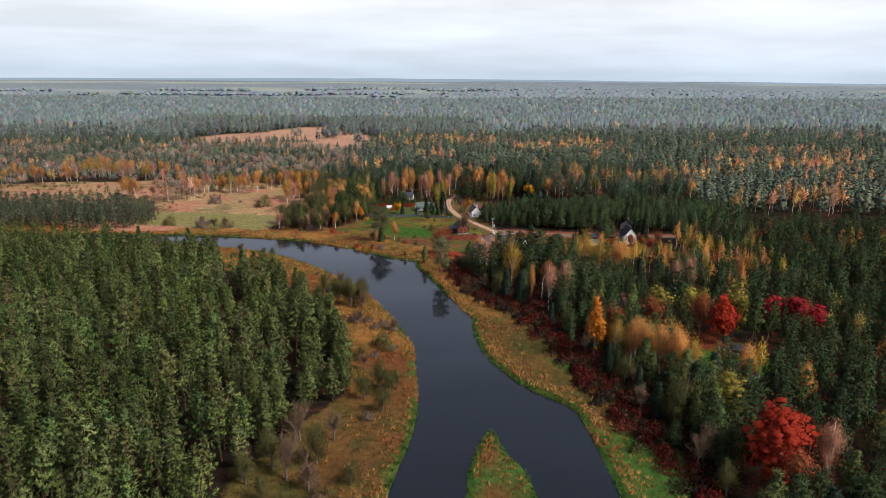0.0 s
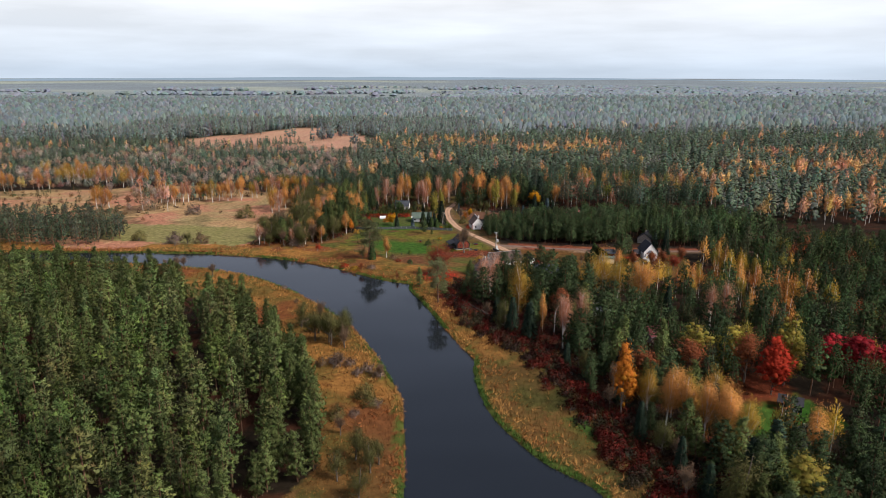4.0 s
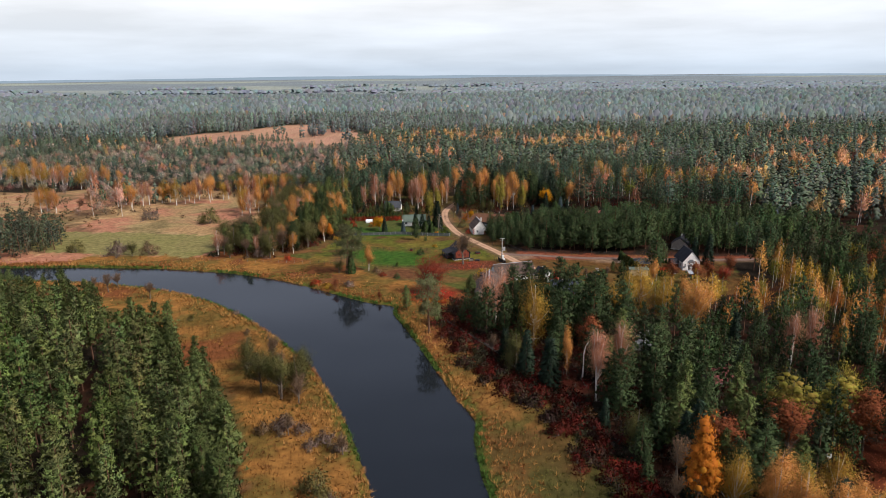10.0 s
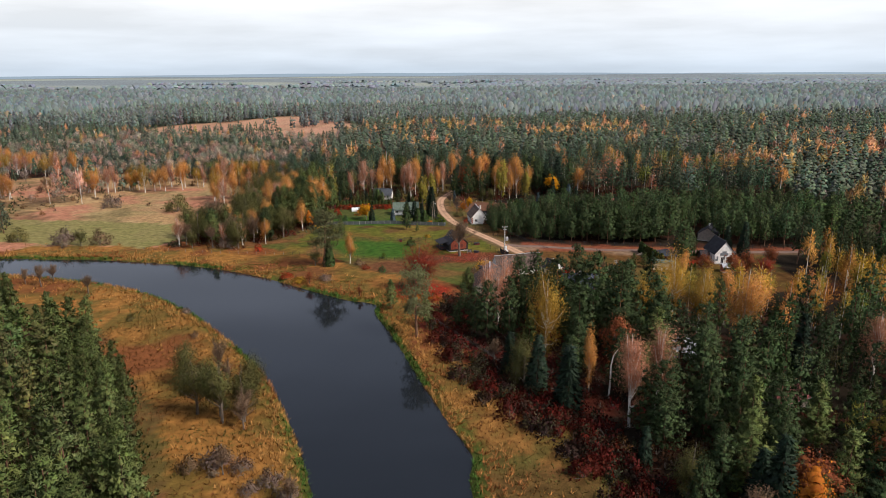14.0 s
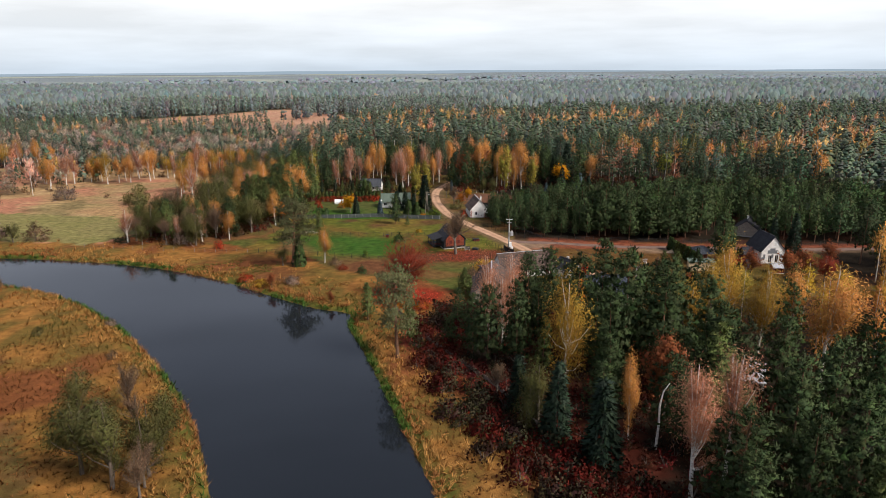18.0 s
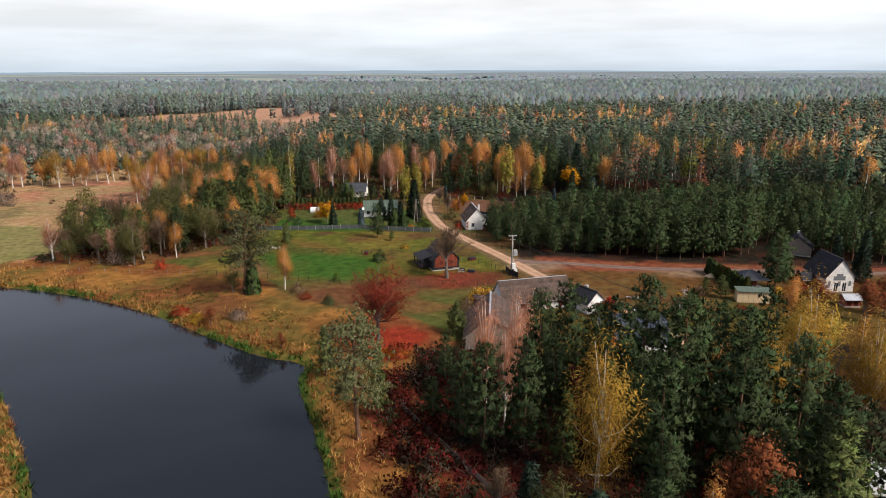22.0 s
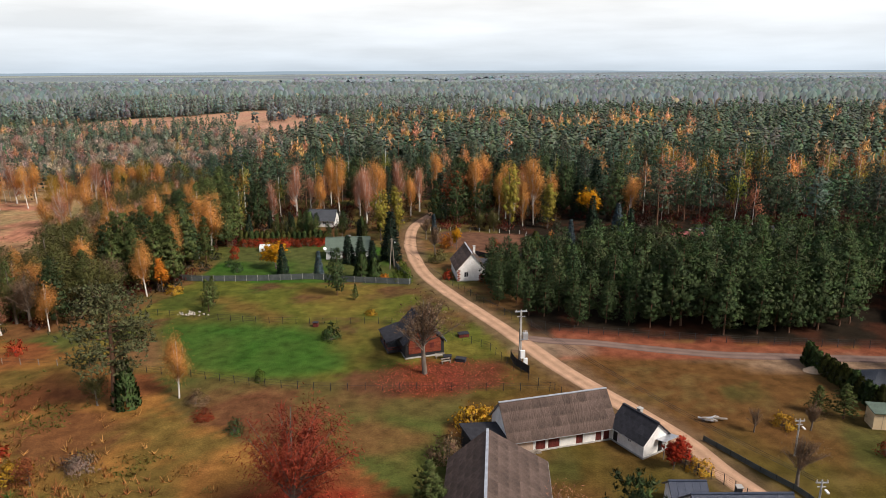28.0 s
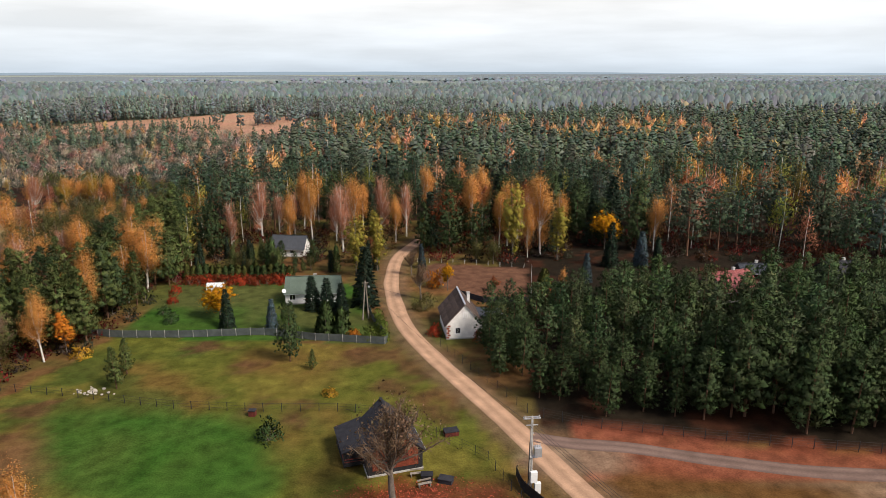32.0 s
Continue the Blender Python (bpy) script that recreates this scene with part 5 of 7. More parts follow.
for nm, bank, side, far_, n in (("reed_fringe", BANK_WEST, 1, 15, 13000), ("reed_fringe", BANK_EAST, -1, 14, 13000), ("reed_fringe", SPIT, 0, 8, 1600)):
    p = np.array(bank)
    seg = np.linalg.norm(np.diff(p, axis=0), axis=1)
    cum = np.concatenate([[0], np.cumsum(seg)])
    rng = np.random.default_rng(len(bank) + n)
    s = rng.uniform(0, cum[-1], n)
    bx, by = np.interp(s, cum, p[:, 0]), np.interp(s, cum, p[:, 1])
    off = rng.exponential(far_ * 0.45, n)
    a = rng.uniform(0, 6.28, n)
    x, y = bx + off * np.cos(a), by + off * np.sin(a)
    w = wet(x, y)
    keep = (w < -0.25) & (w > -far_ * 1.3) & seen(x, y) & (fbm(x, y, 9, 41) + 0.25 * np.exp(w / 3) > 0.46)
    x, y, w = x[keep], y[keep], w[keep]
    c = np.stack([x, y, heights(x, y)], 1)
    green = (w > -1.5) & (vnoise(x, y, 12, 44) > 0.35)
    gold = mixc(np.zeros((len(x), 3)) + np.array((0.44, 0.23, 0.07)), (0.34, 0.13, 0.045), step(0.45, 0.7, fbm(x, y, 14, 43)))
    tone = np.where(green[:, None], np.array((0.07, 0.14, 0.025)), gold) * (1 + rng.normal(0, 0.15, (len(x), 1)))
    v, t = blades(c, np.tile((0, 0, 1.0), (len(c), 1)), 1.0, 0.13, 8, 0.6, rng)
    tagged(new(nm, fast_mesh(nm, *soft_grass(v, t, np.repeat(np.clip(tone, 0.01, 0.8), 24, 0), rng))), "golden reeds and green sedge along the bank", "reeds", kind="stuff")

# farthest ridge, a plain backdrop that glows evenly in the colour of haze
M_RIDGE = bpy.data.materials.new("glowing_haze")
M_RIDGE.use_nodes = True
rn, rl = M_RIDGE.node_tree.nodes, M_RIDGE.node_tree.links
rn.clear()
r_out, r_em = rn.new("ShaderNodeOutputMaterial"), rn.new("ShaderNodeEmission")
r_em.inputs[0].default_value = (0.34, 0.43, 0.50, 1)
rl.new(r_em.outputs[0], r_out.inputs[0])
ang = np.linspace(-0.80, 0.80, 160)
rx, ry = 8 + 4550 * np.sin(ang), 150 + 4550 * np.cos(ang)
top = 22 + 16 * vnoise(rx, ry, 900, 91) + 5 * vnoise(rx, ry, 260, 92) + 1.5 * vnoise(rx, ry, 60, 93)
rv = np.concatenate([np.stack([rx, ry, np.full(160, -20.0)], 1), np.stack([rx, ry, top], 1)])
i = np.arange(159)
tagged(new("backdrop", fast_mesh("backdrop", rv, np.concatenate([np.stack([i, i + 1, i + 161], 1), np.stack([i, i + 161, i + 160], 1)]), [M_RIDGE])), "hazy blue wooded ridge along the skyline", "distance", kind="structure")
# shrubs between the river meadow and the east wood
EDGE = WOOD_EAST[:8]
rng = np.random.default_rng(95)
p = np.array(smooth_line(EDGE, 8))
j = rng.integers(0, len(p), 420)
x, y = p[j, 0] + rng.normal(-2.5, 2.6, 420), p[j, 1] + rng.normal(-1.5, 2.6, 420)
keep = wet(x, y) < -6
x, y = x[keep], y[keep]
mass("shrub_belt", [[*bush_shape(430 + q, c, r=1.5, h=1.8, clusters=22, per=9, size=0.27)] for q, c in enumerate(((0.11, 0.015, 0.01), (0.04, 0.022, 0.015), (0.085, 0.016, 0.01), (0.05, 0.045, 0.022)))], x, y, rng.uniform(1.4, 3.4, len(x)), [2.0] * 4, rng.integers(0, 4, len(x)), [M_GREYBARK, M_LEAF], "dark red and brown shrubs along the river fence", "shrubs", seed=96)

dead = new("dead_trunk")
dv, dt = tube([(0, 0, 0), (0.15, 0, 3.5), (0.1, 0.1, 6.5), (0.45, 0.1, 8.6), (1.2, 0.1, 9.8)], [0.2, 0.17, 0.14, 0.1, 0.05], 7)
new("trunk", fast_mesh("trunk", dv, dt, [M_BIRCHBARK], smooth=True)).parent = dead
dead.matrix_basis = pose(37.5, 237.7, height(37.5, 237.7))
tagged(dead, "pale dead tree trunk with a bent broken top", "dead tree")


# ---------------------------------------------------------------- houses: materials
def corrugated(m, scale, strength=0.6, axis="X", rough=None):
    """Adds the waves of sheet roofing to a material's relief."""
    n, l = m.node_tree.nodes, m.node_tree.links
    w, co, bp = n.new("ShaderNodeTexWave"), n.new("ShaderNodeTexCoord"), n.new("ShaderNodeBump")
    w.bands_direction = axis
    w.inputs["Scale"].default_value = scale
    l.new(co.outputs["Object"], w.inputs["Vector"])
    bp.inputs["Strength"].default_value, bp.inputs["Distance"].default_value = strength, 0.05
    l.new(w.outputs["Fac"], bp.inputs["Height"])
    l.new(bp.outputs[0], n["Principled BSDF"].inputs["Normal"])
    return m


M_WHITE = mat("white_render", (0.72, 0.70, 0.66), vary=0.13, scale=1.2, fine=9, bump=0.15)
M_PINKWALL = mat("bare_pinkish_render", (0.50, 0.36, 0.27), vary=0.22, scale=1.0, fine=8, bump=0.3)
M_CREAM = mat("cream_panel", (0.66, 0.50, 0.30), vary=0.08, scale=1.0, fine=9)
M_TAR = mat("dark_tar_felt", (0.026, 0.025, 0.030), rough=0.8, vary=0.35, scale=1.5, fine=12, bump=0.3, obj=0.25)
M_ETERNIT = corrugated(mat("weathered_fibre_cement", (0.115, 0.078, 0.062), rough=0.9, vary=0.4, scale=0.8, fine=10, obj=0.22), 5.5)
M_NAVY = corrugated(mat("navy_metal_tiles", (0.045, 0.055, 0.085), rough=0.42, vary=0.1, scale=1.0, fine=10, obj=0.08, spec=0.5), 4.5)
M_GREENROOF = corrugated(mat("green_metal_roof", (0.11, 0.145, 0.11), rough=0.5, vary=0.12, scale=1.0, fine=8, obj=0.08), 4.0)
M_GREYROOF = corrugated(mat("dark_grey_metal_roof", (0.05, 0.055, 0.065), rough=0.5, vary=0.15, scale=1.0, fine=8, obj=0.1), 4.0)
M_REDROOF = corrugated(mat("faded_red_metal_roof", (0.30, 0.09, 0.085), rough=0.55, vary=0.3, scale=0.8, fine=8, obj=0.12), 4.0)
M_REDWOOD = mat("red_brown_painted_wood", (0.11, 0.022, 0.016), rough=0.75, vary=0.3, scale=2, fine=16, bump=0.3, warp=(1, 1, 0.25))
M_PLANK = mat("orange_stained_planks", (0.22, 0.05, 0.024), rough=0.7, vary=0.25, scale=2, fine=16, bump=0.3, obj=0.22, warp=(0.3, 1, 1))
M_BLACKWOOD = mat("black_stained_wood", (0.022, 0.02, 0.02), rough=0.75, vary=0.3, scale=2, fine=16, bump=0.3)
M_OLDWOOD = mat("weathered_grey_wood", (0.26, 0.22, 0.18), rough=0.9, vary=0.3, scale=2, fine=14, bump=0.3, obj=0.15)
M_BRICK = mat("red_brick", (0.30, 0.095, 0.06), vary=0.3, scale=3, fine=18, bump=0.3, obj=0.2)
M_CONCRETE = mat("grey_concrete", (0.40, 0.38, 0.35), vary=0.2, scale=2, fine=14, bump=0.2, obj=0.1)
M_GALV = mat("galvanised_metal", (0.55, 0.56, 0.58), rough=0.45, metal=0.6, vary=0.15, scale=2, fine=14)
M_IRON = mat("dark_iron", (0.03, 0.03, 0.032), rough=0.6, metal=0.3, vary=0.2)
M_BOXWHITE = mat("white_enamel", (0.78, 0.78, 0.76), rough=0.4, vary=0.06)
M_CERAMIC = mat("glazed_insulator", (0.55, 0.5, 0.46), rough=0.25, vary=0.1)
M_GREYPANEL = mat("grey_facade_panel", (0.16, 0.165, 0.175), vary=0.1, scale=2, fine=10)
M_MESHNET = mat("green_grey_shade_net", (0.075, 0.085, 0.08), rough=0.9, vary=0.25, scale=1, fine=20)
M_STONE = mat("field_stone", (0.42, 0.37, 0.31), vary=0.3, scale=3, fine=15, bump=0.4, obj=0.25)
M_SAND = mat("heaped_sand", (0.55, 0.38, 0.24), vary=0.15, scale=2, fine=15, bump=0.3)
M_LITTER = mat("fallen_leaves", rough=0.8, vary=0.2, scale=2, fine=8, attr="tint", island=0.45, leafy=0.1)
M_PANE = bpy.data.materials.new("window_pane")
M_PANE.use_nodes = True
pb = M_PANE.node_tree.nodes["Principled BSDF"]
pb.inputs["Base Color"].default_value = (0.02, 0.022, 0.026, 1)
pb.inputs["Roughness"].default_value = 0.05


# ---------------------------------------------------------------- houses: shapes
def part(name, bm, material, parent, label=""):
    me = bpy.data.meshes.new(name)
    bm.to_mesh(me)
    bm.free()
    me.materials.append(material)
    ob = new(name, me)
    ob.parent = parent
    if label:
        tagged(ob, label)
    return ob


def box(bm, x, y, z, sx, sy, sz, rot=None):
    """A box by its centre and size."""
    m = Matrix.Translation((x, y, z)) @ (rot or Matrix()) @ Matrix.Diagonal((sx, sy, sz, 1))
    bmesh.ops.create_cube(bm, size=1, matrix=m)
    return bm


def boxes(*items):
    bm = bmesh.new()
    for it in items:
        box(bm, *it)
    return bm


def rod(bm, a, b, r0, r1=None, sides=8):
    a, b = Vector(a), Vector(b)
    m = Matrix.Translation((a + b) / 2) @ (b - a).to_track_quat("Z", "Y").to_matrix().to_4x4()
    bmesh.ops.create_cone(bm, cap_ends=True, segments=sides, radius1=r0, radius2=r0 if r1 is None else r1, depth=(b - a).length, matrix=m)
    return bm


def rods(*items):
    bm = bmesh.new()
    for it in items:
        rod(bm, *it)
    return bm


def panel(bm, length, tall, thick, holes, place):
    """A wall along local x from 0 to length with holes (x0, x1, z0, z1) cut through it; place: its matrix."""
    xs = sorted({0.0, length, *(h[0] for h in holes), *(h[1] for h in holes)})
    zs = sorted({0.0, tall, *(h[2] for h in holes), *(h[3] for h in holes)})
    for x0, x1 in zip(xs, xs[1:]):
        for z0, z1 in zip(zs, zs[1:]):
            mx, mz = (x0 + x1) / 2, (z0 + z1) / 2
            if not any(h[0] < mx < h[1] and h[2] < mz < h[3] for h in holes):
                bmesh.ops.create_cube(bm, size=1, matrix=place @ Matrix.Translation((mx, thick / 2, mz)) @ Matrix.Diagonal((x1 - x0, thick, z1 - z0, 1)))


def opening(root, hole, place, leaf=None, frame_mat=None):
    """Fills a hole with a window, or with a door leaf where a material is given."""
    x0, x1, z0, z1 = hole
    w, h, mx, mz = x1 - x0, z1 - z0, (x0 + x1) / 2, (z0 + z1) / 2
    holder = part("door" if leaf else "window", boxes((x0 + .04, .06, mz, .08, .1, h), (x1 - .04, .06, mz, .08, .1, h), (mx, .06, z1 - .04, w - .16, .1, .08), (mx, .06, z0 + .04, w - .16, .1, .08)), frame_mat or M_BOXWHITE, root)
    holder.matrix_basis = place
    if leaf:
        n = max(2, round(w / 0.28))
        bm = bmesh.new()
        for k in range(n):
            box(bm, x0 + .08 + (w - .16) * (k + .5) / n, .08, mz, (w - .16) / n - .012, .05, h - .16)
        part("leaf", bm, leaf, holder)
        part("handle", boxes((x1 - .2, .03, z0 + h * .48, .05, .06, .14)), M_IRON, holder)
    else:
        part("pane", boxes((mx, .09, mz, w - .16, .02, h - .16)), M_PANE, holder)
        part("mullion", boxes((mx, .06, mz, .05, .05, h - .16)), frame_mat or M_BOXWHITE, holder)


def slope(root, name, a, b, c, d, thick, material, cols, rows, label=""):
    """A roof slope (a, b: eave; c, d: ridge end above b and a) of overlapping sheets, each a part of the slope."""
    a, b, c, d = map(Vector, (a, b, c, d))
    nrm = (b - a).cross(d - a).normalized()
    bm = bmesh.new()
    lo = [bm.verts.new(p - nrm * thick) for p in (a, b, c, d)]
    hi = [bm.verts.new(p) for p in (a, b, c, d)]
    bm.faces.new(hi), bm.faces.new(lo[::-1])
    for i in range(4):
        bm.faces.new((lo[i], lo[(i + 1) % 4], hi[(i + 1) % 4], hi[i]))
    deck = part(name, bm, M_OLDWOOD if material is M_ETERNIT else material, root, label)
    ex, ey = (b - a) / cols, (d - a) / rows
    w, h = ex.length, ey.length
    bm = bmesh.new()
    vs = [bm.verts.new(p) for p in ((0, -.06, .012), (w - .015, -.06, .012), (w - .015, h, .03), (0, h, .03), (0, -.06, .045), (w - .015, -.06, .045), (w - .015, h, .035), (0, h, .035))]
    for f in ((4, 5, 6, 7), (0, 1, 5, 4), (1, 2, 6, 5), (3, 0, 4, 7)):
        bm.faces.new([vs[i] for i in f])
    me = bpy.data.meshes.new("roof_sheet")
    bm.to_mesh(me)
    bm.free()
    me.materials.append(material)
    rot = Matrix((ex.normalized(), ey.normalized(), nrm)).transposed().to_4x4()
    for i in range(cols):
        for j in range(rows):
            ob = new("roof_sheet", me)
            ob.parent = deck
            ob.matrix_basis = Matrix.Translation(a + ex * i + ey * j + nrm * 0.004) @ rot @ pose(0, 0, 0, 0, random.gauss(0, 0.25), 0)
    return deck


def gable_house(name, x, y, turn, length, depth, hw, hr, wall, roof, label, front=(), back=(), left=(), right=(), over=0.4, cols=10, rows=4, ridge=None, chimney=None, chimney_mat=None, door=None, front_mat=None, skew=0.0, category="house", end_over=0.25):
    """A house with its ridge along local x. front: holes of the wall at -y; right: those of the gable at +x; and so on.
    A hole is x0, x1, z0, z1 and 'd' for a door."""
    root = new(name)
    lx, ly, th = length / 2, depth / 2, 0.28
    rotz = lambda a: Matrix.Rotation(radians(a), 4, "Z")
    sides = (("front", front, length, Matrix.Translation((-lx, -ly, 0))), ("back", back, length, Matrix.Translation((lx, ly, 0)) @ rotz(180)),
             ("right", right, depth - 2 * th, Matrix.Translation((lx, -ly + th, 0)) @ rotz(90)), ("left", left, depth - 2 * th, Matrix.Translation((-lx, ly - th, 0)) @ rotz(-90)))
    ry = skew
    for nm, holes, ln, place in sides:
        bm = bmesh.new()
        panel(bm, ln, hw, th, [h[:4] for h in holes if h[3] <= hw], place)
        if nm in ("left", "right"):
            sx = lx if nm == "right" else -lx
            s = -1 if nm == "right" else 1
            tri = [(sx, -ly, hw), (sx, ly, hw), (sx, ry, hr - 0.12)]
            o = [bm.verts.new(p) for p in tri]
            i = [bm.verts.new((p[0] + s * th, p[1], p[2])) for p in tri]
            bm.faces.new(o), bm.faces.new(i[::-1])
            for k in range(3):
                bm.faces.new((o[k], i[k], i[(k + 1) % 3], o[(k + 1) % 3]))
        bmesh.ops.remove_doubles(bm, verts=bm.verts, dist=0.0005)
        bmesh.ops.recalc_face_normals(bm, faces=bm.faces)
        part("wall", bm, front_mat if front_mat and nm == "front" else wall, root)
        for h in holes:
            pl = place if h[3] <= hw else place @ Matrix.Translation((0, -0.06, 0))
            opening(root, h[:4], pl, door or M_REDWOOD if len(h) > 4 else None, M_REDWOOD if wall is not M_WHITE else None)
    g = (hr - hw) / (ly - abs(ry))
    ez, ez2 = hw - over * (hr - hw) / (ly + ry), hw - over * (hr - hw) / (ly - ry)
    ex = lx + end_over
    slope(root, "roof", (-ex, -ly - over, ez), (ex, -ly - over, ez), (ex, ry, hr), (-ex, ry, hr), 0.10, roof, cols, rows)
    slope(root, "roof", (ex, ly + over, ez2), (-ex, ly + over, ez2), (-ex, ry, hr), (ex, ry, hr), 0.10, roof, cols, rows)
    part("ridge_cap", boxes((0, ry, hr + 0.05, 2 * ex, 0.32, 0.07)), ridge or roof, root)
    part("gutter", boxes((0, -ly - over - 0.05, ez - 0.05, 2 * ex, 0.1, 0.09)), M_GALV, root)
    if chimney:
        cx, cy, ch = chimney
        base = hr - abs(cy - ry) * g
        ck = part("chimney", boxes((cx, cy, base + ch / 2 - 0.3, 0.5, 0.5, ch + 0.6)), chimney_mat or M_WHITE, root)
        part("chimney_cap", boxes((cx, cy, base + ch + 0.06, 0.66, 0.66, 0.1)), M_CONCRETE, ck)
    part("plinth", boxes((0, -ly - 0.03, 0.1, length + 0.1, 0.1, 0.3), (0, ly + 0.03, 0.1, length + 0.1, 0.1, 0.3), (lx + 0.03, 0, 0.1, 0.1, depth - 0.1, 0.3), (-lx - 0.03, 0, 0.1, 0.1, depth - 0.1, 0.3)), M_CONCRETE, root)
    root.matrix_basis = pose(x, y, height(x, y) - 0.05, 0, 0, turn)
    return tagged(root, label, category)


# farmyard
barn = gable_house("barn", 28.5, 319.3, 15.7, 14.4, 6.2, 2.6, 5.7, M_WHITE, M_ETERNIT, "long old barn with white walls, red doors and grey roof sheets", category="barn",
                   front=((3.5, 5.0, 0.1, 2.1, "d"), (5.2, 6.9, 0.1, 2.1, "d"), (7.6, 8.2, 1.3, 1.9), (9.0, 10.1, 0.1, 2.0, "d"), (10.6, 11.2, 1.3, 1.9), (11.7, 12.7, 0.1, 2.0, "d"), (12.8, 13.8, 0.1, 2.0, "d")), right=((1.2, 2.0, 0.9, 1.7),), over=0.6, cols=14, rows=4, ridge=M_GALV)
part("render_patch", boxes((-5.55, -3.125, 1.3, 3.2, 0.04, 2.5)), M_PINKWALL, barn, "bare pinkish render beside the doors")
part("woodpile", boxes(*[(-4.9 + 0.16 * (k % 12) + random.uniform(-.03, .03), -3.5, 0.12 + 0.15 * (k // 12), 0.13, 0.4, 0.12) for k in range(34)]), M_OLDWOOD, barn, "split logs stacked against the wall")
gable_house("annex", 39.1, 317.1, -58, 5.4, 4.3, 2.4, 4.4, M_WHITE, M_TAR, "low white outbuilding with black tar roof and chimney", category="outbuilding", front=((0.3, 1.2, 0.1, 2.0, "d"), (2.7, 3.4, 1.2, 1.8)), right=((2.2, 3.2, 0.1, 2.0, "d"),), cols=6, rows=3, chimney=(-0.6, 0.5, 0.7), chimney_mat=M_CONCRETE, door=M_BLACKWOOD)
porch = new("porch_roof")
part("sheet", boxes((0, 0, 2.25, 2.6, 1.5, 0.06, Matrix.Rotation(radians(-12), 4, "X"))), M_GALV, porch)
for sx in (-1.15, 1.15):
    part("post", boxes((sx, -0.6, 1.0, 0.1, 0.1, 2.1)), M_OLDWOOD, porch)
porch.matrix_basis = pose(41.9, 314.9, height(41.9, 314.9), 0, 0, 32)
tagged(porch, "small grey sheet porch roof on wooden posts", "porch")
gable_house("barn", 20.3, 303.5, 86, 13.5, 10.5, 2.4, 6.0, M_OLDWOOD, M_ETERNIT, "large old barn under brown weathered roof sheets", category="barn", over=0.5, cols=12, rows=6, ridge=M_GALV, skew=1.2, front=((2, 4.4, 0.1, 2.2, "d"), (6.5, 7.2, 1.2, 1.8)))
shed = new("lean_to")
part("wall", boxes((0, 0, 1.1, 4.6, 4.4, 2.2)), M_BLACKWOOD, shed)
part("roof", boxes((0, 0, 2.55, 5.2, 5.0, 0.1, Matrix.Rotation(radians(8), 4, "Y"))), M_TAR, shed)
part("door", boxes((-0.6, -2.24, 1.0, 1.1, 0.08, 1.9)), M_REDWOOD, shed)
shed.matrix_basis = pose(19.6, 315.6, height(19.6, 315.6), 0, 0, 20)
tagged(shed, "dark lean-to shed with tar roof between the barns", "shed")
gable_house("house", 43.8, 298.6, 1, 9.6, 7.2, 2.8, 5.9, M_WHITE, M_NAVY, "white house under a navy metal tile roof", front=((1, 2.2, .9, 2.1), (4, 5, .1, 2.1, "d"), (6.5, 7.8, .9, 2.1)), left=((1.5, 2.6, .9, 2.1),), cols=12, rows=5, chimney=(-0.2, 0.35, 0.8), chimney_mat=M_IRON)
gable_house("porch", 40.6, 304.2, 0, 3.6, 3.0, 2.3, 3.5, M_WHITE, M_NAVY, "small porch with navy metal roof", category="porch", cols=5, rows=3, front=((1.2, 2.1, .1, 2.1, "d"),))

# east plots
sh = new("garden_shed")
part("wall", boxes((0, 0, 1.2, 6.4, 2.4, 2.4)), M_CREAM, sh)
part("roof", boxes((0, 0, 2.5, 6.8, 2.9, 0.12, Matrix.Rotation(radians(5), 4, "X"))), M_GREENROOF, sh)
for k in range(1, 6):
    part("seam", boxes((-3.2 + k * 1.07, -1.215, 1.2, 0.03, 0.02, 2.3)), M_OLDWOOD, sh)
part("door", boxes((1.3, -1.22, 1.05, 0.9, 0.05, 2.0)), M_CREAM, sh)
sh.matrix_basis = pose(74, 321.4, height(74, 321.4), 0, 0, -8)
tagged(sh, "long cream garden shed with flat green roof", "shed")


def hip_pavilion(x, y, turn, s, hw, hr, label):
    root = new("gazebo")
    bm = bmesh.new()
    e = s / 2 + 0.5
    v = [bm.verts.new(p) for p in ((-e, -e, hw), (e, -e, hw), (e, e, hw), (-e, e, hw), (-0.4, 0, hr), (0.4, 0, hr))]
    for f in ((0, 1, 5, 4), (1, 2, 5), (2, 3, 4, 5), (3, 0, 4), (3, 2, 1, 0)):
        bm.faces.new([v[i] for i in f])
    part("roof", bm, M_GREYROOF, root)
    for sx in (-1, 0, 1):
        for sy in (-1, 1):
            part("post", boxes((sx * s / 2, sy * s / 2, hw / 2, 0.16, 0.16, hw)), M_REDWOOD, root)
    part("floor", boxes((0, 0, 0.06, s + .4, s + .4, 0.16)), M_CONCRETE, root)
    part("back_wall", boxes((0, s / 2 - .2, hw / 2, s - .4, 0.12, hw)), M_PLANK, root)
    part("fireplace", boxes((s * .28, s * .25, 0.9, 1.2, 0.9, 1.8)), M_BRICK, root)
    part("table", boxes((-.6, -.4, 0.75, 1.8, 0.8, 0.06), (-1.2, -.4, 0.4, .1, .6, .66), (0, -.4, 0.4, .1, .6, .66)), M_OLDWOOD, root)
    root.matrix_basis = pose(x, y, height(x, y), 0, 0, turn)
    return tagged(root, label, "gazebo")


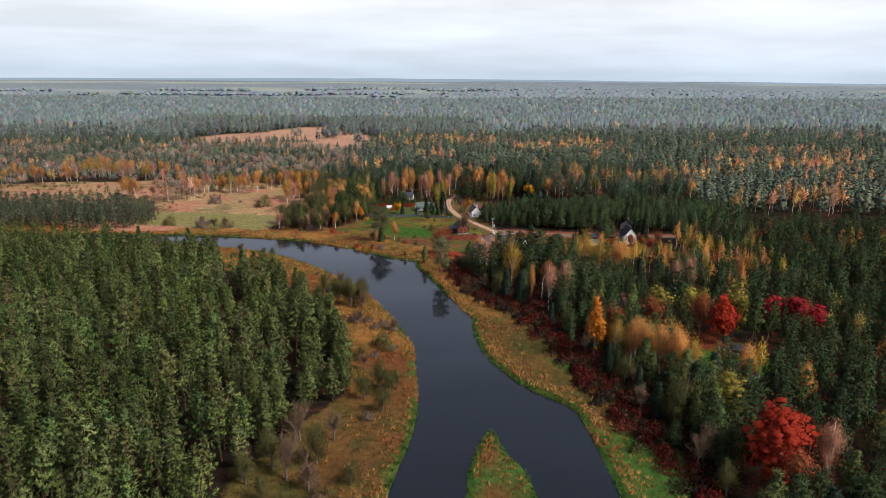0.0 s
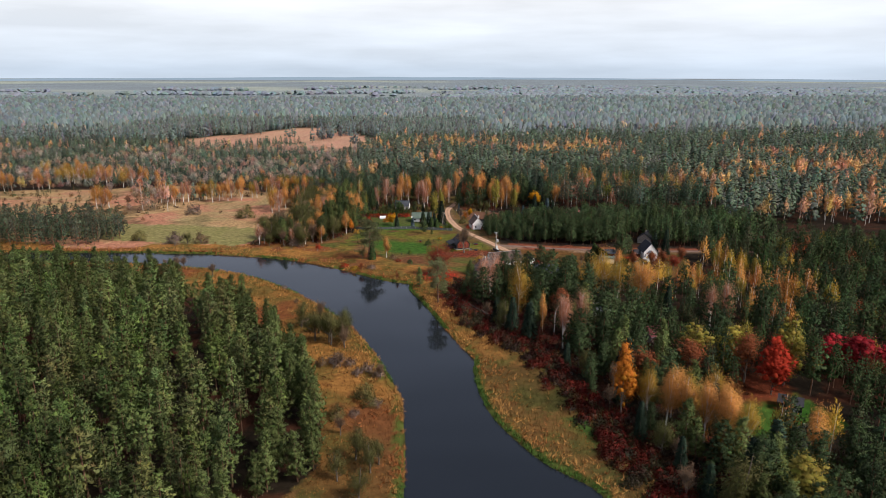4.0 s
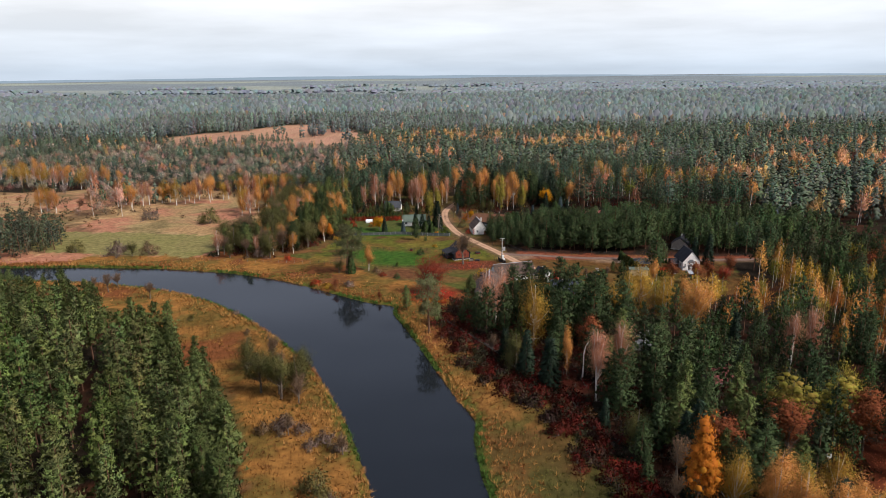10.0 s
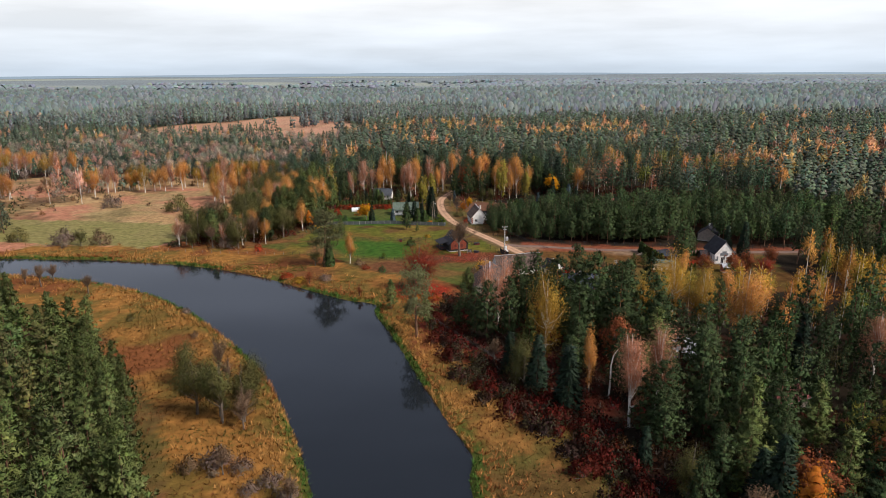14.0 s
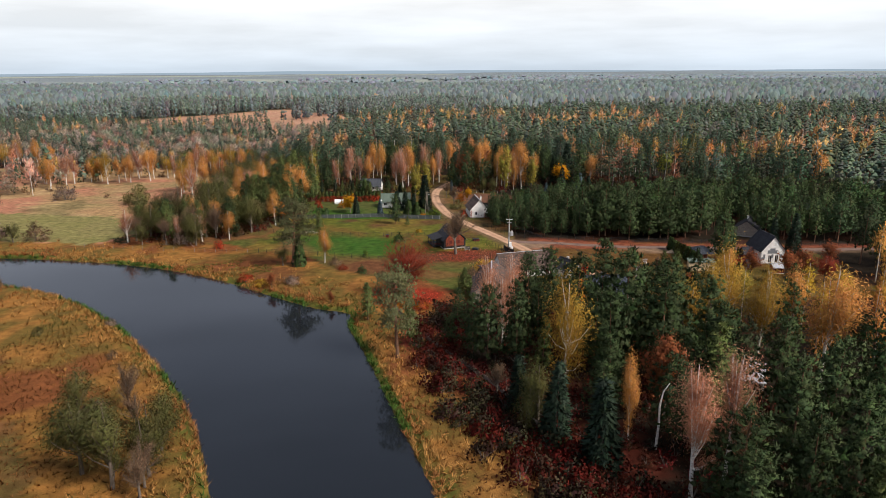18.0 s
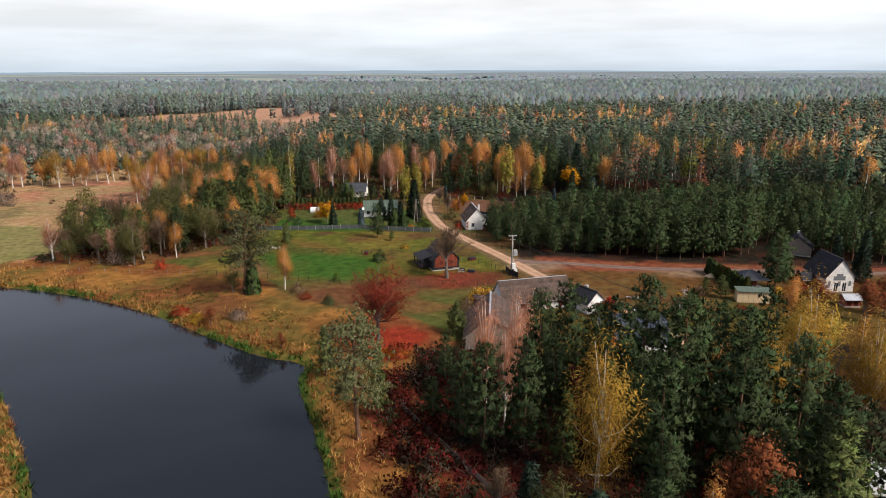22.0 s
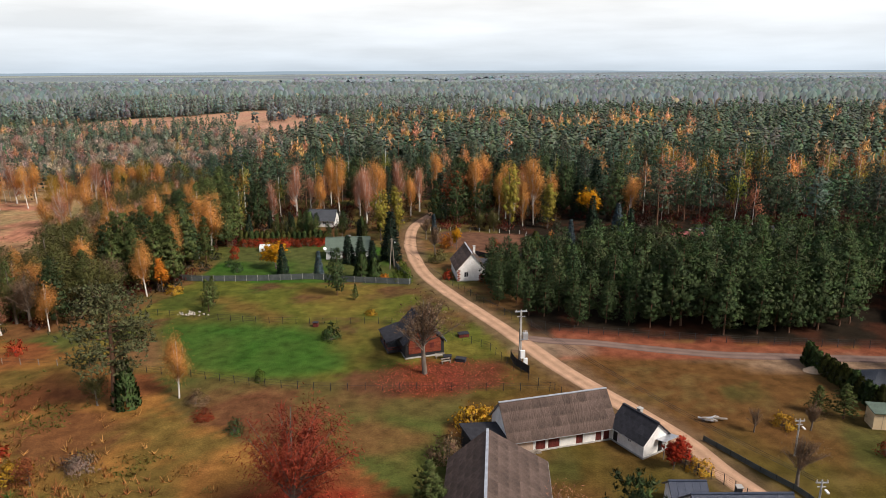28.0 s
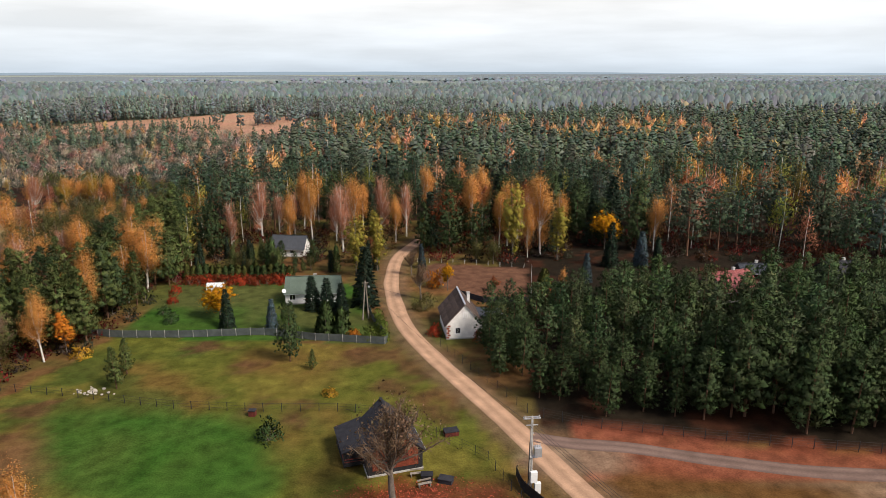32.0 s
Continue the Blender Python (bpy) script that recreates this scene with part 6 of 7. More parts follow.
hip_pavilion(77.2, 330.2, 0, 5.4, 2.5, 4.1, "open gazebo with a dark hipped roof")
wh = gable_house("house", 94.8, 331.2, 93, 8.0, 6.2, 3.7, 7.4, M_WHITE, M_TAR, "new white house with black roof and grey facade panels", left=((1.6, 2.6, .2, 2.3), (3.4, 4.4, .2, 2.3), (2.4, 3.6, 4.6, 5.8)), back=((1.5, 2.4, .9, 2.2), (5, 6, .9, 2.2)), cols=10, rows=5)
for px, pz, pw, ph in ((-4.02, 3.2, 2.6, 0.9), (-4.02, 3.9, 1.4, 0.5), (-4.02, 1.4, 0.9, 0.7)):
    part("facade_panel", boxes((px, 0.2 if pz > 3 else 2.6, pz, 0.05, pw, ph)), M_GREYPANEL, wh)
for py in (-2.2, 0.1, 2.3):
    part("facade_panel", boxes((-4.03, py, 2.0, 0.05, 0.5, 1.1)), M_GREYPANEL, wh)
gable_house("porch", 90.0, 331.5, 3, 2.6, 2.4, 2.3, 3.4, M_BLACKWOOD, M_TAR, "dark timber porch beside the white house", category="porch", cols=3, rows=2)
gable_house("brick_shed", 92.6, 319.0, 0, 3.2, 2.2, 1.9, 2.5, M_BRICK, M_GALV, "low red brick shed with pale sheet roof", category="shed", cols=3, rows=2, front=((.4, 1.3, .1, 1.6, "d"), (1.8, 2.7, .1, 1.6, "d")))
gable_house("well_house", 87.2, 323.6, 20, 1.8, 1.6, 1.0, 2.2, M_PLANK, M_TAR, "small wooden well with a pitched dark roof", category="well", cols=2, rows=2)
for k in range(5):
    plant("thuja", 79.2 + k * 0.95, 320.6 - 0.15 * k, 2.4, "thujas beside the cream shed", "small dark green thuja in a row")
for k in range(13):
    plant("thuja", 72.6 + 0.16 * k + random.gauss(0, .1), 341.0 - 1.3 * k, 3.6 + random.uniform(-.4, .4), "thuja hedge of the gazebo plot", "green thuja in a hedge", wide=1.25)
for k, bx, by, h, w in (("dark_pine", 82.3, 329, 14, 1.15), ("rust_tree", 84, 315, 7.5, 1.1), ("rust_tree", 90, 310, 8.5, 1.2), ("rust_tree", 96, 313, 8.5, 1.1), ("red_alder", 100, 311, 7, 1.2), ("orange_birch", 75.5, 309.5, 9, 1.2), ("pine", 68.5, 323.5, 5.2, 1.9), ("pine", 65.8, 325, 4.4, 1.6), ("gold_bush", 81.5, 325.6, 1.8, 1.3), ("red_bush", 84, 325.5, 1.7, 1.3), ("red_bush", 87.5, 328, 1.9, 1.3), ("bare_tree", 54.8, 308.3, 6.2, 1.25), ("bare_tree", 62.5, 320.5, 4.2, 1), ("bare_tree", 55, 320, 3.6, 1), ("gold_bush", 59.5, 321.5, 2, 1), ("green_bush", 70.5, 315, 1.3, 1.6), ("green_bush", 72, 313.5, 1.2, 1.6), ("red_bush", 68.6, 314.5, 1.8, 1), ("maple", 41.8, 311.6, 4.6, 1.05), ("gold_bush", 44.6, 311.2, 1.9, 1.1), ("bush", 43.6, 312.5, 1.6, 1.1), ("gold_bush", 18, 321.5, 3.2, 1), ("gold_bush", 20.5, 322.5, 2.6, 1), ("bush", 15, 313.5, 3.2, 1), ("pine", 13.2, 303.6, 6.5, 1.7), ("rust_tree", 107, 322, 8, 1), ("spruce", 104, 335, 12, 1), ("spruce", 100, 338, 10, 1), ("dark_pine", 88, 338, 9, 1)):
    plant(k, bx, by, h, "plants of the farmyard and gardens", wide=w)
for k in range(7):
    plant("thuja", 84.5 + 1.1 * k, 336.6 + 0.05 * k, 2.0, "thujas along the north fence", "small dark thuja by the fence")
heap = new("sand_heap")
bm = bmesh.new()
bmesh.ops.create_cone(bm, cap_ends=True, segments=14, radius1=1.5, radius2=0.25, depth=0.9, matrix=Matrix.Translation((0, 0, 0.4)))
part("heap", bm, M_SAND, heap)
heap.matrix_basis = Matrix.LocRotScale((72.4, 338.3, height(72.4, 338.3)), None, (1.3, 0.9, 1))
tagged(heap, "heap of pale sand beside the track", "sand heap")
for k in range(9):
    st = new("plank_pile")
    part("plank", boxes((0, 0, 0.1, random.uniform(1.4, 2.4), 0.3, 0.14)), M_OLDWOOD if k % 3 else M_GALV, st)
    st.matrix_basis = pose(50.6 + random.uniform(-1, 1.3), 323.2 + random.uniform(-.8, .8), height(50.6, 323.2) + 0.05 * k, 0, 0, random.uniform(-40, 40))
    tagged(st, "loose board in a pile of old timber", "board", "old boards in the garden")

# wooden house and its yard
dh = gable_house("house", 9.9, 347.4, 108, 7.6, 6.6, 2.8, 5.9, M_BLACKWOOD, M_TAR, "dark timber house with orange plank gable under black felt roof", cols=6, rows=4, left=((0.7, 1.5, 1.0, 2.0), (3.6, 4.4, 1.0, 2.0)), over=0.35)
for k in range(13):
    z = 0.95 + 0.3 * k
    w = 5.5 if z < 2.9 else 5.5 * max(0.08, (5.5 - z) / 2.6)
    part("plank", boxes((-3.84, 0, z, 0.05, w, 0.27)), M_PLANK, dh)
part("window", boxes((-3.88, -1.2, 2.0, 0.05, 0.8, 0.9), (-3.88, 1.2, 2.0, 0.05, 0.8, 0.9)), M_REDWOOD, dh)
ver = new("veranda")
part("roof", boxes((0, 0, 2.75, 3.6, 6.4, 0.1, Matrix.Rotation(radians(-16), 4, "Y"))), M_TAR, ver)
part("deck", boxes((0, 0, 0.35, 3.0, 5.8, 0.2)), M_BLACKWOOD, ver)
for py in (-2.7, 0, 2.7):
    part("post", boxes((-1.4, py, 1.3, 0.15, 0.15, 2.4)), M_BLACKWOOD, ver)
part("railing", boxes((-1.4, 0, 1.15, 0.07, 5.6, 0.09), (0, -2.8, 1.15, 2.8, 0.07, 0.09), (-1.4, 0, .8, 0.05, 5.6, 0.07), (0, -2.8, .8, 2.8, 0.05, 0.07)), M_REDWOOD, ver)
ver.matrix_basis = pose(5.4, 347.6, height(5.4, 347.6), 0, 0, 18)
tagged(ver, "open black timber veranda with felt roof", "veranda")
plant("bare_tree", 11.4, 337.2, 13.0, "", "big leafless tree beside the timber house", variant=0, wide=1.2)


def bench(x, y, turn, material, label):
    root = new("bench")
    part("seat", boxes((0, -.12, .45, 1.6, .16, .05), (0, .1, .45, 1.6, .16, .05)), material, root)
    for sx in (-.65, .65):
        part("leg", boxes((sx, 0, .22, .08, .42, .44)), material, root)
    part("backrest", boxes((0, .3, .72, 1.6, .05, .2)), material, root)
    root.matrix_basis = pose(x, y, height(x, y), 0, 0, turn)
    return tagged(root, label, "bench")


bench(14.6, 341.2, 20, M_OLDWOOD, "weathered wooden bench on the grass")
bench(13.6, 343.2, 10, M_OLDWOOD, "weathered wooden bench near the timber house")
bench(4.8, 276.8, 30, M_GALV, "pale grey bench beside the river fence")
for nm, bx, by, sx, sy, sz, m, lb in (("crate", 14.8, 342.6, 1.3, .9, .7, M_BLACKWOOD, "black covered crate in the yard"), ("tarpaulin_heap", 17, 342.1, 1.6, 1.0, .5, M_TAR, "heap under a dark tarpaulin on grass"), ("beehive", -9.6, 357, .9, .7, .8, M_REDWOOD, "small red box with dark lid by the fence"), ("compost_box", 17.6, 352.6, 1.8, 1.2, .6, M_REDWOOD, "low brown compost box by the fence")):
    ob = new(nm)
    part("body", boxes((0, 0, sz / 2, sx, sy, sz)), m, ob)
    part("lid", boxes((0, 0, sz + .04, sx + .12, sy + .12, .08)), M_TAR, ob)
    ob.matrix_basis = pose(bx, by, height(bx, by), 0, 0, random.uniform(-20, 20))
    tagged(ob, lb, nm.replace("_", " "))

# village houses
gh = gable_house("house", -10.6, 405.4, 5, 10.8, 6.0, 2.6, 5.0, M_WHITE, M_GREENROOF, "white bungalow with a green metal roof", front=((.8, 2, .9, 2.1), (4, 5, .1, 2.1, "d"), (7.5, 9, .9, 2.1)), cols=10, rows=3, chimney=(0.3, 0.5, 0.6), chimney_mat=M_BRICK)
dish = part("satellite_dish", rods(((-5.6, -3.1, 2.9), (-5.55, -3.2, 2.95), 0.45, 0.42, 14), ((-5.4, -2.9, 2.5), (-5.58, -3.08, 2.9), 0.03, 0.03, 6)), M_BOXWHITE, gh)
gable_house("house", -23.6, 440.6, -5, 8.6, 5.4, 2.4, 5.0, M_WHITE, M_GREYROOF, "white house with steep dark grey roof among trees", front=((1, 2, .9, 1.9), (5, 6, .9, 1.9)), right=((1.8, 2.8, .9, 2.0),), cols=8, rows=4)
w2 = gable_house("house", 19.4, 389.4, 98, 9.6, 6.4, 3.0, 6.5, M_WHITE, M_ETERNIT, "white cottage with dark roof and brick quoins", left=((2.6, 3.4, 3.9, 5.0), (1.2, 2.2, 1.0, 2.2)), back=((2, 3, 1, 2.2), (6, 7, 1, 2.2)), cols=9, rows=4, ridge=M_GALV, chimney=(1.5, -1.6, 1.7))
for k in range(6):
    part("brick_quoin", boxes((-4.83, 3.0 - (k % 2) * 0.2, 0.4 + 0.42 * k, 0.06, 0.5, 0.3)), M_BRICK, w2)
ex = new("extension")
part("wall", boxes((0, 0, 1.3, 4.6, 4.6, 2.6)), M_GREYPANEL, ex)
part("roof", boxes((0, 0, 2.75, 5.0, 5.0, 0.14, Matrix.Rotation(radians(7), 4, "Y"))), M_GREYROOF, ex)
ex.matrix_basis = pose(24.8, 390.6, height(24.8, 390.6), 0, 0, 8)
tagged(ex, "grey flat-roofed extension beside the cottage", "extension")
for hx, hy, tn, ln, dp, hw, hr, wl, rf, lb in ((102.4, 359.6, 60, 8, 6.5, 2.6, 5.0, M_OLDWOOD, M_TAR, "timber house with dark roof among the pines"), (133, 381, 5, 14, 8, 2.8, 5.5, M_OLDWOOD, M_GREYROOF, "long low house with grey roof in the wood"), (158, 396, 60, 9, 8, 3, 7.5, M_BLACKWOOD, M_NAVY, "dark steep-roofed house in the wood"), (76, 409, 20, 9, 8, 2.6, 5.4, M_OLDWOOD, M_REDROOF, "house with dull red roof behind the pines"), (104, 418, 10, 9, 7, 2.6, 5.0, M_BLACKWOOD, M_TAR, "black log house with dark roof in the wood"), (68.6, 235, 25, 7, 5.5, 2.4, 4.4, M_OLDWOOD, M_REDROOF, "summer house with faded red sheet roof"), (57.4, 257, -20, 6, 5, 2.4, 4.2, M_WHITE, M_GALV, "summer house with pale grey roof"), (82, 170, 40, 9, 7, 2.7, 5.6, M_WHITE, M_TAR, "house with dark roof under the trees"), (85.5, 420, 0, 6, 5, 2.4, 3.8, M_BLACKWOOD, M_GREYROOF, "low dark garden house with pale roof edge")):
    gable_house("house", hx, hy, tn, ln, dp, hw, hr, wl, rf, lb, front=((1, 2, .9, 2.0), (3, 4, .1, 2.0, "d")), right=((1.5, 2.5, .9, 2.0),), cols=7, rows=4, chimney=(1, 0.3, 0.7))
ls = new("garden_shed")
part("wall", boxes((0, .6, 1.15, 5.4, 3.2, 2.3), (-2.6, -1.5, 1.15, .15, 1.2, 2.3), (2.6, -1.5, 1.15, .15, 1.2, 2.3)), M_BLACKWOOD, ls)
part("roof", boxes((0, 0, 2.4, 6.0, 4.8, 0.12, Matrix.Rotation(radians(4), 4, "X"))), M_TAR, ls)
part("stored_boat", boxes((.9, -1.3, .55, 1.8, .9, .7)), M_BOXWHITE, ls, "white covered boat under the roof")
ls.matrix_basis = pose(89.2, 189.2, height(89.2, 189.2), 0, 0, -28)
tagged(ls, "dark flat-roofed shed on a lawn with a white boat inside", "shed")
for bx, by in ((76, 200), (78.5, 199.4)):
    bench(bx, by, 5, M_REDWOOD, "red garden bench on the lawn")
lampb = new("satellite_dish")
part("mast", rods(((0, 0, 0), (0, 0, 3.4), 0.05)), M_GALV, lampb)
part("dish", rods(((0, -.1, 3.5), (0, -.2, 3.55), .5, .45, 16)), M_BOXWHITE, lampb)
lampb.matrix_basis = pose(74.8, 199, height(74.8, 199))
tagged(lampb, "white satellite dish on a thin mast", "dish")
gr = new("greenhouse")
bm = bmesh.new()
bmesh.ops.create_cone(bm, cap_ends=True, segments=20, radius1=1.2, radius2=1.2, depth=3.4, matrix=Matrix.Translation((0, 0, 0.5)) @ Matrix.Rotation(radians(90), 4, "Y"))
part("cover", bm, M_BOXWHITE, gr, "milky film cover")
for k in range(5):
    part("hoop", boxes((-1.7 + .85 * k, 0, 1.72, .05, 1.0, .04)), M_GALV, gr)
gr.matrix_basis = pose(-33, 411, height(-33, 411), 0, 0, 5)
tagged(gr, "small white tunnel greenhouse in the garden", "greenhouse")
GARDEN_PLANTS = (("oak", -26.5, 394, 9, 1.25, 1), ("spruce", -23.5, 389.5, 7.4, 1.1, None), ("blue_spruce", -14.9, 388, 6.1, .9, None), ("dark_pine", -8.5, 374.6, 10.5, .85, None), ("thuja", -4.8, 386, 6.2, 1.2, None), ("thuja", -1.7, 385.5, 5.2, 1.3, None), ("spruce", -9.5, 399, 7, 1.4, None), ("spruce", -6.5, 397.5, 7, 1.4, None), ("spruce", -3.5, 396, 6.5, 1.3, None), ("spruce", 0.5, 401, 12.5, 1.15, None), ("larch", -4, 421, 15.5, .8, None), ("larch", 0.5, 425.5, 15, .7, None), ("larch", 10.5, 446, 10, .55, None), ("oak", 16.9, 411, 8, .7, 1), ("gold_bush", 14, 413, 4, .6, None), ("blue_spruce", 10.8, 428, 6, .8, None), ("bare_tree", 8.5, 422, 6.5, .9, None), ("bare_tree", 11.5, 405, 8, .9, None), ("bush", 12.5, 399.5, 3, 1, None), ("alder", 28.2, 432, 7.5, 1, None), ("alder", 24, 434, 6.5, 1, None), ("larch", 33, 436, 21, .7, None), ("orange_birch", 40.5, 441, 20, 1.1, None), ("orange_birch", 37, 438, 14, .8, None), ("larch", 44, 436, 14, .9, None), ("blue_spruce", 47.9, 417.5, 6.8, .9, None), ("spruce", 56, 430, 11, 1, None), ("blue_spruce", 63.6, 431, 8.5, 1, None), ("spruce", 66.6, 427.5, 8, 1, None), ("oak", 58.5, 446, 13.5, 1, 1), ("dark_pine", 24.5, 442, 13.5, 1, None), ("orange_birch", 41, 408, 6, 1, None), ("red_bush", 37, 406, 2.5, 1.2, None), ("rust_tree", 27, 411, 3.5, 1.2, None), ("thuja", 37.5, 411, 5, 1.4, None), ("red_bush", 14.8, 386, 2.0, .9, None), ("red_bush", 22.5, 383.4, 2.0, .9, None), ("dark_pine", 24, 379.5, 7, 1.2, None), ("dark_pine", 26.5, 376, 7.5, 1.2, None),
                 ("green_bush", 3.4, 383.4, 2.6, .8, 1), ("green_bush", 5.8, 383.2, 2.0, .9, 1), ("green_bush", 5, 387.5, 2, .9, 1), ("green_bush", 4.4, 390.5, 2, .9, 1), ("green_bush", 3.6, 394, 1.8, 1, 1), ("gold_bush", .5, 384.5, 1.7, 1, None), ("gold_bush", -30.5, 403, 2.4, 1, None), ("green_bush", -35, 392, 2.2, 1, None), ("green_bush", -38, 396, 1.8, 1, None), ("red_bush", -39, 403, 1.6, 1, None), ("red_bush", -41, 409, 1.8, 1, None), ("oak", -46.5, 377.6, 7.5, 1, 0), ("gold_bush", -43.5, 376, 2.2, 1, None), ("dark_pine", -49, 395, 15.5, 1.1, None), ("dark_pine", -53, 399, 13, 1.1, None), ("oak", -47.5, 417, 7.5, .8, 1), ("bare_birch", -62.8, 395, 16.5, 1, None), ("orange_birch", -68, 400, 16, 1, None), ("bare_birch", -55, 388, 12, .8, None), ("alder", -58, 376, 9, 1, None), ("alder", -55, 371, 8, 1, None),
                 ("pine", -32.2, 365, 7, 1.1, None), ("pine", -33, 370, 6.2, 1.1, None), ("pine", -4.3, 371.5, 3.6, 1.2, None), ("green_bush", -5.6, 350.6, 2.8, .85, 0), ("gold_bush", 0, 363, 1.2, 1.3, None), ("old_pine", -31.8, 325.9, 19, 1, 0), ("thuja", -30.4, 326.5, 7, 1.1, None), ("alder", -35, 327, 6, 1, None), ("orange_birch", -24, 329.2, 9.6, 1.25, None), ("green_bush", -13.8, 334.6, 1.7, .8, 1), ("green_bush", -13, 319.5, 1.9, .9, 0), ("bush", -21, 327.5, 1.8, 1.3, None), ("red_bush", -18.5, 323.5, 1.2, 1.9, None), ("red_alder", -0.6, 300.9, 14.5, 1.15, None), ("pine", -7.5, 286.5, 8.5, 1.3, None), ("rust_tree", -17, 297, 3.2, 1, None), ("rust_tree", -33, 308, 4, 1.2, None), ("bush", -29, 311, 2.2, 1.2, None), ("gold_bush", -36, 309.5, 2, 1.4, None), ("red_bush", -41, 313, 2, 1.4, None))
for k, bx, by, h, w, var in GARDEN_PLANTS:
    plant(k, bx, by, h, "plants of the village gardens", variant=var, wide=w)
for k in range(6):
    plant("gold_bush", -1.8 + 1.1 * k, 294.3 + random.uniform(-.4, .4), 1.5, "yellow shrubs under the red tree", "low golden shrub in a row", variant=1)
for k in range(17):
    plant("thuja", -42 + 1.45 * k, 419 + random.uniform(-.3, .3), 3.4 + random.uniform(-.3, .4), "tall hedge behind the garden", "rusty green thuja in a hedge", wide=1.5)
for k in range(12):
    plant("red_bush", -40 + 1.9 * k, 415.2 + random.uniform(-.4, .4), 2.2, "red hedge of the garden", wide=1.1)

for k in range(46):
    bx, by = random.uniform(-44, 3), random.uniform(421, 437)
    if math.hypot(bx + 23.6, by - 440) > 7 and math.hypot(bx - 2, by - 423) > 4:
        plant(random.choice(("pine", "spruce", "thuja", "dark_pine", "alder")), bx, by, random.uniform(3, 7), "young trees behind the hedge")

# ---------------------------------------------------------------- poles and lines
pole = new("transformer_pole")
part("shaft", rods(((-.16, 0, 0), (-.05, 0, 9.4), .13, .08), ((.16, 0, 0), (.05, 0, 9.4), .13, .08)), M_CONCRETE, pole)
for z in (1.5, 3.5, 5.5, 7.5):
    part("brace", boxes((0, 0, z, .42, .14, .12)), M_CONCRETE, pole)
part("crossarm", boxes((0, 0, 9.3, 1.9, .1, .1), (0, .35, 9.3, 1.9, .08, .08), (-.9, .17, 9.3, .08, .4, .08), (.9, .17, 9.3, .08, .4, .08)), M_GALV, pole)
for sx in (-.8, 0, .8):
    part("insulator", rods(((sx, 0, 9.35), (sx, 0, 9.65), .07, .05)), M_CERAMIC, pole)
part("crossarm", boxes((0, 0, 8.5, 1.3, .09, .09)), M_GALV, pole)
tank = part("transformer", boxes((.75, 0, 5.2, .8, .7, 1.1), (.3, 0, 4.6, .9, .5, .1)), M_GALV, pole, "grey transformer tank")
for sx in (.5, .75, 1.0):
    part("bushing", rods(((sx, 0, 5.75), (sx, 0, 6.15), .07, .05)), M_CERAMIC, tank)
part("cabinet", boxes((.35, -.25, 2.2, .75, .45, 1.3)), M_BOXWHITE, pole, "white meter cabinet")
part("cabinet", boxes((.8, -.35, .85, .7, .45, 1.3)), M_BOXWHITE, pole, "white meter cabinet")
part("cable_pipe", rods(((-.25, -.1, 0), (-.2, -.1, 6.5), .05)), M_IRON, pole)
pole.matrix_basis = pose(26.4, 340.2, height(26.4, 340.2), 0, 0, 8)
tagged(pole, "concrete transformer pole with white cabinets beside the road", "power pole")


def lamp_pole(x, y, h, label):
    root = new("street_pole")
    part("shaft", rods(((0, 0, 0), (0, 0, h), .14, .09)), M_CONCRETE, root)
    part("crossarm", boxes((0, 0, h - .25, 1.2, .1, .1), (0, 0, h - .7, .8, .08, .08)), M_GALV, root)
    for sx in (-.5, 0, .5):
        part("insulator", rods(((sx, 0, h - .2), (sx, 0, h + .05), .06, .05)), M_CERAMIC, root)
    part("lamp_head", boxes((.3, -.5, h - .9, .22, .6, .14)), M_BOXWHITE, root)
    root.matrix_basis = pose(x, y, height(x, y))
    return tagged(root, label, "pole")


lamp_pole(50.6, 297.4, 8.2, "grey concrete street pole by the dirt road")
lamp_pole(57.5, 314.5, 5.0, "concrete pole with a white lamp in the garden")
ap = new("utility_pole")
part("leg", rods(((-.7, 0, 0), (-.05, 0, 7.6), .14, .1)), M_OLDWOOD, ap)
part("leg", rods(((.5, .5, 0), (.05, 0, 7.4), .14, .1)), M_OLDWOOD, ap)
part("crossarm", boxes((0, 0, 7.3, 1.2, .1, .1)), M_OLDWOOD, ap)
part("lamp", boxes((.6, -.3, 6.6, .3, .7, .16)), M_GALV, ap)
ap.matrix_basis = pose(1.6, 393.6, height(1.6, 393.6), 0, 0, 15)
tagged(ap, "wooden A-frame utility pole in the garden corner", "utility pole")


def cable(a, b, sag):
    c = bpy.data.curves.new("cable", "CURVE")
    c.dimensions, c.bevel_depth, c.bevel_resolution = "3D", 0.018, 1
    s = c.splines.new("POLY")
    s.points.add(14)
    for i in range(15):
        f = i / 14
        p = Vector(a).lerp(Vector(b), f)
        s.points[i].co = (p.x, p.y, p.z - sag * 4 * f * (1 - f), 1)
    c.materials.append(M_IRON)
    return tagged(new("power_cable", c), "thin black overhead power cable between poles", "cable", "overhead cables")


for dz, dx in ((7.9, -.4), (7.9, 0), (7.9, .4)):
    cable((26.4 + dx, 340.2, 8.4), (50.6 + dx, 297.4, dz), 0.9)
cable((26.4, 340.2, 8.4), (1.6, 393.6, 7.3), 1.2)
cable((1.6, 393.6, 7.2), (19.5, 386, 5.8), 0.6)


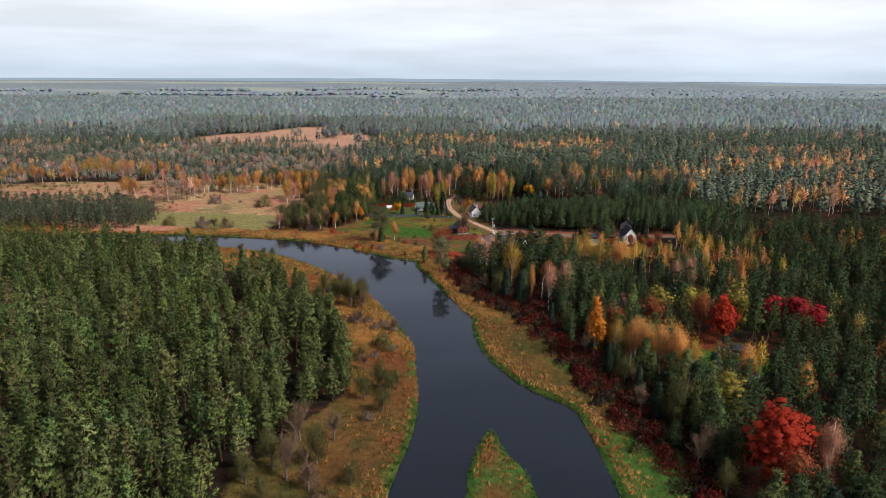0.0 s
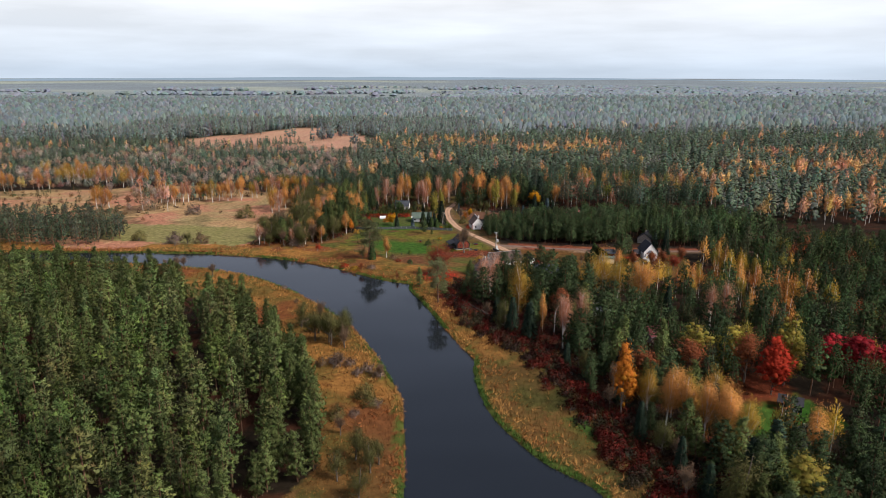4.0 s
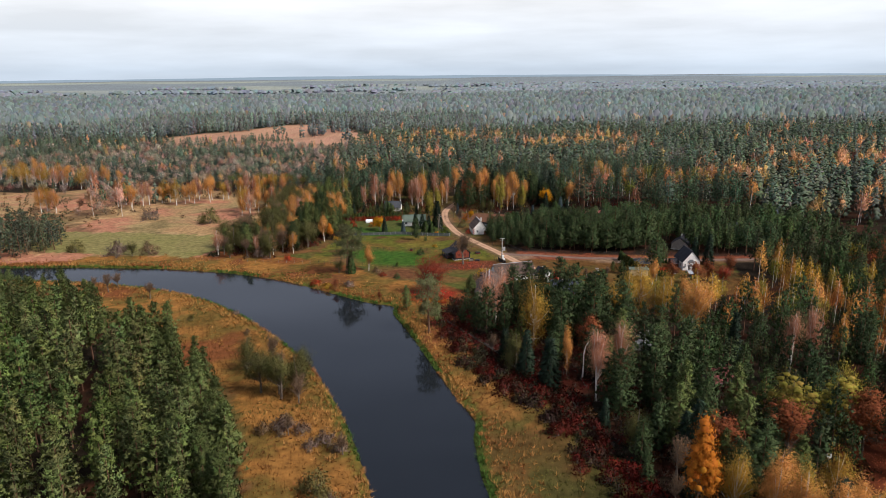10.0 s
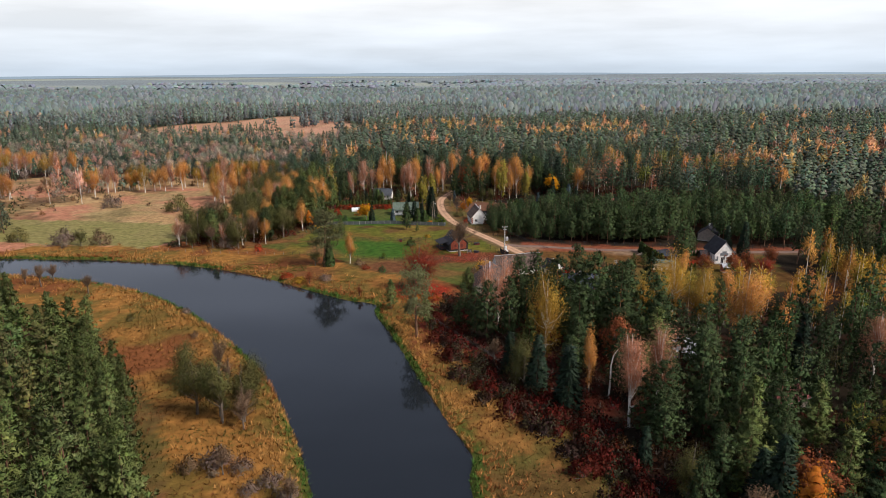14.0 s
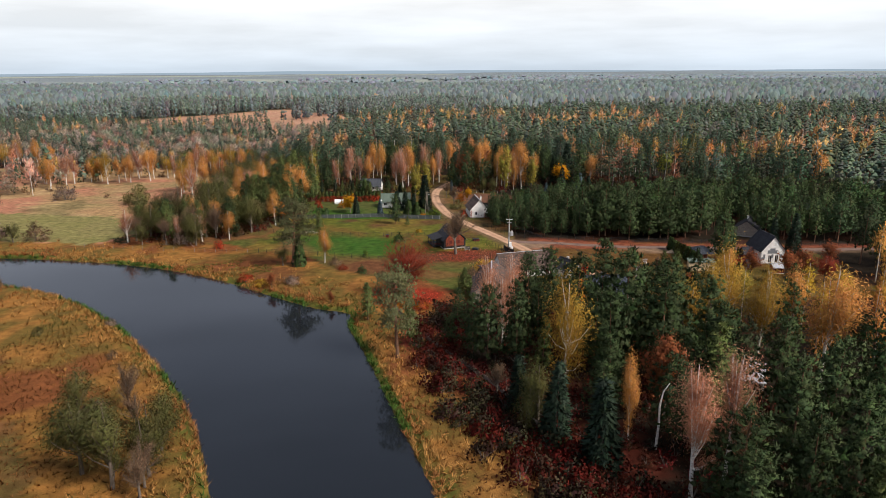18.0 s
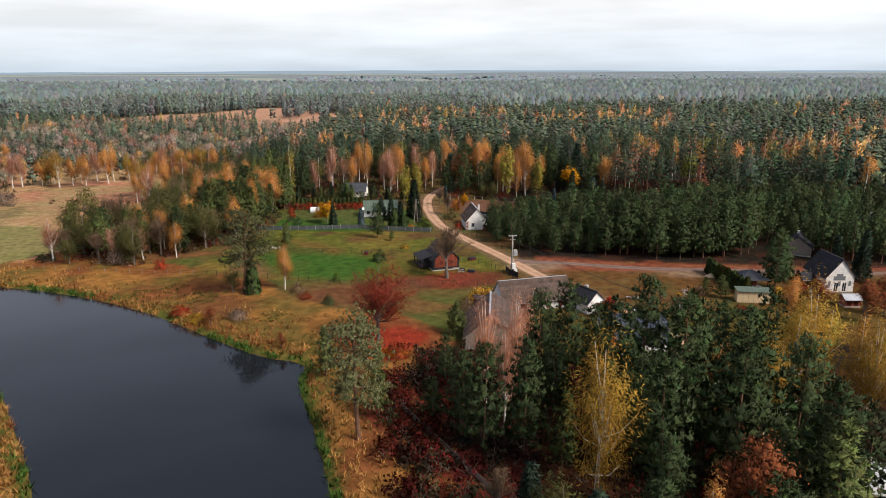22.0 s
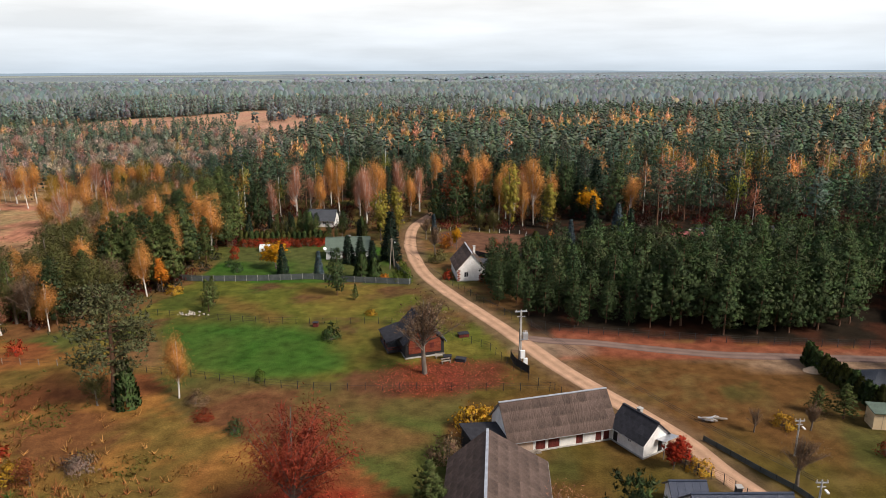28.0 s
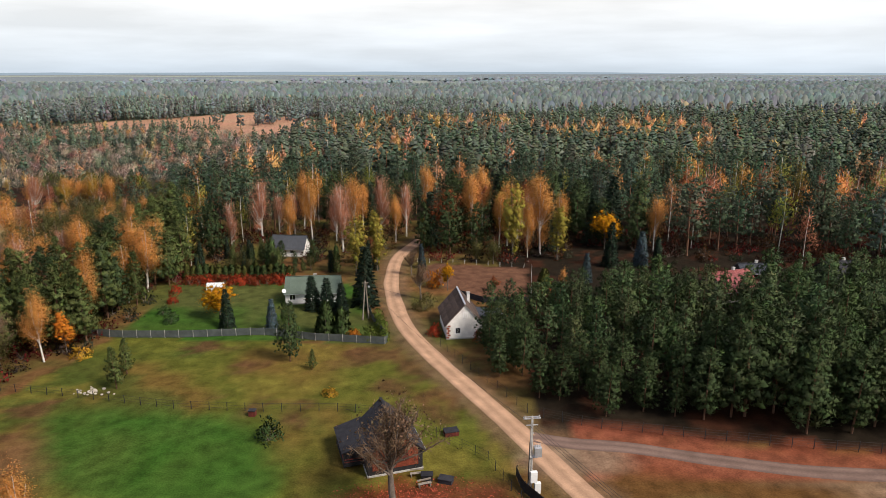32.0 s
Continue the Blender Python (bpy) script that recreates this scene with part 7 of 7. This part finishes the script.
# ---------------------------------------------------------------- fences
def fence(line, gap, tall, post_mat, label, net=None, wires=3, thick=0.07, base=False):
    """Posts along a line, with wires or netting between them."""
    p = np.array(line, float)
    seg = np.linalg.norm(np.diff(p, axis=0), axis=1)
    cum = np.concatenate([[0], np.cumsum(seg)])
    s = np.linspace(0, cum[-1], int(cum[-1] / gap) + 2)
    x, y = np.interp(s, cum, p[:, 0]), np.interp(s, cum, p[:, 1])
    z = heights(x, y)
    root = new("fence")
    root.location = (x[0], y[0], z[0])
    me = bpy.data.meshes.new("post")
    bm = boxes((0, 0, tall / 2 - .1, thick, thick, tall + .2))
    bm.to_mesh(me)
    bm.free()
    me.materials.append(post_mat)
    for a, b, c in zip(x, y, z):
        ob = new("post", me)
        ob.parent = root
        ob.matrix_basis = pose(a - x[0], b - y[0], c - z[0], random.gauss(0, 1.5), random.gauss(0, 1.5), 0)
    q = [Vector((a - x[0], b - y[0], c - z[0])) for a, b, c in zip(x, y, z)]
    for k in range(wires):
        h = tall * (k + 1) / (wires + .2)
        bm = bmesh.new()
        for a, b in zip(q, q[1:]):
            rod(bm, a + Vector((0, 0, h)), b + Vector((0, 0, h)), 0.012, None, 3)
        part("wire", bm, M_IRON, root)
    if net or base:
        for a, b in zip(q, q[1:]):
            d = b - a
            rot = Matrix.Rotation(math.atan2(d.y, d.x), 4, "Z")
            m = (a + b) / 2
            if net:
                part("panel", boxes((m.x, m.y, m.z + tall * .48, d.length - thick, .03, tall * .88, rot)), net, root)
            if base:
                part("kerb", boxes((m.x, m.y, m.z + .06, d.length - thick, .12, .2, rot)), M_CONCRETE, root)
    return tagged(root, label, "fence")


fence([(-51.7, 364.6), (-37.8, 362.4), (-22.3, 359.1), (-9, 358.1), (2, 358.2), (7, 357.5)], 2.6, 1.3, M_IRON, "dark wire fence along the green lawn")
fence([(-45, 340), (-24.5, 336), (-15, 333.3), (-3.1, 331.5), (9.6, 331.6), (23.6, 331.7), (30.8, 332)], 2.6, 1.3, M_IRON, "dark wire fence below the timber house")
fence([(7, 357.5), (13.1, 354.1), (22.0, 346.6), (24.4, 340.5), (27.4, 334.4), (31.5, 330.4)], 2.2, 1.4, M_IRON, "dark wire fence along the dirt road")
fence([(-98, 346), (-80, 343), (-60, 341), (-45, 340)], 3.2, 1.1, M_OLDWOOD, "old wooden post fence across the meadow", wires=2)
fence([(-64, 392), (-56, 388), (-42, 384.5), (-29.3, 384.6), (-16.3, 386), (-5.9, 383.3), (7.2, 381.7), (2.8, 393), (0.6, 402)], 2.5, 1.5, M_CONCRETE, "garden fence of dark shade net panels between posts", net=M_MESHNET, wires=0)
fence([(15.8, 381), (22, 369.5), (28.5, 357.6), (36.5, 354.3), (47.1, 352.2), (60.1, 349.8), (72, 348.2), (100, 346), (125, 344.8)], 2.6, 1.5, M_IRON, "wire mesh fence round the pine block", net=None, wires=4)
fence([(9.5, 432.5), (20, 432), (37, 428), (34, 404)], 3.0, 1.1, M_BOXWHITE, "white rail fence round the bare paddock", wires=2)
fence([(33.5, 403.6), (24, 403.4), (19, 408)], 2.4, 1.4, M_IRON, "black shade net fence at the paddock", net=M_TAR, wires=0)
fence([(-2, 292.3), (4.6, 277), (10, 268), (17, 256), (24, 239), (30, 227), (34.3, 217.6), (38, 208)], 2.4, 0.9, M_OLDWOOD, "low weathered plank fence along the river side", net=M_OLDWOOD, wires=0)
fence([(43.0, 311.5), (46.3, 309.0), (49.2, 303)], 1.6, 1.5, M_IRON, "dark metal yard fence by the road", wires=6)
fence([(47.6, 318), (49.6, 314.7), (52, 310.5), (54.4, 307), (56.5, 300)], 2.2, 0.8, M_IRON, "low mesh fence of the vegetable garden", net=M_MESHNET, wires=0)
fence([(25.2, 343.4), (25.6, 340.6), (27.6, 337.4)], 1.2, 1.5, M_IRON, "black slatted fence beside the transformer pole", net=M_BLACKWOOD, wires=0)
fence([(74.6, 324), (72.3, 342)], 2.4, 1.6, M_GALV, "grey mesh fence beside the thuja hedge", net=M_MESHNET, wires=0)

# ---------------------------------------------------------------- litter, stones, grass
rng = np.random.default_rng(77)
lx, ly, lc = [], [], []
for cx, cy, r, n, col in ((-0.4, 300.5, 9, 5200, (0.42, 0.05, 0.02)), (11.5, 336, 9, 3200, (0.32, 0.06, 0.03)), (18, 337, 8, 1500, (0.30, 0.06, 0.03)), (6, 277, 7, 1800, (0.28, 0.04, 0.025)), (16, 258, 9, 1800, (0.28, 0.045, 0.025)), (69, 120, 8, 1200, (0.34, 0.04, 0.02)), (86, 200, 8, 1500, (0.33, 0.08, 0.03))):
    a, q = rng.uniform(0, 6.28, n), r * np.sqrt(rng.uniform(0, 1, n)) * rng.uniform(0.6, 1.1, n)
    lx.append(cx + q * np.cos(a)), ly.append(cy + q * np.sin(a) * 0.8), lc.append(np.tile(col, (n, 1)) * rng.uniform(0.5, 1.5, (n, 1)))
lx, ly, lc = np.concatenate(lx), np.concatenate(ly), np.concatenate(lc)
keep = wet(lx, ly) < -3
lx, ly, lc = lx[keep], ly[keep], lc[keep]
v, t = leaves(np.stack([lx, ly, heights(lx, ly) + 0.06], 1), 0.2, rng)
v[:, 2] = np.repeat(heights(lx, ly) + 0.02, 4) + rng.uniform(0, 0.10, len(v))
tagged(new("fallen_leaves", fast_mesh("fallen_leaves", v, t, [M_LITTER], tint=np.repeat(np.clip(lc, 0, .8), 4, 0))), "red fallen leaves scattered on the grass", "leaves", kind="stuff")


def tuft_field(name, n, x0, x1, y0, y1, ok, tones, size, label, seed):
    """Grass and weeds: loose tufts over a stretch of open land."""
    g = np.random.default_rng(seed)
    x, y = g.uniform(x0, x1, n), g.uniform(y0, y1, n)
    w = wet(x, y)
    k = ok(x, y) & (w < -1.5) & (away(x, y, ROAD) > 2.4) & (away(x, y, SIDE_ROAD) > 2.0)
    x, y = x[k], y[k]
    b = fbm(x, y, 9, 51)
    c = mixc(np.zeros((len(x), 3)) + np.array(tones[0]), tones[1], step(0.4, 0.6, b))
    c = mixc(c, tones[2], step(0.5, 0.7, fbm(x, y, 22, 53)))
    v, t = blades(np.stack([x, y, heights(x, y)], 1), np.tile((0, 0, 1.0), (len(x), 1)), size, size * 0.22, 4, 0.8, g)
    tagged(new(name, fast_mesh(name, *soft_grass(v, t, np.repeat(np.clip(c * (1 + g.normal(0, .15, (len(x), 1))), .01, .8), 12, 0), g))), label, "grass", kind="stuff")


plain = lambda x, y: ~inside(x, y, LAWN) & ~inside(x, y, GARDEN) & ~inside(x, y, PINES_WEST) & ~inside(x, y, WOOD_EAST) & ~inside(x, y, PINE_BLOCK) & ~inside(x, y, BROWN_PLOT)
tuft_field("meadow_grass", 16000, -60, 0, 294, 340, lambda x, y: plain(x, y) & (wet(x, y) > -34 + 44 * fbm(x, y, 8, 57)), ((0.26, 0.15, 0.045), (0.17, 0.12, 0.03), (0.11, 0.13, 0.028)), 0.42, "brown weeds and grass on the river meadow", 62)
tuft_field("meadow_grass", 46000, -75, 50, 100, 290, lambda x, y: plain(x, y) & (wet(x, y) > -40), ((0.24, 0.115, 0.03), (0.17, 0.07, 0.024), (0.10, 0.10, 0.025)), 0.5, "dry grass on the river banks", 64)

# undergrowth below the woods
x, y, rng = scatter(5, 120, 100, 300, 3.1, 71, 0.5)
keep = inside(x, y, WOOD_EAST) & not_built(x, y) & seen(x, y) & (away(x, y, WOOD_EAST[:8]) < 42) & ~inside(x, y, HOUSE_LAWN)
x, y = x[keep], y[keep]
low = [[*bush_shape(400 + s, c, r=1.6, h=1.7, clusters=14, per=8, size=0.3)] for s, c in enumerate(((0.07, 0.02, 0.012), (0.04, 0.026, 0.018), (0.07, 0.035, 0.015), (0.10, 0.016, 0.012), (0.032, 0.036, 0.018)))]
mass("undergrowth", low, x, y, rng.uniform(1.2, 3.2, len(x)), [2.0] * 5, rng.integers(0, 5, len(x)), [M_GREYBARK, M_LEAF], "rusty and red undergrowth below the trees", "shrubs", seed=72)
x, y, rng = scatter(-100, 160, 345, 470, 4.2, 73, 0.5)
keep = (inside(x, y, WOOD_VILLAGE) | ((y > 432) & (np.abs(x - 10) < 130))) & not_built(x, y) & ~inside(x, y, HEATH_NEAR) & ~inside(x, y, GARDEN) & ~inside(x, y, BROWN_PLOT)
x, y = x[keep], y[keep]
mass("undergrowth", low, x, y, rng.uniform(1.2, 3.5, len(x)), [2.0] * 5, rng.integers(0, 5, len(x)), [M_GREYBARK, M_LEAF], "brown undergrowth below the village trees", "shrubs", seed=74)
for k in range(26):
    st = new("garden_stone", None)
    bm = bmesh.new()
    bmesh.ops.create_icosphere(bm, subdivisions=1, radius=1)
    for q in bm.verts:
        q.co *= random.uniform(0.8, 1.15)
    part("stone", bm, M_STONE, st)
    bx, by = -35.5 + random.gauss(0, 1.4), 363.8 + random.gauss(0, .7)
    r = random.uniform(.12, .32)
    st.matrix_basis = Matrix.LocRotScale((bx, by, height(bx, by) + r * .3), Euler((0, 0, random.uniform(0, 6))), (r, r, r * .7))
    tagged(st, "pale stone in a small rockery", "stone", "stones of the rockery")
